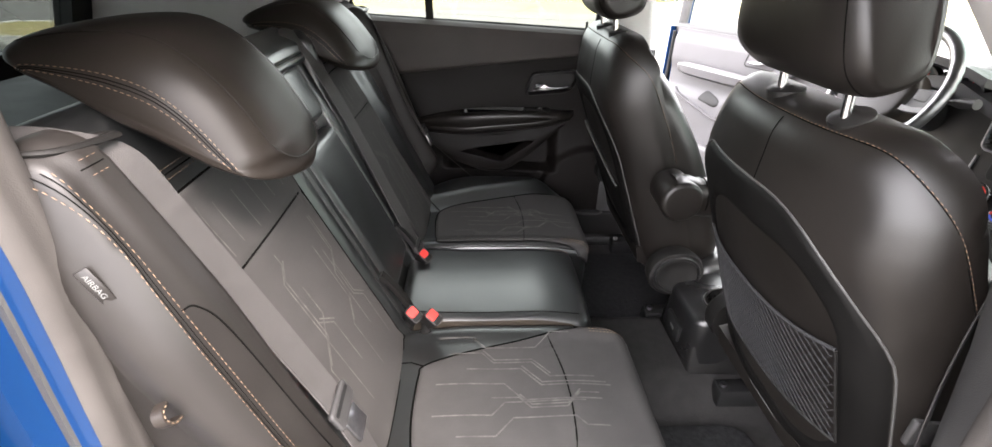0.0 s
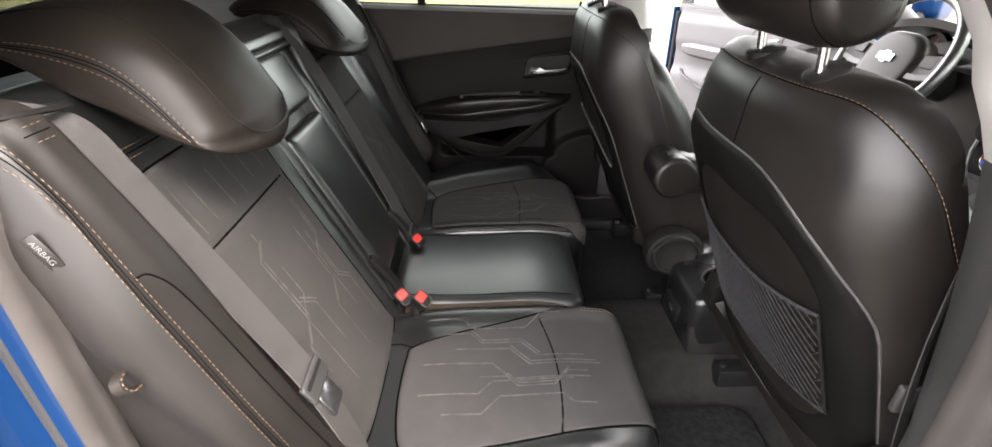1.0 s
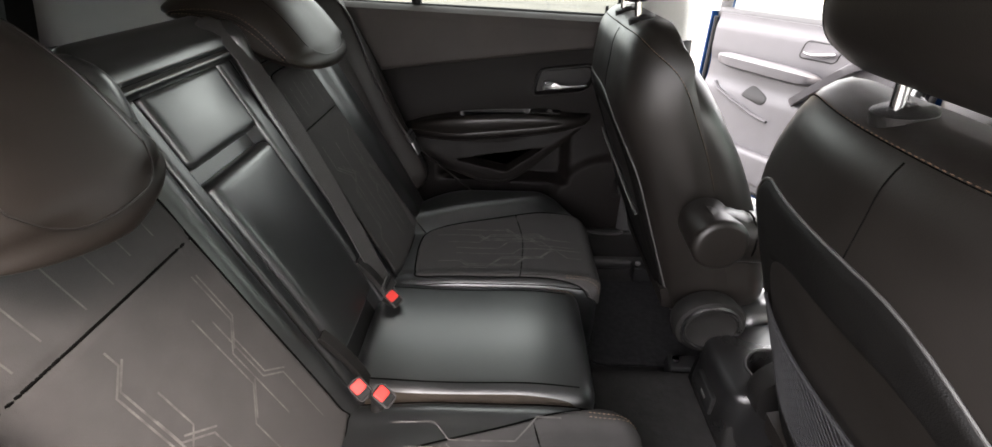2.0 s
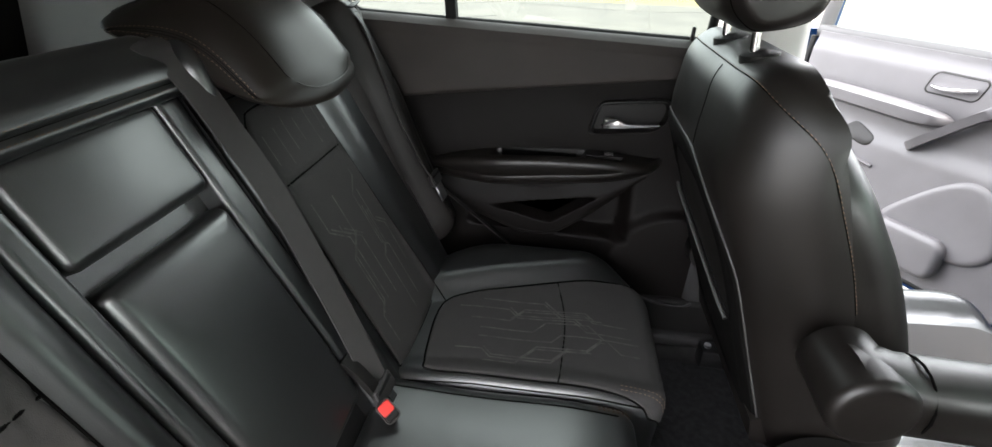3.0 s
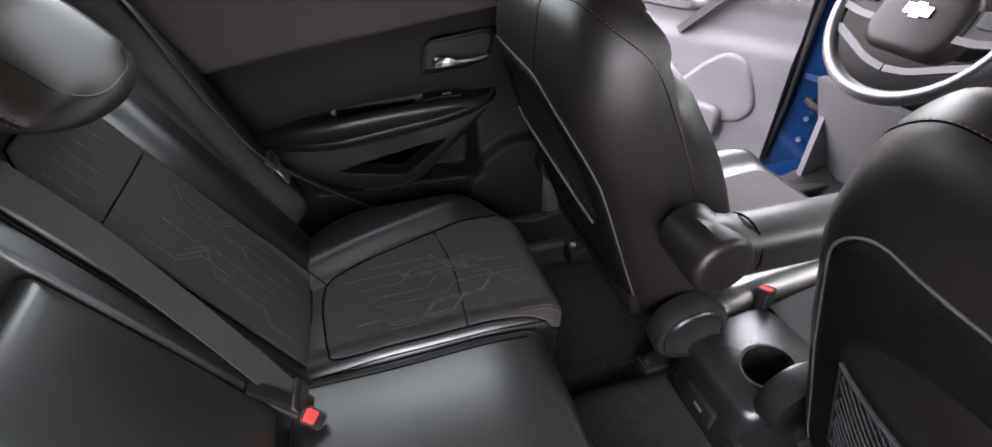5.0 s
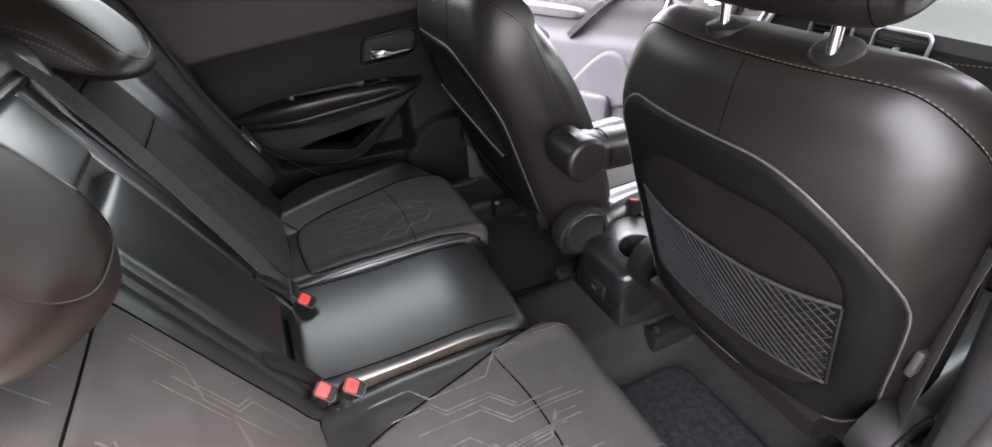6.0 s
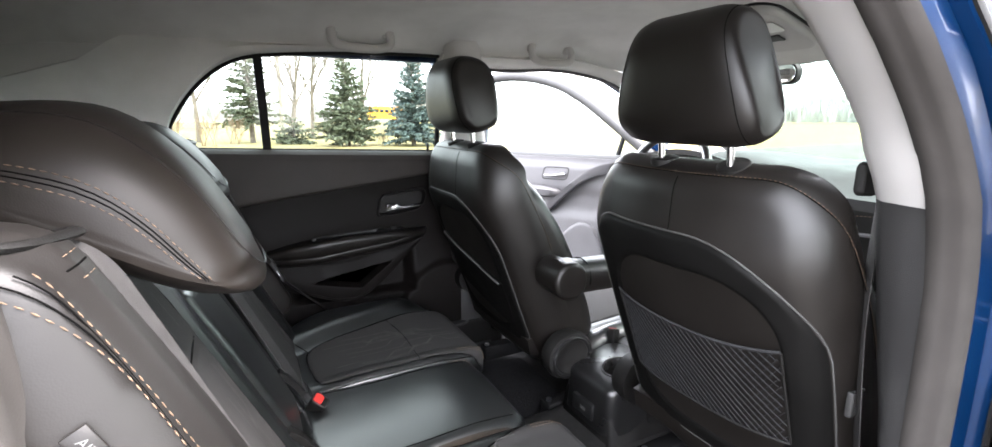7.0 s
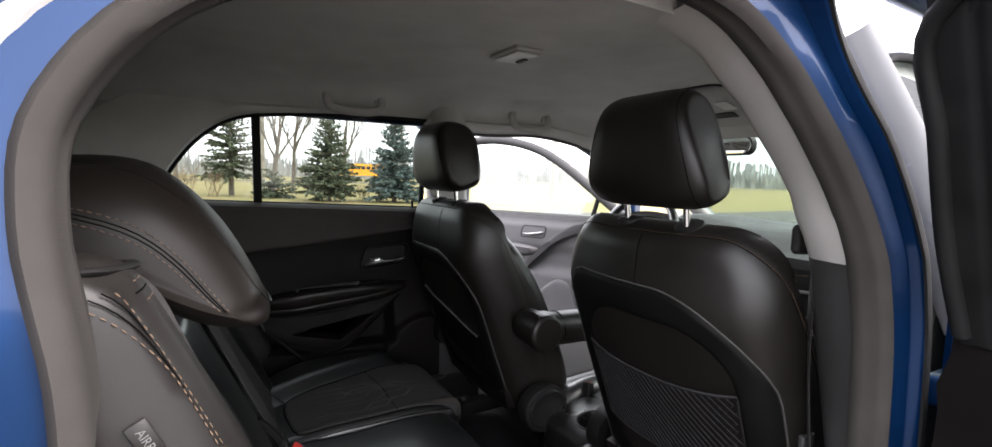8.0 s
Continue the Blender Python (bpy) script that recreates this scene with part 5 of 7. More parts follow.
                if len(pts) > 1:
                    tube(pts, 0.0008, 4, False, bm)
        nt = part("net_pocket", bm, NET, pan, "black elastic net map pocket")
        part("net_hem", tube([netp(s, n1 + 0.002) + FN * 0.001 for s in span(-nw / 2, nw / 2, 24)], 0.0026, 6), NET, nt)
        part("net_border", tube([netp(-nw / 2, n1)] + [netp(s, n0) for s in span(-nw / 2, nw / 2, 24)] + [netp(nw / 2, n1)], 0.0022, 6), PLASTIC, nt)
    else:
        pts = [pw_(s, 0.02 + out * 0.045 * (s / 0.155), 0.020) for s in span(-0.155, 0.155, 20)]
        fl = sheet(lambda u, v: pw_(u, 0.02 + out * 0.045 * (u / 0.155) - v * 0.15, 0.015 + 0.006 * math.sin(v * 2.2) * (1 - (u / 0.17) ** 4)), span(-0.165, 0.165, 16), span(0, 1, 8), FN * -0.003)
        pkt = part("map_pocket", fl, PANEL, pan, "flat black map pocket")
        part("pocket_piping", tube(pts, 0.0032, 6), PIPING, pkt, "light grey piping on the pocket edge")
    # bottom of the backrest: fabric skirt
    part("skirt", loft([[O + FU * a + FN * b + Vector((0, s, 0)) for a, b in ((0.035, 0.0), (-0.012, 0.006), (-0.026, -0.014), (-0.014, -0.05), (0.03, -0.05))] for s in span(-0.185, 0.185, 14)]), VINYL, th)
    # headrest on two posts
    hb = O + FU * 0.598 + FN * (-0.082) + Vector((0.006, -0.020 if net else -0.004, -0.010))
    fx = 1.0 if net else 1.45
    prof = smooth_line([(-0.030, 0, 0.030), (-0.052, 0, 0.060), (-0.056, 0, 0.13), (-0.045, 0, 0.186), (-0.010, 0, 0.216), (0.036 * fx, 0, 0.209), (0.055 * fx, 0, 0.17), (0.053 * fx, 0, 0.09), (0.040 * fx, 0, 0.040), (0.0, 0, 0.022)], 5, True)
    c = Vector((0.0, 0, 0.122))
    half, rnd = 0.130, 0.060
    ys = [-half + rnd * (1 - math.cos(i / 8 * math.pi / 2)) for i in range(9)]
    ys += span(-half + rnd, half - rnd, 10)[1:-1] + [-y for y in reversed(ys)]
    def section(y):
        k = max(0, (abs(y) - (half - rnd)) / rnd)
        e = math.sqrt(max(0, 1 - k * k))
        out_ = []
        for p in prof:
            v = p - c
            sh = 1 - 0.42 * (1 - e)
            shz = 1 - 0.20 * (1 - e)
            # narrower towards the top
            yy = y * (1.02 - 0.32 * step(0.03, 0.25, p.z) - 0.06 * step(0.05, 0.0, p.z))
            tl = Vector((v.x * sh, 0, v.z * shz)) + c
            out_.append(hb + Vector((tl.x - 0.10 * tl.z, yy, tl.z)))
        return out_
    hr = part("headrest", loft([section(y) for y in ys]), VINYL, th, "black leather headrest")
    for sy in (-1, 1):
        line = section(sy * 0.112)
        part("headrest_seam", tube(line, 0.0008, 5, True), SEAM, hr)
    for py in (-0.067, 0.067):
        top_ = hb + Vector((0.0, py, 0.05))
        part("post", tube([hb + Vector((0.014, py, -0.06)), top_], 0.0058, 10), CHROME, hr, "chrome headrest post")
        foot = hb + Vector((0.014, py, 0))
        v = min((v for v in shell_.data.vertices if v.normal.z > 0.3), key=lambda v: (v.co.x - foot.x) ** 2 + (v.co.y - foot.y) ** 2)
        foot.z = v.co.z - ((foot.x - v.co.x) * v.normal.x + (foot.y - v.co.y) * v.normal.y) / v.normal.z
        nv = v.normal.normalized()
        disc = [(0.024, -0.010), (0.024, 0.0008), (0.021, 0.0026), (0.011, 0.0034), (0.008, 0.0056), (0.004, 0.0056)]
        ax = Vector((0, 1, 0)).cross(nv).normalized()
        part("post_collar", loft([[foot + nv * h + (ax * math.cos(a) + nv.cross(ax) * math.sin(a)) * r for a in span(0, math.tau, 24)[:-1]] for r, h in disc]), PLASTIC, th)
    # cushion
    def cw(s, t, n):
        return Vector((0.865 + dx + s, cy + t, 0.505 + n + 0.05 * s))
    part("cushion", slab(0.46, 0.50, (0.10, 0.05, 0.05, 0.10), 0.13, 0.045, cw, lambda s, t, d: 0.030 * step(0.15, 0.22, abs(t)) * step(-0.25, -0.1, s) - 0.004 * bump(s, 0.08, 0.004), step=0.013, side=14), LEATHER, th)
    part("cushion_insert", slab(0.38, 0.27, (0.04,) * 4, 0.006, 0.005, lambda s, t, n: cw(s, t, 0.128 + n), step=0.02, side=10, under=False), FABRIC, th, "charcoal fabric insert")
    # seat frame, rails and recliner covers
    part("frame", box(0.70 + dx, 1.04 + dx, cy - 0.22, cy + 0.22, 0.455, 0.512, 0.008), PLASTIC, th)
    for ry in (-0.20, 0.20):
        part("rail", box(0.54 + dx, 1.08 + dx, cy + ry - 0.022, cy + ry + 0.022, 0.405, 0.455, 0.004), RUBBER_DARK, th)
        part("rail_bolt", tube([(0.555 + dx, cy + ry, 0.453), (0.555 + dx, cy + ry, 0.463)], 0.008, 8), STEEL, th)
    for sy in (-1, 1):
        yc = cy + sy * 0.262
        cx_, cz_ = (0.520 + dx, 0.705) if sy == out else (0.573 + dx, 0.625)
        big = 0.72 if sy == out else 0.92
        ringc = [[Vector((cx_ + big * r * math.cos(a) * 1.1, yc + sy * o, cz_ + big * r * math.sin(a))) for a in span(0, math.tau, 24)[:-1]] for r, o in ((0.070, -0.03), (0.075, 0.0), (0.070, 0.012), (0.050, 0.017), (0.046, 0.014), (0.02, 0.015))]
        rc = part("recliner_cover", loft(ringc), PLASTIC, th, "round black plastic recliner cover")
        part("side_cover", slab(0.46, 0.13, (0.03, 0.05, 0.03, 0.04), 0.03, 0.012, lambda s, t, n: Vector((0.83 + dx + s, yc - sy * 0.02 + sy * n, 0.545 + t + 0.03 * s)), step=0.02, side=8), PLASTIC, th)
        part("recliner_ring", tube([Vector((cx_ + big * 0.058 * math.cos(a) * 1.1, yc + sy * 0.0155, cz_ + big * 0.058 * math.sin(a))) for a in span(0, math.tau, 28)[:-1]], 0.0045, 6, True), CONSOLE, rc)
        if sy == out:
            part("recliner_lever", tube(smooth_line([(cx_, yc + sy * 0.02, cz_), (cx_ + 0.06, yc + sy * 0.03, cz_ - 0.01), (cx_ + 0.16, yc + sy * 0.03, cz_ - 0.02)], 6), 0.012, 8, flat=0.6), PLASTIC, rc)
    # airbag tag on the door side
    tp = Vector((0.452 + dx, cy + out * (0.222 + off), 1.096))
    part("airbag_tag", box(tp.x - 0.008, tp.x + 0.006, tp.y - out * 0.02, tp.y + out * 0.004, tp.z - 0.014, tp.z + 0.014, 0.001, 1), PLASTIC, th, "black fabric tag")
    return th


front_seat(0.0, -0.347, -1, True, "black leather front passenger seat with net pocket")
dseat = front_seat(-0.088, 0.345, 1, False, "black leather driver seat with flat map pocket")
# driver's folding armrest
secs = []
for i in range(25):
    t = i / 24
    x = 0.405 + 0.34 * t
    e = math.sqrt(max(0.03, 1 - max(0, (t - 0.86) / 0.14) ** 2))
    r = 0.042 * (1 if t > 0.16 else 1.12) * e
    zc = 0.872 - 0.012 * t
    secs.append([(x, 0.035 + 0.043 * math.copysign(abs(math.cos(a)) ** 0.7, math.cos(a)) * e, zc + r * math.copysign(abs(math.sin(a)) ** 0.75, math.sin(a))) for a in span(0, math.tau, 20)[:-1]])
ar = part("armrest", loft(secs), VINYL, dseat, "black leather folding armrest")
part("armrest_drum", moved(slab(0.096, 0.096, (0.047,) * 4, 0.10, 0.012, lambda s, t, n: Vector((0.420 + s, 0.090 - n, 0.872 + t)), step=0.012, side=2, arc=10), Matrix.Identity(4)), VINYL, dseat, "round armrest pivot")
part("armrest_seam", tube([(0.475, 0.035 + 0.044 * math.cos(a), 0.871 + 0.044 * math.sin(a)) for a in span(0, math.tau, 20)[:-1]], 0.0018, 5, True), SEAM, ar)


# ---- centre console ----
con = empty("centre_console", "black plastic centre console with a rear cup holder", "centre console", at=(0.8, 0, FLOOR))
secs = []
for x, w, zt in ((0.482, 0.086, 0.540), (0.490, 0.094, 0.548), (0.60, 0.098, 0.552), (0.655, 0.100, 0.556), (0.662, 0.102, 0.622), (0.75, 0.105, 0.640), (0.95, 0.115, 0.66), (1.10, 0.125, 0.68), (1.25, 0.13, 0.78)):
    secs.append([(x, y, z) for y, z in ((-w - 0.012, 0.44), (-w, 0.52), (-w * 0.97, zt - 0.02), (-w * 0.86, zt), (w * 0.86, zt), (w * 0.97, zt - 0.02), (w, 0.52), (w + 0.012, 0.44))])
body = part("body", loft(secs), PLASTIC, con)
CUP = Vector((0.568, -0.026, 0.0))
def cup_ring(r, z, square):
    """A ring round the cup well: from the housing's rounded rectangle (square = 1) to the round hole (0)."""
    out_ = []
    for k in range(48):
        a = k * math.tau / 48
        c_, s_ = math.cos(a), math.sin(a)
        bx = (0.664 - CUP.x if c_ > 0 else CUP.x - 0.476) - r
        by = (0.098 - CUP.y if s_ > 0 else 0.098 + CUP.y) - r
        far_ = (abs(c_ / bx) ** 5 + abs(s_ / by) ** 5) ** -0.2
        d_ = far_ * square + r * (1 - square)
        out_.append(CUP + Vector((c_ * d_, s_ * d_, z + 0.018 * (c_ * d_ / 0.1) * (z > 0.59))))
    return out_
rows = [cup_ring(-0.004, 0.48, 1), cup_ring(0.0, 0.56, 1), cup_ring(0.001, 0.600, 1), cup_ring(0.004, 0.610, 1), cup_ring(0.012, 0.616, 1), cup_ring(0.046, 0.618, 0), cup_ring(0.043, 0.619, 0), cup_ring(0.040, 0.614, 0), cup_ring(0.038, 0.575, 0), cup_ring(0.034, 0.559, 0), cup_ring(0.004, 0.558, 0)]
part("cup_holder", loft(rows), CONSOLE, body, "black plastic cup holder with a deep round well")
# Paler grey ring stands for light caught on the well's edge.
part("lit_cup_rim", tube([CUP + Vector((0.044 * math.cos(a), 0.044 * math.sin(a), 0.6185 + 0.018 * 0.44 * math.cos(a))) for a in span(0, math.tau, 40)[:-1]], 0.0030, 8, True), PLASTIC_GREY, body, "cup holder rim in paler grey for the light on it")
part("port_panel", box(0.466, 0.480, -0.045, 0.035, 0.50, 0.545, 0.003), RUBBER_DARK, body)
part("port_mark", box(0.4645, 0.4665, -0.020, 0.000, 0.518, 0.526), WHITE_INK, body)
part("front_cup", loft([[(0.80 + r * math.cos(a), r * math.sin(a), z) for a in span(0, math.tau, 20)[:-1]] for r, z in ((0.042, 0.640), (0.042, 0.654), (0.038, 0.656), (0.034, 0.654), (0.03, 0.646))]), SILVER, body)
hb_ = empty("handbrake", "black handbrake lever with a grey boot", "handbrake", at=(0.78, -0.03, 0.65))
part("lever", tube(smooth_line([(0.92, -0.045, 0.650), (0.84, -0.045, 0.675), (0.74, -0.045, 0.735), (0.655, -0.045, 0.79)], 6), lambda t: 0.013 + 0.006 * step(0.4, 0.7, t), 10), LEATHER2, hb_)
part("lever_tip", tube([(0.655, -0.045, 0.79), (0.645, -0.045, 0.797)], 0.010, 10), SILVER, hb_)
part("boot", slab(0.14, 0.07, (0.03,) * 4, 0.03, 0.02, lambda s, t, n: Vector((0.90 + s, -0.045 + t, 0.648 + n)), step=0.01, side=4), LEATHER2, hb_)
gs = empty("gear_shifter", "black gear shifter with a silver collar", "gear shifter", at=(1.02, 0.0, 0.66))
part("knob", loft([[(1.00 + r * math.cos(a), 0.01 + r * math.sin(a), z) for a in span(0, math.tau, 16)[:-1]] for r, z in ((0.016, 0.72), (0.024, 0.76), (0.028, 0.79), (0.022, 0.815), (0.008, 0.82))]), LEATHER2, gs)
part("stem", tube([(1.02, 0.01, 0.66), (1.00, 0.01, 0.73)], 0.011, 10), SILVER, gs)
part("gate", slab(0.16, 0.09, (0.03,) * 4, 0.012, 0.004, lambda s, t, n: Vector((1.02 + s, 0.01 + t, 0.660 + n)), step=0.01, side=5), SILVER, gs)
# front belt buckles beside the console
for by, bx, bz in ((0.102, 0.660, 0.655), (-0.135, 0.70, 0.65)):
    buckle(bx, by, bz, (0.25, 0.30, 0.92))

# ---- floor mats ----
def floor_mat(x0, x1, y0, y1, label):
    bm = slab(x1 - x0, y1 - y0, (0.05,) * 4, 0.012, 0.006, lambda s, t, n: Vector(((x0 + x1) / 2 + s, (y0 + y1) / 2 + t, FLOOR + 0.001 + n)), step=0.02, side=10)
    return thing("floor_mat", bm, MATMAT, label, "floor mat", "rear floor mats")
floor_mat(0.27, 0.60, -0.56, -0.20, "dark carpet floor mat in the rear footwell")
floor_mat(0.27, 0.60, 0.20, 0.56, "dark carpet floor mat in the rear footwell")
vent = empty("floor_vent", "black heater outlet under the front seat", "floor vent", at=(0.735, -0.256, 0.42))
part("housing", slab(0.055, 0.175, (0.026,) * 4, 0.026, 0.008, lambda s, t, n: Vector((0.735 + s * 0.75 - n * 0.5, -0.256 + t, 0.418 + s * 0.65 + n)), lambda s, t, d: -0.016 * step(0.006, 0.010, d), step=0.004, side=8), RUBBER_DARK, vent)
for k in range(5):
    y0 = -0.316 + 0.030 * k
    part("fin", box(0.716, 0.742, y0 - 0.002, y0 + 0.002, 0.412, 0.436, 0.0006, 1), RUBBER_DARK, vent)

# ---- headliner fittings ----
def grab_handle(x0, x1, y, z, sgn, label):
    th = empty("grab_handle", label, "grab handle", "grab handles", at=((x0 + x1) / 2, y, z))
    xm, w = (x0 + x1) / 2, x1 - x0
    lean = lambda t: sgn * 0.35 * t
    place = lambda s, t, n: Vector((xm + s, y + sgn * (0.012 - n) - lean(t), z + t))
    for e in (-1, 1):
        part("foot", slab(0.030, 0.040, (0.010,) * 4, 0.016, 0.006, lambda s, t, n: place(e * (w / 2 - 0.016) + s, t + 0.018, n - 0.004), step=0.005, side=5), TRIM_GREY, th)
    bow = smooth_line([place(s * w / 2, t, n) for s, t, n in ((-0.86, 0.022, 0.004), (-0.90, 0.002, 0.022), (-0.82, -0.022, 0.036), (-0.50, -0.032, 0.043), (0.0, -0.034, 0.045), (0.50, -0.032, 0.043), (0.82, -0.022, 0.036), (0.90, 0.002, 0.022), (0.86, 0.022, 0.004))], 6)
    part("grip", tube(bow, 0.0125, 12), TRIM_GREY, th)
grab_handle(-0.020, 0.162, 0.538, 1.482, 1, "light grey grab handle over the rear door")
grab_handle(0.615, 0.790, 0.533, 1.472, 1, "light grey grab handle over the driver door")
def on_roof(x, y, n):
    return Vector(roof_wide(x, y)) - Vector((0, 0, n))
dome = empty("dome_lamp", "square pale ceiling lamp with a switch", "ceiling lamp", at=(0.311, 0.012, 1.55))
part("bezel", slab(0.078, 0.118, (0.008,) * 4, 0.010, 0.004, lambda s, t, n: on_roof(0.311 + s, 0.012 + t, n), step=0.01, side=6), TRIM_GREY, dome)
part("lens", slab(0.060, 0.098, (0.006,) * 4, 0.004, 0.002, lambda s, t, n: on_roof(0.311 + s, 0.012 + t, 0.010 + n), step=0.01, side=6), LENS, dome, "frosted pale lens")
part("switch", slab(0.014, 0.040, (0.005,) * 4, 0.005, 0.002, lambda s, t, n: on_roof(0.332 + s, 0.020 + t, 0.0125 + n), step=0.003, side=4), PLASTIC_GREY, dome)
oc = empty("overhead_console", "light grey overhead console with map lamps", "overhead console", at=(1.05, 0, 1.5))
part("housing", slab(0.26, 0.20, (0.05,) * 4, 0.028, 0.014, lambda s, t, n: on_roof(1.03 + s, -0.01 + t, n - 0.004), step=0.012, side=8), TRIM_GREY, oc)
for ly in (-0.06, 0.04):
    part("map_lamp", slab(0.06, 0.045, (0.008,) * 4, 0.005, 0.002, lambda s, t, n: on_roof(0.99 + s, ly + t, 0.024 + n), step=0.008, side=5), LENS, oc)
part("button_panel", slab(0.035, 0.08, (0.006,) * 4, 0.004, 0.002, lambda s, t, n: on_roof(1.06 + s, -0.01 + t, 0.024 + n), step=0.006, side=5), PLASTIC, oc)
part("rim", tube([on_roof(1.03 + s, -0.01 + t, 0.001) for s, t in rounded(0.27, 0.21, (0.05,) * 4, 0, 7, 8)], 0.004, 6, True), PLASTIC, oc)
def visor(cy, label):
    th = empty("sun_visor", label, "sun visor", "sun visors", at=(1.05, cy, 1.48))
    part("panel", slab(0.17, 0.36, (0.03,) * 4, 0.018, 0.008, lambda s, t, n: on_roof(1.12 + s, cy + t, n + 0.004), step=0.012, side=8), TRIM_GREY, th)
    part("label_plate", slab(0.05, 0.10, (0.004,) * 4, 0.001, 0.0006, lambda s, t, n: on_roof(1.12 + s, cy + t, n + 0.0222), step=0.01, side=4), LENS, th)
visor(0.33, "light grey sun visor folded against the headliner")
visor(-0.36, "light grey sun visor folded against the headliner")
rv = empty("rear_view_mirror", "rear view mirror with a dark back on its stalk", "mirror", at=(1.33, 0.10, 1.42))
part("housing", slab(0.24, 0.070, (0.03,) * 4, 0.030, 0.012, lambda s, t, n: Vector((1.335 + n, 0.185 + s, 1.402 + t)), step=0.008, side=6), PLASTIC, rv)
part("mirror_glass", slab(0.225, 0.056, (0.026,) * 4, 0.002, 0.001, lambda s, t, n: Vector((1.333 - n, 0.185 + s, 1.402 + t)), step=0.01, side=6), MIRROR, rv)
part("sensor_cover", slab(0.10, 0.12, (0.03,) * 4, 0.06, 0.02, lambda s, t, n: Vector((1.46 - n + s * 0.5, 0.13 + t, 1.455 + s * 0.4)), step=0.012, side=5), PLASTIC, rv)
part("stalk", tube([(1.36, 0.17, 1.41), (1.44, 0.13, 1.45)], 0.010, 8), PLASTIC, rv)

# ---- windscreen, A pillars, dashboard ----
def screen(u, v):
    """u across, v from the roof down to the dash."""
    return Vector((1.27 + 0.72 * v - 0.05 * (u / 0.6) ** 2, u * (0.92 + 0.13 * v), 1.47 - 0.40 * v))
g = tagged(part("windscreen", sheet(screen, span(-0.60, 0.60, 10), span(0, 1, 6), (0.004, 0, 0.003)), GLASS, None), "clear curved windscreen", "windscreen", kind="structure")
g.visible_shadow = False
part("roof_front_edge", tube([screen(u, -0.01) for u in span(-0.60, 0.60, 12)], 0.022, 8), PAINT, shell)
for sgn in (-1, 1):
    pts = [screen(sgn * 0.60, v) + Vector((-0.01, sgn * 0.02, 0)) for v in span(0, 1.02, 10)]
    tagged(part("a_pillar", tube(pts, 0.038, 10, flat=0.8), TRIM_GREY, None), "light grey windscreen pillar trim", "pillar trim", kind="structure")
    part("a_pillar_skin", tube([p + Vector((0.05, sgn * 0.03, 0.01)) for p in pts], 0.03, 8), PAINT, shell)
dash = empty("dashboard", "black and grey dashboard with silver-edged air vents", "dashboard", at=(1.5, 0, 0.8))
def dash_top(u, v):
    x = 1.22 + 0.78 * v
    z = 1.045 + 0.045 * step(0, 0.25, v) + 0.02 * math.sin(v * 3) - 0.03 * (u / 0.7) ** 2 + 0.055 * bump(u, 0.35, 0.16) * (1 - v)
    return Vector((x + 0.06 * (u / 0.7) ** 2, u, z))
part("top_pad", sheet(dash_top, span(-0.70, 0.70, 30), span(0, 1, 14), (0, 0, -0.03)), PLASTIC_GREY, dash)
part("face", sheet(lambda u, v: dash_top(u, 0) + Vector((0.03 * v + 0.10 * step(0.5, 1, v), 0, -0.36 * v)), span(-0.70, 0.70, 20), span(0, 1, 10), (0.05, 0, 0)), PLASTIC, dash)
part("knee_panel", sheet(lambda u, v: Vector((1.27 + 0.16 * v, u, 0.78 - 0.34 * v)), span(-0.68, 0.68, 10), span(0, 1, 6), (0.04, 0, 0)), DOOR_GREY, dash)
part("silver_line", tube([dash_top(u, 0) + Vector((-0.006, 0, -0.085 - 0.02 * math.cos(u * 5))) for u in span(-0.68, -0.16, 20)], 0.006, 6), SILVER, dash)
part("pad_stitching", dashes([dash_top(u, 0) + Vector((-0.004, 0, -0.03 - 0.03 * math.cos(u * 5))) for u in span(-0.66, -0.16, 20)], 0.006, 0.004, 0.0012), THREAD, dash)
def air_vent(cy, w=0.13, h=0.09):
    b = part("air_vent", slab(h, w, (0.02,) * 4, 0.02, 0.006, lambda s, t, n: Vector((1.235 - n, cy + t, 1.000 + s)), lambda s, t, d: -0.02 * step(0.008, 0.012, d), step=0.005, side=6), SILVER, dash, "silver-edged air vent")
    for k in range(6):
        z = 0.972 + 0.012 * k
        part("slat", box(1.217, 1.232, cy - w / 2 + 0.012, cy + w / 2 - 0.012, z - 0.0018, z + 0.0018, 0.0006, 1), PLASTIC, b)
    part("vent_tab", box(1.208, 1.218, cy - 0.006, cy + 0.006, 0.992, 1.006, 0.002), SILVER, b)
air_vent(-0.075)
air_vent(0.095, 0.12)
air_vent(-0.60, 0.12)
part("screen_panel", slab(0.06, 0.21, (0.012,) * 4, 0.02, 0.005, lambda s, t, n: Vector((1.245 - n, 0.01 + t, 0.922 + s)), step=0.012, side=6), RUBBER_DARK, dash, "dark glossy screen")
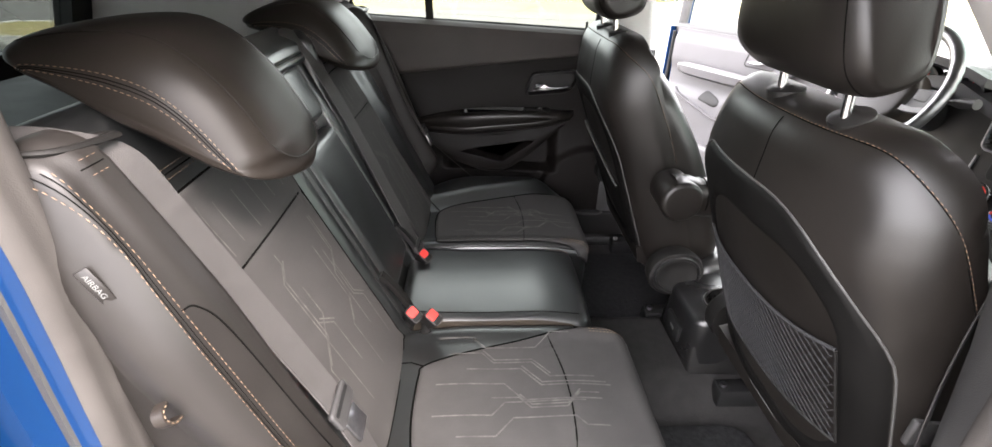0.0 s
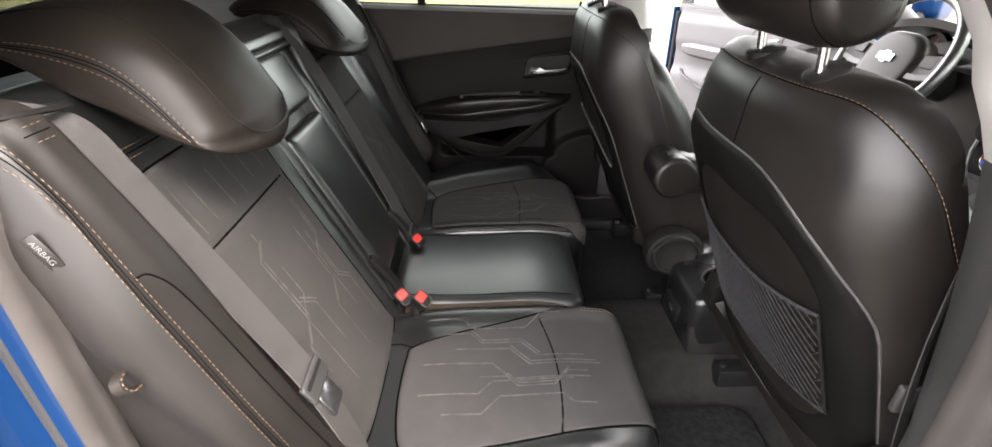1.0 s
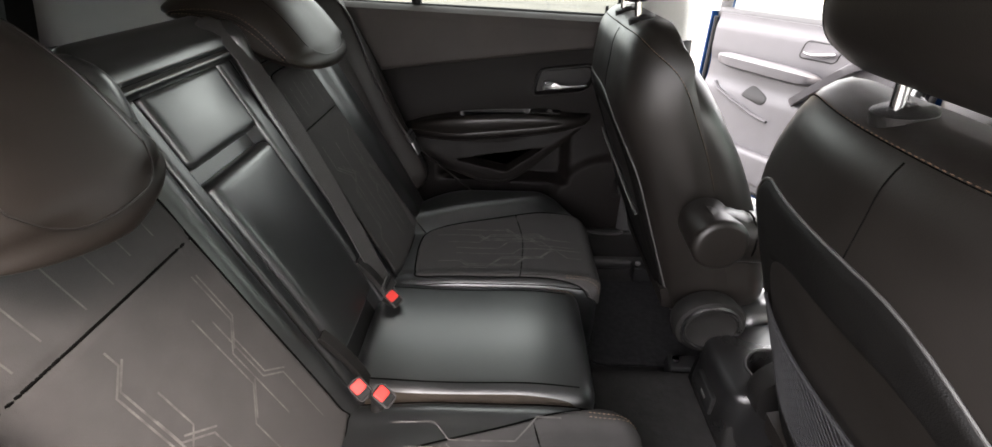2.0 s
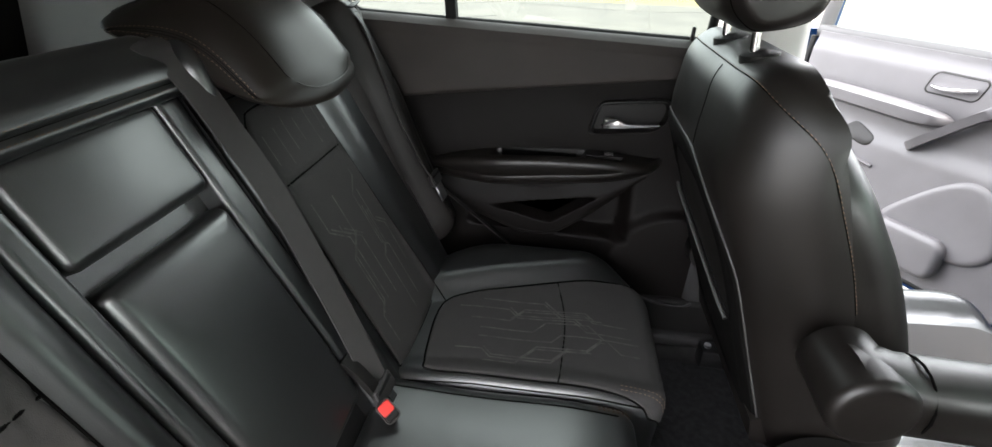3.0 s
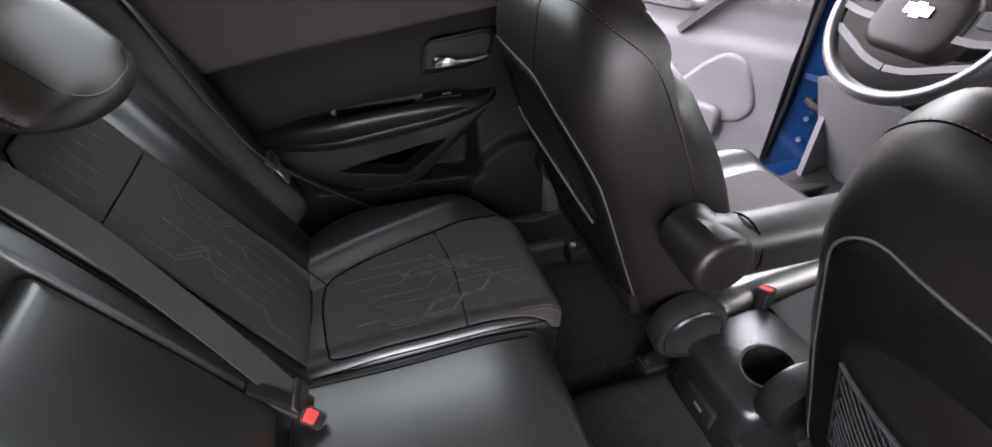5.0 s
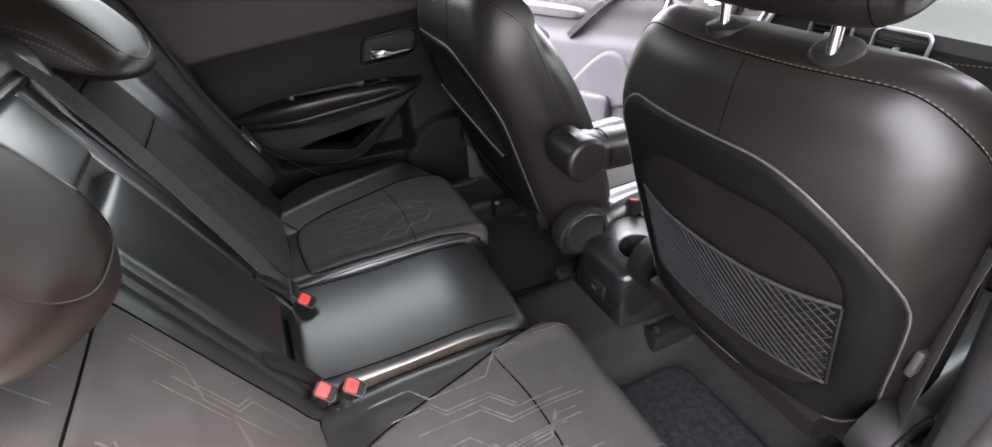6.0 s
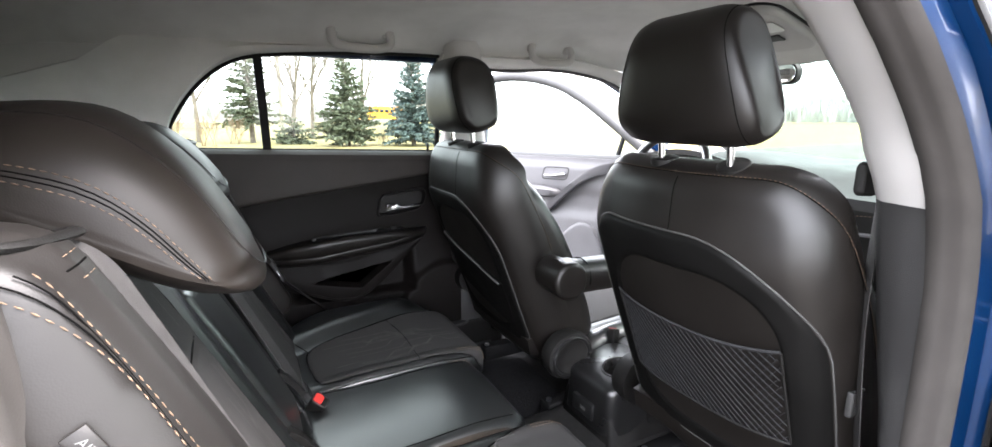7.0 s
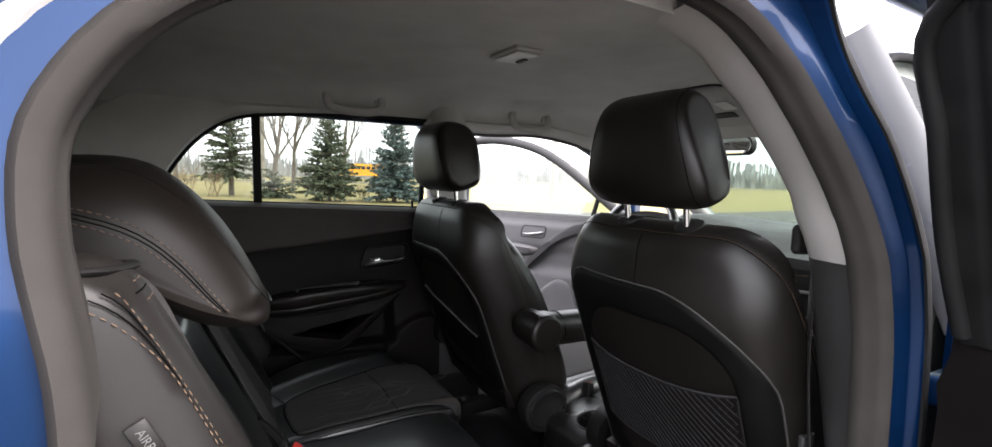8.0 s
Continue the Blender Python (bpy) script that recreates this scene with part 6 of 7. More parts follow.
for ky, kz, r in ((-0.078, 0.851, 0.026), (0.050, 0.818, 0.017), (0.114, 0.851, 0.026)):
    k = part("climate_knob", loft([[(1.262 - o, ky + rr * math.cos(a), kz + rr * math.sin(a)) for a in span(0, math.tau, 24)[:-1]] for rr, o in ((r, 0.0), (r, 0.022), (r * 0.9, 0.028), (r * 0.5, 0.029))]), PLASTIC, dash)
    part("knob_ring", tube([(1.238, ky + r * math.cos(a), kz + r * math.sin(a)) for a in span(0, math.tau, 24)[:-1]], 0.003, 6, True), CHROME, k, "chrome knob ring")
    part("red_mark", loft([[(1.2328, ky + rr * math.cos(a), kz + rr * math.sin(a)) for a in span(0, 3.1, 10)] for rr in (r * 0.45, r * 0.8)], False, None, False), RED, k)
    part("blue_mark", loft([[(1.2328, ky + rr * math.cos(a), kz + rr * math.sin(a)) for a in span(3.2, 6.2, 10)] for rr in (r * 0.45, r * 0.8)], False, None, False), BLUE_INK, k)
part("stack_trim", tube([(1.232, 0.160, 0.935), (1.236, 0.172, 0.86), (1.25, 0.165, 0.76)], 0.004, 6), SILVER, dash, "thin silver trim line")
part("instrument_hood", sheet(lambda u, v: Vector((1.17 + 0.14 * v, 0.35 + u, 1.11 + 0.04 * math.cos(u * 7) - 0.03 * v)), span(-0.18, 0.18, 14), span(0, 1, 5), (0, 0, -0.02)), PLASTIC, dash)
for gy in (0.28, 0.42):
    gd = part("gauge", loft([[(1.262 - o, gy + rr * math.cos(a), 1.055 + rr * math.sin(a)) for a in span(0, math.tau, 24)[:-1]] for rr, o in ((0.055, 0.0), (0.055, 0.02), (0.048, 0.02), (0.046, 0.006), (0.01, 0.006))]), PLASTIC, dash)
    part("needle", box(1.252, 1.254, gy - 0.001, gy + 0.001, 1.055, 1.092), RED, gd)
part("firewall", sheet(lambda u, v: Vector((1.72, u, 0.36 + 0.6 * v)), span(-0.68, 0.68, 4), span(0, 1, 4), (0.03, 0, 0)), PLASTIC, dash)

# steering wheel
sw = empty("steering_wheel", "black leather steering wheel with grey spokes", "steering wheel", at=(0.98, 0.35, 1.02))
WM = Matrix.Translation((1.080, 0.350, 1.055)) @ Matrix.Rotation(radians(-66), 4, "Y")
def wheel(x, y, z):
    return WM @ Vector((x, y, z))
part("rim", tube([wheel(0.170 * math.cos(a), 0.172 * math.sin(a), 0) for a in span(0, math.tau, 48)[:-1]], 0.0155, 12, True), LEATHER, sw)
part("hub", slab(0.155, 0.190, (0.07, 0.05, 0.05, 0.07), 0.045, 0.02, lambda s, t, n: wheel(s - 0.005, t, n - 0.045), lambda s, t, d: 0.012 * math.cos(t * 12), step=0.01, side=8), LEATHER2, sw)
part("badge", prism([wheel(s, t, 0.0135) for s, t in ((-0.009, -0.026), (-0.009, -0.008), (-0.014, -0.008), (-0.014, 0.010), (-0.009, 0.010), (-0.009, 0.026), (0.009, 0.026), (0.009, 0.008), (0.014, 0.008), (0.014, -0.010), (0.009, -0.010), (0.009, -0.026))], WM.to_3x3() @ Vector((0, 0, 0.003))), CHROME, sw, "plain chrome badge")
for sgn in (-1, 1):
    part("spoke", strap([wheel(0.0, sgn * 0.085, -0.012), wheel(0.005, sgn * 0.13, -0.008), wheel(0.01, sgn * 0.172, 0.0)], 0.052, 0.014, WM.to_3x3() @ Vector((1, 0, 0))), PLASTIC, sw)
    part("spoke_trim", strap([wheel(-0.030, sgn * 0.07, -0.004), wheel(-0.028, sgn * 0.12, -0.003), wheel(-0.020, sgn * 0.165, 0.002)], 0.014, 0.012, WM.to_3x3() @ Vector((1, 0, 0))), DOOR_GREY, sw)
    part("switch_pad", slab(0.030, 0.042, (0.006,) * 4, 0.008, 0.003, lambda s, t, n: wheel(0.012 + s, sgn * 0.122 + t, n - 0.006), step=0.006, side=4), PLASTIC_GREY, sw)
    part("lower_spoke", strap(smooth_line([wheel(-0.112, sgn * 0.002, -0.012), wheel(-0.104, sgn * 0.050, -0.010), wheel(-0.082, sgn * 0.105, -0.006), wheel(-0.062, sgn * 0.156, 0.0)], 5), 0.014, 0.012, WM.to_3x3() @ Vector((1, 0, 0))), DOOR_GREY, sw)
part("column", tube([wheel(0, 0, -0.03), wheel(0.02, 0, -0.25)], 0.055, 14), PLASTIC, sw)
for sgn in (-1, 1):
    part("stalk", tube(smooth_line([wheel(0.02, sgn * 0.05, -0.07), wheel(0.03, sgn * 0.13, -0.07), wheel(0.04, sgn * 0.20, -0.065)], 6), lambda t: 0.007 + 0.006 * step(0.5, 0.7, t), 8), PLASTIC, sw)

# ---- driver door, wide open ----
dd = empty("driver_door", "open driver door with grey trim and a blue painted edge", "car door", kind="structure", at=(1.5, 0.76, 0.4))
HA = radians(61)
HP, HD, HN = Vector((1.50, 0.755, 0)), Vector((-math.cos(HA), math.sin(HA), 0)), Vector((-math.sin(HA), -math.cos(HA), 0))
def dw(l, z, n):
    return HP + HD * l + HN * n + Vector((0, 0, z))
def dpanel(l, z):
    n = 0.030 + 0.012 * step(0.86, 0.92, z) - 0.012 * step(1.0, 1.04, z)
    n += 0.018 * step(0.80, 0.74, z)
    return n
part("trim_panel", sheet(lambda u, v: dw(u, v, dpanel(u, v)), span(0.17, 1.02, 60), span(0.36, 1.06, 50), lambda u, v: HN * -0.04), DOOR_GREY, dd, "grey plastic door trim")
part("inner_shell", sheet(lambda u, v: dw(u, v, 0.004 + 0.006 * math.sin(v * 20)), span(0.02, 0.20, 6), span(0.33, 1.05, 14), HN * -0.01), PAINT, dd, "blue painted inner door shell")
secs = []
for i in range(25):
    t = i / 24
    l = 0.50 + 0.475 * t
    e = math.sqrt(max(0.03, 1 - abs(2 * t - 1) ** 6))
    zc = 0.876 + 0.010 * t
    o = 0.062 * e
    secs.append([dw(l, zc + 0.026 * e, 0.03), dw(l, zc + 0.026 * e, 0.03 + o * 0.8), dw(l, zc + 0.015 * e, 0.03 + o), dw(l, zc - 0.02 * e, 0.03 + o * 0.9), dw(l, zc - 0.035 * e, 0.03 + o * 0.4), dw(l, zc - 0.035 * e, 0.03)])
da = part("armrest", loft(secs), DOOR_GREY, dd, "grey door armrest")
part("armrest_seam", tube([s_[3].lerp(s_[4], 0.2) for s_ in secs[1:-1]], 0.0013, 5), SEAM, da)
on_trim = lambda l, z, n: dw(l, z, dpanel(l, z) + n)
hollow_, _ = inlay([(0.812, 0.750), (0.795, 0.785), (0.770, 0.798), (0.725, 0.783), (0.690, 0.764), (0.692, 0.740), (0.715, 0.728), (0.765, 0.738)], on_trim, 0.002, 0.008, None, 10, 4)
part("pull_pocket", hollow_, PLASTIC, dd, "dark pull pocket under the armrest")
part("pocket_lip", tube(smooth_line([on_trim(l, z, 0.004) for l, z in ((0.960, 0.775), (0.930, 0.752), (0.852, 0.722), (0.780, 0.700), (0.730, 0.683), (0.660, 0.672))], 6), lambda t: 0.012 - 0.003 * t, 8, flat=0.7), DOOR_GREY, dd)
bin_, _ = inlay([(0.808, 0.685), (0.806, 0.660), (0.786, 0.640), (0.745, 0.612), (0.700, 0.600), (0.640, 0.605), (0.640, 0.655), (0.713, 0.668)], on_trim, -0.004, 0.012, None, 8, 4)
part("bottle_hollow", bin_, PLASTIC_GREY, dd)
hc = part("handle_cup", slab(0.15, 0.07, (0.02,) * 4, 0.014, 0.005, lambda s, t, n: dw(0.535 + s - 0.25 * t, 0.975 + t, 0.030 + n), lambda s, t, d: -0.018 * step(0.008, 0.013, d), step=0.006), PLASTIC, dd)
part("door_handle", tube(smooth_line([dw(0.590, 0.963, 0.040), dw(0.555, 0.963, 0.054), dw(0.505, 0.970, 0.054), dw(0.475, 0.975, 0.048)], 6), 0.011, 10, flat=0.6), CHROME, hc, "chrome door handle")
pb_ = smooth_line([(0.560, 0, 0.785), (0.53, 0, 0.812), (0.47, 0, 0.868), (0.385, 0, 0.945), (0.30, 0, 0.995), (0.20, 0, 1.020)], 8)
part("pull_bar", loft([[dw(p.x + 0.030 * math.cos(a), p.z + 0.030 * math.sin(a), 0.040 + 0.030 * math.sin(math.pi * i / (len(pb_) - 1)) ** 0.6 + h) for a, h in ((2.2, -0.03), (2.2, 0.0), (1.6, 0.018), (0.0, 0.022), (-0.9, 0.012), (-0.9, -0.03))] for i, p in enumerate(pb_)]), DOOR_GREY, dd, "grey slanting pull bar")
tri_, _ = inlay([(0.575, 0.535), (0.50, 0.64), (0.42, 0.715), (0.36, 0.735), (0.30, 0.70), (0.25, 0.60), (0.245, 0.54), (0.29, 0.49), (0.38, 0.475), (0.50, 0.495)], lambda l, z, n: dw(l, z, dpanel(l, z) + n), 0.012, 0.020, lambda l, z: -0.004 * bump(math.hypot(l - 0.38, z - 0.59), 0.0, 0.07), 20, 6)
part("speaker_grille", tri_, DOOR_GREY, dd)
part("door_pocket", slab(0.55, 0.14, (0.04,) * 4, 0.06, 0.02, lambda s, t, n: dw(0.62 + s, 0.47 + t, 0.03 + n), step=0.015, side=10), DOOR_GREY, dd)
for bz in (0.48, 0.56, 0.84, 0.92):
    part("hinge_bolt", tube([dw(0.075, bz, 0.010), dw(0.075, bz, 0.022)], 0.009, 6), STEEL, dd)
DF = smooth_line([(0.02, 0, 1.05), (0.20, 0, 1.185), (0.40, 0, 1.332), (0.58, 0, 1.427), (0.78, 0, 1.475), (0.96, 0, 1.478), (1.03, 0, 1.445), (1.05, 0, 1.31), (1.045, 0, 1.05)], 6)
part("window_frame", tube([dw(p.x, p.z, -0.02 - 0.10 * max(0, p.z - 1.05)) for p in DF], 0.025, 10), PLASTIC_GREY, dd, "grey window frame")
part("outer_frame", tube([dw(p.x, p.z - 0.004, -0.05 - 0.10 * max(0, p.z - 1.05)) for p in DF], 0.016, 8), PAINT, dd)
part("quarter_bar", tube([dw(0.235, 1.05, -0.03), dw(0.205, 1.165, -0.035)], 0.012, 8), RUBBER_DARK, dd)
part("sill_ledge", tube([dw(l, 1.055, 0.0) for l in span(0.03, 1.04, 12)], 0.025, 8), PLASTIC_GREY, dd)
bm = bmesh.new()
bmesh.ops.triangulate(bm, faces=[bm.faces.new([bm.verts.new(dw(p.x, p.z, -0.035 - 0.10 * max(0, p.z - 1.05))) for p in DF])])
g = part("pane", bm, GLASS, dd)
g.visible_shadow = False
part("door_skin", sheet(lambda u, v: dw(u, v, -0.11 - 0.03 * math.sin((v - 0.3) * 3.6)), span(0.0, 1.08, 10), span(0.30, 1.05, 8), HN * 0.01), PAINT, dd)
part("shut_face", sheet(lambda u, v: dw(1.06 + 0.015 * u, v, -0.10 + 0.12 * u), span(0, 1, 4), span(0.30, 1.06, 8), HD * 0.008), PAINT, dd, "blue painted door edge")
part("hinge_face", sheet(lambda u, v: dw(0.02, v, -0.10 + 0.12 * u), span(0, 1, 4), span(0.32, 1.06, 8), HD * -0.008), PAINT, dd)
part("bottom_face", sheet(lambda u, v: dw(v, 0.335, -0.10 + 0.13 * u), span(0, 1, 4), span(0.02, 1.06, 8), (0, 0, -0.008)), PAINT, dd)
part("inner_seal", tube([dw(l, z, 0.024) for l, z in ((0.150, 1.02), (0.150, 0.60), (0.165, 0.37), (0.22, 0.345), (0.60, 0.345), (1.0, 0.345), (1.04, 0.40), (1.045, 0.7), (1.045, 1.04))], 0.010, 8), RUBBER_DARK, dd)
for z in (0.52, 0.88):
    hg = part("hinge", box(1.47, 1.53, 0.70, 0.78, z - 0.03, z + 0.03, 0.006), PAINT, dd, "blue painted door hinge")
    part("hinge_pin", tube([(1.485, 0.785, z - 0.045), (1.485, 0.785, z + 0.045)], 0.008, 8), STEEL, hg)
part("check_strap", strap([(1.46, 0.70, 0.70), (1.44, 0.82, 0.70), (1.42, 0.90, 0.70)], 0.02, 0.006, (0, 0, 1)), PAINT, dd)
part("harness", tube(smooth_line([(1.50, 0.70, 0.60), (1.47, 0.76, 0.60), (1.45, 0.80, 0.61), (1.45, 0.84, 0.62)], 5), lambda t: 0.014 + 0.002 * math.sin(t * 60), 8), RUBBER_DARK, dd)
mir = part("mirror_shell", slab(0.16, 0.13, (0.05,) * 4, 0.08, 0.035, lambda s, t, n: dw(0.10, 1.13 + t, -0.20) + HN * (-s) + HD * (-n + 0.02), step=0.01, side=5), PAINT, dd, "blue painted wing mirror")
part("mirror_glass", slab(0.145, 0.115, (0.045,) * 4, 0.002, 0.001, lambda s, t, n: dw(0.10, 1.13 + t, -0.20) + HN * (-s) + HD * (0.022 + n), step=0.01, side=5), MIRROR, mir)
part("mirror_foot", tube([dw(0.08, 1.06, -0.05), dw(0.09, 1.09, -0.13)], 0.022, 8), RUBBER_DARK, mir)
# driver's side sill and A post, painted blue
part("driver_sill", box(0.62, 1.50, 0.66, 0.80, 0.30, 0.415, 0.02), PAINT, shell, "blue painted sill")
part("sill_trim", box(0.62, 1.45, 0.60, 0.69, 0.40, 0.428, 0.008), PLASTIC_GREY, shell)
part("driver_hinge_post", sheet(lambda u, v: Vector((1.50 + 0.05 * (1 - u), 0.66 + 0.15 * u, v)), span(0, 1, 4), span(0.30, 1.08, 8), (0.02, 0, 0)), PAINT, shell)
part("kick_panel", sheet(lambda u, v: Vector((u, 0.655, v)), span(1.33, 1.72, 4), span(0.38, 0.85, 4), (0, 0.02, 0)), DOOR_GREY, shell)
pd = empty("pedal_set", "black rubber brake and accelerator pedals", "pedals", at=(1.5, 0.33, 0.5))
for py, w in ((0.36, 0.035), (0.26, 0.025)):
    pe = part("pedal", box(1.50, 1.515, py - w, py + w, 0.50, 0.57, 0.005), RUBBER_DARK, pd)
    part("pedal_arm", tube([(1.51, py, 0.55), (1.60, py, 0.75)], 0.008, 6), STEEL, pe)
# far cantrail over the driver opening
rows = []
for x in span(0.33, 1.30, 16):
    zt = roof_wide(x, 0.57)[2]
    q = Vector((x, 0.565 - 0.03 * max(0, x - 0.6), zt - 0.002))
    a = Vector((x, 0.625 - 0.03 * max(0, x - 0.6), zt - 0.03 - 0.05 * step(1.0, 1.3, x)))
    rows.append([q, q + Vector((0, 0.02, -0.015)), a, a + Vector((0, 0.03, 0.012)), q + Vector((0, 0.05, 0.03))])
tagged(part("cantrail_front", loft(rows), HEADLINER, None), "light grey trim over the driver door opening", "trim", kind="structure")
part("far_roof_rail", tube([r[3] + Vector((0, 0.02, 0.012)) for r in rows], 0.022, 8), PAINT, shell)
tagged(part("driver_opening_seal", tube([r[2] + Vector((0, 0.008, -0.002)) for r in rows], 0.009, 8), DOOR_GREY, None), "grey rubber door seal", "door seal", kind="structure")
part("far_rear_rail", tube([(x, 0.63 - 0.0 * x, roof_wide(max(-1.1, x), 0.57)[2] + 0.0) for x in span(-0.40, 0.34, 14)], 0.024, 8), PAINT, shell)

# ---- near front door, closed ----
fd = empty("passenger_door", "closed blue front passenger door with dark glass", "car door", kind="structure", at=(1.1, -0.8, 0.3))
def fy(z):
    return -0.775 + 0.30 * max(0, z - 1.05)
part("door_skin", sheet(lambda u, v: (u, fy(v) - 0.02 * math.sin((v - 0.3) * 4), v), span(0.545, 1.55, 10), span(0.30, 1.08, 10), (0, 0.02, 0)), PAINT, fd)
part("trim_panel", sheet(lambda u, v: (u, -0.655 + 0.02 * math.sin(v * 8), v), span(0.70, 1.50, 14), span(0.38, 1.09, 12), (0, -0.03, 0)), PLASTIC_GREY, fd)
part("belt_ledge", box(0.70, 1.52, -0.80, -0.65, 1.060, 1.085, 0.008), PLASTIC_GREY, fd)
WINF = [(0.625, 1.085), (0.595, 1.20), (0.515, 1.36), (0.475, 1.43), (0.60, 1.455), (0.85, 1.45), (1.05, 1.40), (1.25, 1.30), (1.42, 1.18), (1.50, 1.09)]
wl_ = smooth_line([(x, 0, z) for x, z in WINF], 5, True)
part("applique", tube([Vector((p.x, fy(p.z) + 0.012, p.z)) for p in smooth_line([(0.565, 0, 1.075), (0.532, 0, 1.20), (0.448, 0, 1.36), (0.385, 0, 1.455)], 6)], 0.034, 8, flat=0.5), SKY_APPLIQUE, fd, "glossy pillar cover with the sky's reflection painted in as grey")
part("window_frame", tube([Vector((p.x, fy(p.z) + 0.006, p.z)) for p in wl_], 0.007, 8, True), RUBBER_DARK, fd)
part("bright_strip", tube([Vector((p.x, fy(p.z) - 0.008, p.z)) for p in smooth_line([(0.60, 0, 1.45), (0.72, 0, 1.472), (0.9, 0, 1.465), (1.1, 0, 1.41)], 6)], 0.006, 6), SILVER, fd)
bm = bmesh.new()
bmesh.ops.triangulate(bm, faces=[bm.faces.new([bm.verts.new((p.x, fy(p.z) + 0.004, p.z)) for p in wl_])])
g = part("pane", bm, GLASS, fd)
g.visible_shadow = False
part("near_roof_rail", tube([(x, -0.690 + 0.04 * max(0, x - 0.5), 1.520 - 0.10 * max(0, (x - 0.6)) ** 1.5) for x in span(-0.45, 1.30, 20)], 0.030, 10), PAINT, shell)

# ---- near rear door, swung open ----
rd = empty("rear_door", "open rear door with black window frame and dark trim", "car door", kind="structure", at=(0.70, -0.80, 0.4))
RA = radians(70)
RP, RD, RN = Vector((0.535, -0.752, 0)), Vector((-math.cos(RA), -math.sin(RA), 0)), Vector((-math.sin(RA), math.cos(RA), 0))
def rw(l, z, n):
    return RP + RD * l + RN * n + Vector((0, 0, z))
part("trim_panel", sheet(lambda u, v: rw(u, v, 0.06 + 0.02 * step(1.07, 1.04, v) - 0.01 * bump(v, 0.98, 0.04) + 0.02 * step(0.8, 0.6, v)), span(0.03, 0.92, 20), span(0.38, 1.10, 20), RN * -0.05), DOOR_TRIM, rd)
part("armrest", slab(0.50, 0.07, (0.03,) * 4, 0.06, 0.02, lambda s, t, n: rw(0.42 + s, 0.86 + t, 0.03 + n), step=0.01, side=10), LEATHER2, rd)
part("inner_face", sheet(lambda u, v: rw(v * 0.03, u, 0.02 - 0.12 * v), span(0.36, 1.10, 6), span(0, 1, 4), RD * -0.008), PAINT, rd)
part("door_skin", sheet(lambda u, v: rw(u, v, -0.11 - 0.02 * math.sin((v - 0.3) * 4)), span(0.0, 0.95, 10), span(0.30, 1.09, 8), RN * 0.01), PAINT, rd)
RF = smooth_line([(0.046, 0, 1.09), (0.050, 0, 1.20), (0.066, 0, 1.32), (0.085, 0, 1.43), (0.24, 0, 1.475), (0.45, 0, 1.48), (0.68, 0, 1.45), (0.84, 0, 1.36), (0.93, 0, 1.24), (0.95, 0, 1.12), (0.90, 0, 1.09)], 5)
part("window_frame", tube([rw(p.x, p.z, 0.040 + 0.40 * max(0, p.z - 1.09)) for p in RF], 0.024, 10), RUBBER_DARK, rd, "black window frame")
part("frame_seal", tube([rw(p.x, p.z + 0.004, 0.070 + 0.40 * max(0, p.z - 1.09)) for p in RF], 0.010, 8), RUBBER_DARK, rd)
part("frame_cover", sheet(lambda u, v: rw(0.038 + 0.115 * max(0, v - 1.09) + 0.14 * u, v, 0.067 + 0.40 * (v - 1.09) - 0.004 * bump(u, 0.28, 0.04) - 0.003 * bump(u, 0.62, 0.03)), span(0, 1, 30), span(1.085, 1.50, 12), RN * -0.02), RUBBER_DARK, rd, "flat black door frame cover")
bm = bmesh.new()
bmesh.ops.triangulate(bm, faces=[bm.faces.new([bm.verts.new(rw(p.x, p.z, 0.035 + 0.40 * max(0, p.z - 1.09))) for p in RF])])
g = part("pane", bm, GLASS, rd)
g.visible_shadow = False
for z in (0.62, 1.00):
    hg = part("hinge", box(0.500, 0.570, -0.772, -0.722, z - 0.020, z + 0.020, 0.008), PAINT, rd, "blue painted door hinge")
    part("hinge_pin", tube([(0.520, -0.772, z - 0.032), (0.520, -0.772, z + 0.032)], 0.009, 10), PAINT, hg)
    part("hinge_bolt", tube([(0.545, -0.768, z), (0.545, -0.780, z)], 0.008, 6), STEEL, hg)

# front passenger belt at the near pillar
pb = empty("seat_belt", "grey front seat belt hanging at the pillar", "seat belt", "front seat belts", at=(0.5, -0.60, 0.5))
part("webbing", strap(smooth_line([(0.49, -0.590, 1.40), (0.475, -0.592, 1.17), (0.478, -0.592, 1.0), (0.49, -0.60, 0.85), (0.52, -0.605, 0.68), (0.54, -0.61, 0.48)], 6), 0.047, 0.0016, Vector((0.8, 0.55, 0))), BELT, pb, "grey woven webbing")
part("belt_clip", slab(0.040, 0.045, (0.010,) * 4, 0.016, 0.005, lambda s, t, n: Vector((0.450 + s * 0.6, -0.590 - s * 0.4 + n * 0.6, 1.185 + t)), step=0.006, side=4), PLASTIC, pb, "black plastic belt guide")
part("latch_plate", box(0.478, 0.512, -0.598, -0.588, 0.835, 0.875, 0.003), PLASTIC_GREY, pb)

# front body: bonnet and wings close the outside
part("bonnet", sheet(lambda u, v: Vector((1.98 + 0.75 * v, u, 1.00 - 0.12 * v - 0.10 * v * v - 0.05 * (u / 0.8) ** 2)), span(-0.80, 0.80, 10), span(0, 1, 8), (0, 0, -0.01)), PAINT, shell)
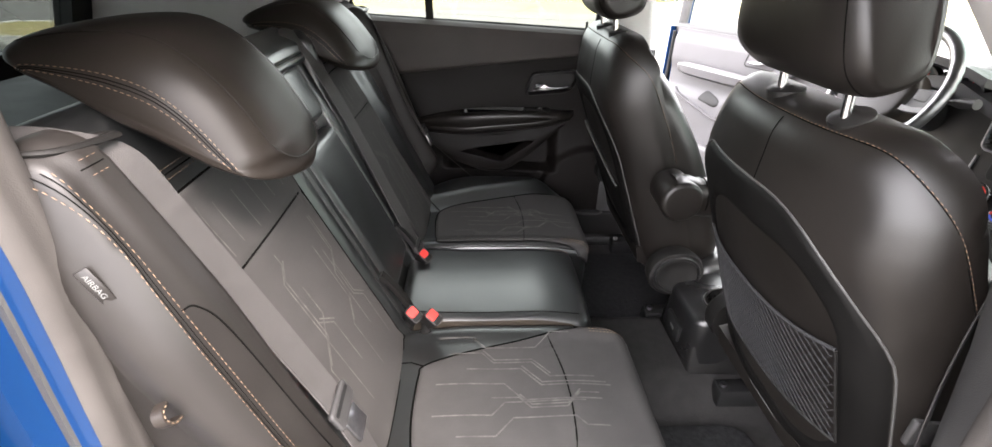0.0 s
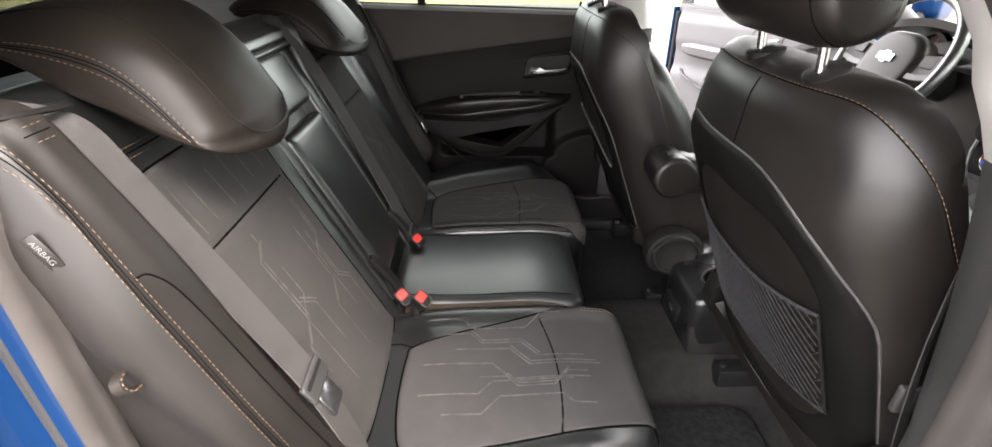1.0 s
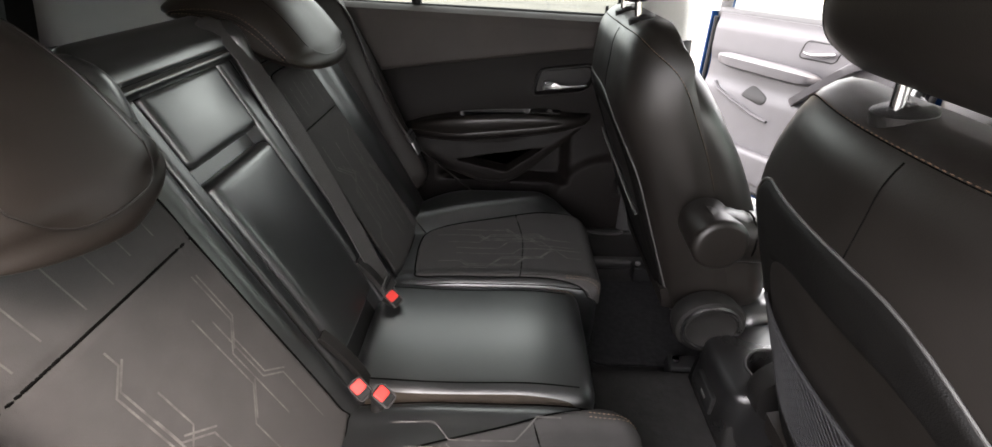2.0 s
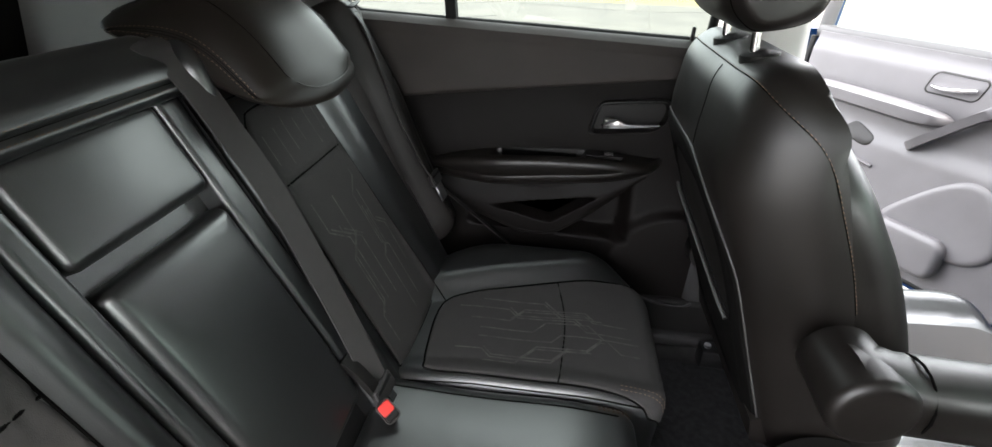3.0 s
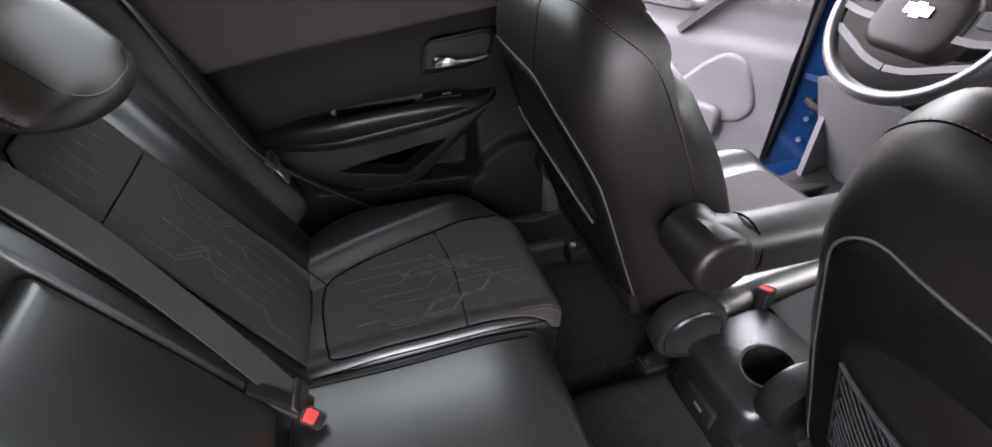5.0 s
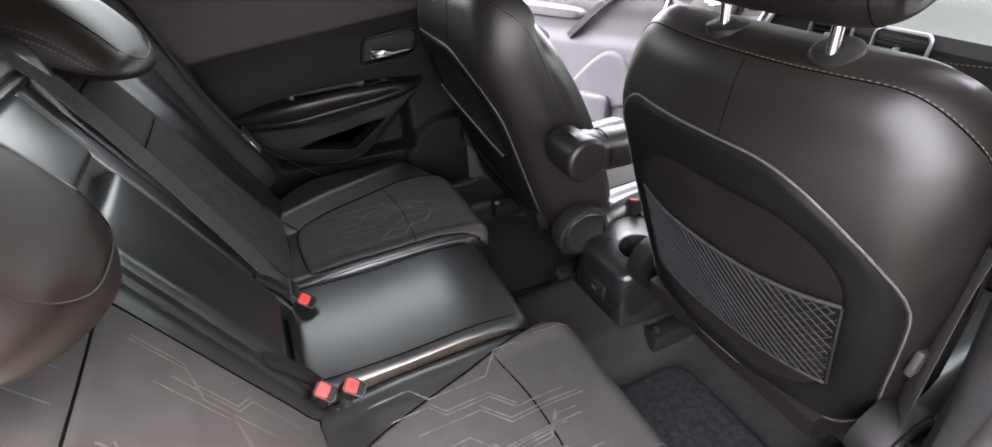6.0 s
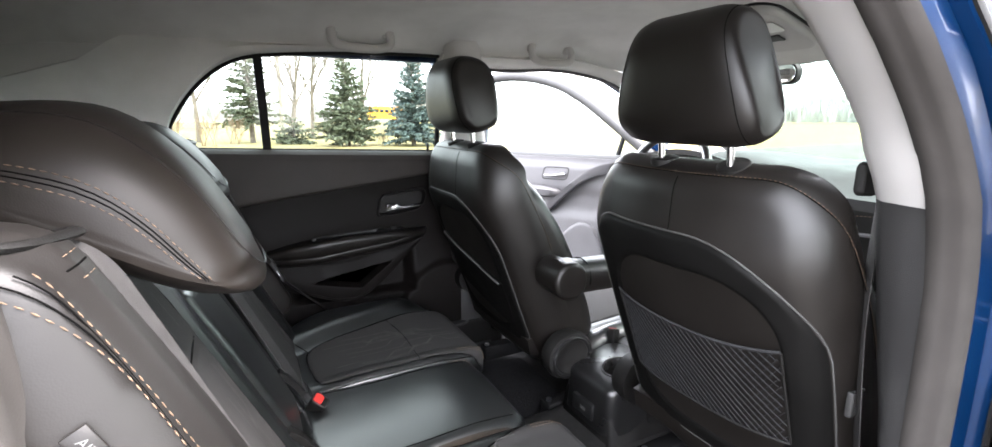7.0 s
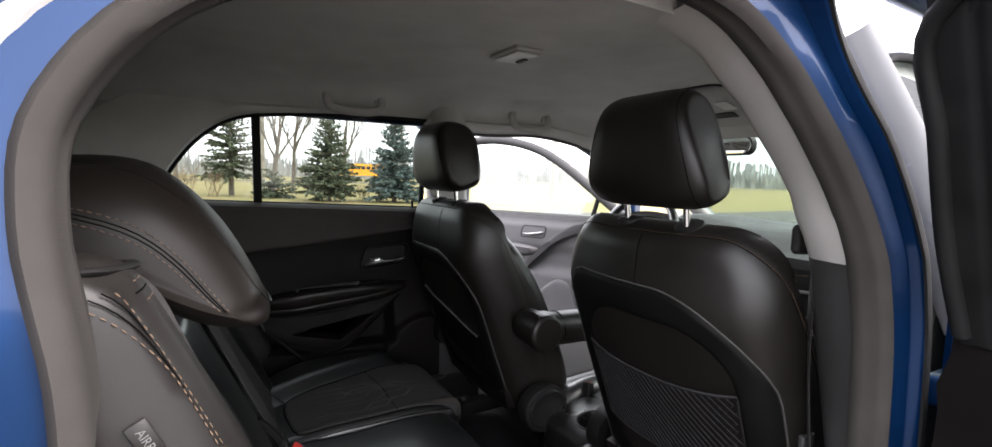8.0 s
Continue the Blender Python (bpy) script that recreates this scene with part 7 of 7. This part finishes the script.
for sgn in (-1, 1):
    part("front_wing", sheet(lambda u, v: Vector((1.56 + 1.15 * u, sgn * (0.80 + 0.02 * math.sin(v * 3)), 0.35 + (0.66 - 0.18 * u) * v)), span(0, 1, 8), span(0, 1, 6), (0, -sgn * 0.01, 0)), PAINT, shell)
    part("scuttle", sheet(lambda u, v: Vector((1.75 + 0.25 * u, sgn * 0.5 * v, 1.02)), span(0, 1, 3), span(0, 1.5, 4), (0, 0, -0.01)), RUBBER_DARK, shell)
part("front_end", sheet(lambda u, v: Vector((2.72 - 0.05 * v, u, 0.30 + 0.5 * v)), span(-0.80, 0.80, 8), span(0, 1, 4), (-0.01, 0, 0)), PAINT, shell)
part("underbody", box(-1.2, 2.6, -0.68, 0.68, 0.24, 0.29), RUBBER_DARK, shell)
for wx in (-0.62, 1.95):
    for sgn in (-1, 1):
        tw = empty("wheel", "black tyre on a grey alloy rim", "wheel", "wheels", at=(wx, sgn * 0.74, 0.0))
        prof = [(0.22, 0.09), (0.30, 0.105), (0.335, 0.09), (0.342, 0.05), (0.342, -0.05), (0.335, -0.09), (0.30, -0.105), (0.22, -0.09)]
        rings_ = [[Vector((wx + r * math.cos(a), sgn * 0.74 + o, 0.343 + r * math.sin(a))) for r, o in prof] for a in span(0, math.tau, 32)]
        part("tyre", loft(rings_, False), RUBBER_DARK, tw)
        part("rim", loft([[Vector((wx + r * math.cos(a), sgn * (0.74 + o), 0.343 + r * math.sin(a))) for a in span(0, math.tau, 24)[:-1]] for r, o in ((0.225, -0.06), (0.225, 0.07), (0.20, 0.085), (0.06, 0.06), (0.03, 0.075))]), SILVER, tw)


# ---- trees, bus, poles and the far woods ----
SPRUCE = material("spruce_needles", (0.078, 0.100, 0.058), 0.8, tint=(0.13, 0.145, 0.088), spot_scale=2.2)
BLUE_SPRUCE = material("blue_spruce_needles", (0.070, 0.105, 0.098), 0.8, tint=(0.12, 0.16, 0.15), spot_scale=2.2)
BARK = material("grey_bark", (0.16, 0.135, 0.11), 0.9, spot=0.3, spot_scale=8, grain=0.8, grain_scale=60)
TWIG = material("dry_twigs", (0.24, 0.17, 0.11), 0.9, spot=0.3, spot_scale=5)
# Distance haze is mixed into this colour, so the wood is pale grey.
HAZED_WOOD = material("haze_paled_wood", (0.36, 0.355, 0.34), 0.95, spot=0.25, spot_scale=0.15)
POLE = material("weathered_pole", (0.30, 0.27, 0.22), 0.9, spot=0.2, spot_scale=3)
WHITE = material("white_painted_metal", (0.74, 0.76, 0.74), 0.5, spot=0.05, spot_scale=1)
YELLOW = material("yellow_bus_paint", (0.75, 0.34, 0.02), 0.4, spot=0.05)
WIRE = material("wire", (0.03, 0.03, 0.03), 0.7)
DARKGLASS = material("dark_bus_glass", (0.02, 0.025, 0.03), 0.1)


def spruce(x, y, h, r, seed, mat, label, gaps=0.0, bare=0.35):
    rng = random.Random(seed)
    th = empty("spruce_tree", label, "conifer tree", "trees beside the lot", at=(x, y, 0))
    part("trunk", tube([(x, y, -0.1), (x + 0.02, y, h * 0.5), (x, y, h)], lambda t: 0.10 * h / 4 * (1 - t) + 0.008, 8), BARK, th)
    verts, faces = [], []
    def sprig(p, d, size):
        u = d.cross(Vector((rng.uniform(-1, 1), rng.uniform(-1, 1), rng.uniform(-1, 1)))).normalized()
        w = size * rng.uniform(0.22, 0.38)
        k = len(verts)
        verts.extend([p - u * w * 0.3, p + d * size * 0.5 - u * w, p + d * size, p + d * size * 0.5 + u * w])
        faces.append((k, k + 1, k + 2, k + 3))
    bmb = bmesh.new()
    levels = int(h * 8)
    for i in range(levels):
        f = i / levels
        z = bare + (h - bare) * f
        reach = r * (1 - f) ** 0.85 * rng.uniform(0.8, 1.12) + 0.06
        for b in range(max(5, int(13 * (1 - f * 0.6)))):
            if rng.random() < gaps:
                continue
            a = rng.uniform(0, math.tau)
            l = reach * rng.uniform(0.72, 1.08)
            sag = rng.uniform(-0.35, 0.02) * (1 - f) + 0.35 * f
            d = Vector((math.cos(a), math.sin(a), sag)).normalized()
            p0 = Vector((x, y, z + rng.uniform(-0.05, 0.05)))
            tube([p0, p0 + d * l * 0.9], 0.010, 3, False, bmb)
            n = max(3, int(l / 0.085))
            for k in range(n):
                t = (k + 0.6) / n
                p = p0 + d * l * t + Vector((0, 0, 0.07 * t * t))
                for q in range(4):
                    side = Vector((rng.uniform(-1, 1), rng.uniform(-1, 1), rng.uniform(-0.6, 0.3)))
                    dd_ = (d * rng.uniform(0.3, 1.0) + side * 0.8).normalized()
                    sprig(p, dd_, rng.uniform(0.10, 0.22) * (0.6 + 0.5 * (1 - f)))
    me = bpy.data.meshes.new("crown")
    me.from_pydata([tuple(v) for v in verts], [], faces)
    me.materials.append(mat)
    cr = new("crown", me)
    cr.parent = th
    cr.matrix_parent_inverse = Matrix.Translation(-th.location)
    tagged(cr, "dense green needles")
    part("branches", bmb, BARK, th)


def bare_tree(x, y, h, seed, label="leafless grey tree beyond the lot", spread=0.5, mat=None, name="bare_tree", cat="bare tree", stems=1):
    rng = random.Random(seed)
    th = empty(name, label, cat, "bare trees", at=(x, y, 0))
    bm = bmesh.new()
    def grow(p, d, l, r, depth):
        pts = [p]
        for i in range(3):
            d = (d + Vector((rng.uniform(-1, 1), rng.uniform(-1, 1), rng.uniform(-0.2, 0.7))) * 0.12).normalized()
            pts.append(pts[-1] + d * l / 3)
        tube(pts, lambda t: r * (1 - 0.45 * t), 4 if depth else 6, False, bm)
        if depth >= 4:
            return
        for k in range(rng.randint(3, 4) if depth else 6):
            q = pts[1].lerp(pts[3], rng.uniform(0.0, 1.0)) if depth else pts[1].lerp(pts[3], rng.uniform(-0.1, 1.0))
            a = rng.uniform(0, math.tau)
            nd = (d + Vector((math.cos(a), math.sin(a), rng.uniform(0, 0.5))) * spread * rng.uniform(0.7, 1.3)).normalized()
            grow(q, nd, l * rng.uniform(0.45, 0.68), r * 0.5, depth + 1)
    for s in range(stems):
        d0 = Vector((rng.uniform(-0.35, 0.35), rng.uniform(-0.35, 0.35), 1)).normalized() if stems > 1 else Vector((0, 0, 1))
        grow(Vector((x + rng.uniform(-0.3, 0.3) * (stems > 1), y + rng.uniform(-0.3, 0.3) * (stems > 1), -0.05)), d0, h * 0.45, h * (0.016 if stems == 1 else 0.008), 0 if stems == 1 else 2)
    part("limbs", bm, mat or BARK, th)


spruce(4.3, 21.9, 4.35, 1.40, 1, SPRUCE, "tall green spruce with dense drooping branches")
spruce(7.0, 20.8, 4.30, 1.35, 2, BLUE_SPRUCE, "tall blue-green spruce with dense branches")
spruce(0.6, 26.5, 5.6, 1.5, 3, SPRUCE, "thin ragged spruce with gaps in its crown", 0.55, 1.0)
spruce(2.3, 24.5, 1.3, 1.0, 4, SPRUCE, "low spreading evergreen shrub", 0.2, 0.1)
bare_tree(2.6, 28, 8.5, 11)
bare_tree(3.9, 30, 8.0, 12)
bare_tree(6.2, 27, 8.5, 13)
bare_tree(9.0, 25, 7.5, 14)
bare_tree(-1.8, 28, 7.5, 15)
bare_tree(-3.5, 31, 8.5, 16)
for i, (bx, by, bh) in enumerate(((-1.2, 24, 2.2), (-2.6, 25, 2.5), (-0.2, 25.5, 2.0), (6.0, 22.3, 1.2), (5.7, 21.6, 1.1), (-4.4, 26, 2.4))):
    bare_tree(bx, by, bh, 30 + i, "dry brown leafless shrub", 0.8, TWIG, "shrub", "shrub", 9)

# yellow bus on the far road
bus = empty("bus", "yellow bus far off behind the trees", "bus", at=(27, 96, 0))
part("body", moved(slab(9.5, 2.3, (0.3,) * 4, 2.4, 0.2, lambda s, t, n: Vector((s, n - 1.2, t))), Matrix.Translation((25, 96, 1.95))), YELLOW, bus)
for k in range(8):
    part("window", box(21.2 + k * 1.0, 21.95 + k * 1.0, 94.70, 94.82, 2.05, 2.65, 0.05, 1), DARKGLASS, bus)
for wx in (22.0, 28.0):
    part("wheel", tube([(wx, 94.85, 0.5), (wx, 95.2, 0.5)], 0.5, 16), RUBBER_DARK, bus)
def pole(x, y, h, r, mat, label, name="utility_pole"):
    th = empty(name, label, "pole", "poles", at=(x, y, 0))
    part("shaft", tube([(x, y, -0.1), (x, y, h * 0.5), (x, y, h)], lambda t: r * (1 - 0.2 * t), 12), mat, th)
    return th
p1 = pole(2.4, 31, 9.5, 0.14, POLE, "brown wooden utility pole")
part("crossarm", box(1.4, 3.4, 30.85, 31.0, 8.6, 8.75), POLE, p1)
p2 = pole(18.0, 23.4, 10, 0.15, POLE, "weathered wooden utility pole")
p3 = pole(11.9, 19.4, 7.5, 0.36, WHITE, "thick white painted sign post", "sign_post")
part("base_plate", tube([(11.9, 19.4, 0), (11.9, 19.4, 0.12)], 0.55, 16), KERB, p3)
for k, z in enumerate((5.0, 5.5, 6.2)):
    w = tube([(x, 34, z + 0.4 * ((x - 10) / 40) ** 2) for x in span(-40, 60, 20)], 0.02, 4)
    thing("power_line", w, WIRE, "thin dark overhead wire", "power line", "power lines")
bm = sheet(lambda u, v: (u, 62 + 6 * v, 0.012), span(-120, 200, 4), span(0, 1, 1), (0, 0, -0.01))
tagged(part("road", bm, ASPHALT, None, "", False), "pale road beyond the trees", "road", kind="structure")

rng = random.Random(77)
verts, faces = [], []
def stick(p, h, w):
    k = len(verts)
    l = rng.uniform(-0.4, 0.4)
    verts.extend([(p[0] - w, p[1], 0), (p[0] + w, p[1], 0), (p[0] + l + w * 0.3, p[1] + rng.uniform(-1, 1), h), (p[0] + l - w * 0.3, p[1], h)])
    faces.append((k, k + 1, k + 2, k + 3))
for k in range(13000):
    a = rng.uniform(-0.5, 2.6)
    d = rng.uniform(150, 190) if a < 1.0 else rng.uniform(120, 190)
    d *= 1.25 if a < 0.2 else 1
    x, y = d * math.cos(a), d * math.sin(a)
    hh = 6.2 + 2.2 * noise.noise(Vector((a * 9, 0, 0)))
    s = rng.random()
    stick((x, y), hh * (0.35 + 0.75 * s * s) if s < 0.85 else hh * 1.2, rng.uniform(0.12, 0.5) * (1 if s < 0.85 else 0.25))
    verts[-4] = (x + (verts[-4][0] - x) * -math.sin(a), y + (verts[-4][0] - x) * math.cos(a), 0)
    verts[-3] = (x + (verts[-3][0] - x) * -math.sin(a), y + (verts[-3][0] - x) * math.cos(a), 0)
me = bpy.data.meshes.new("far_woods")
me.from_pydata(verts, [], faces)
me.materials.append(HAZED_WOOD)
tagged(new("far_woods", me), "bare woods along the horizon, paled by haze put into their colour", "woods", kind="stuff")
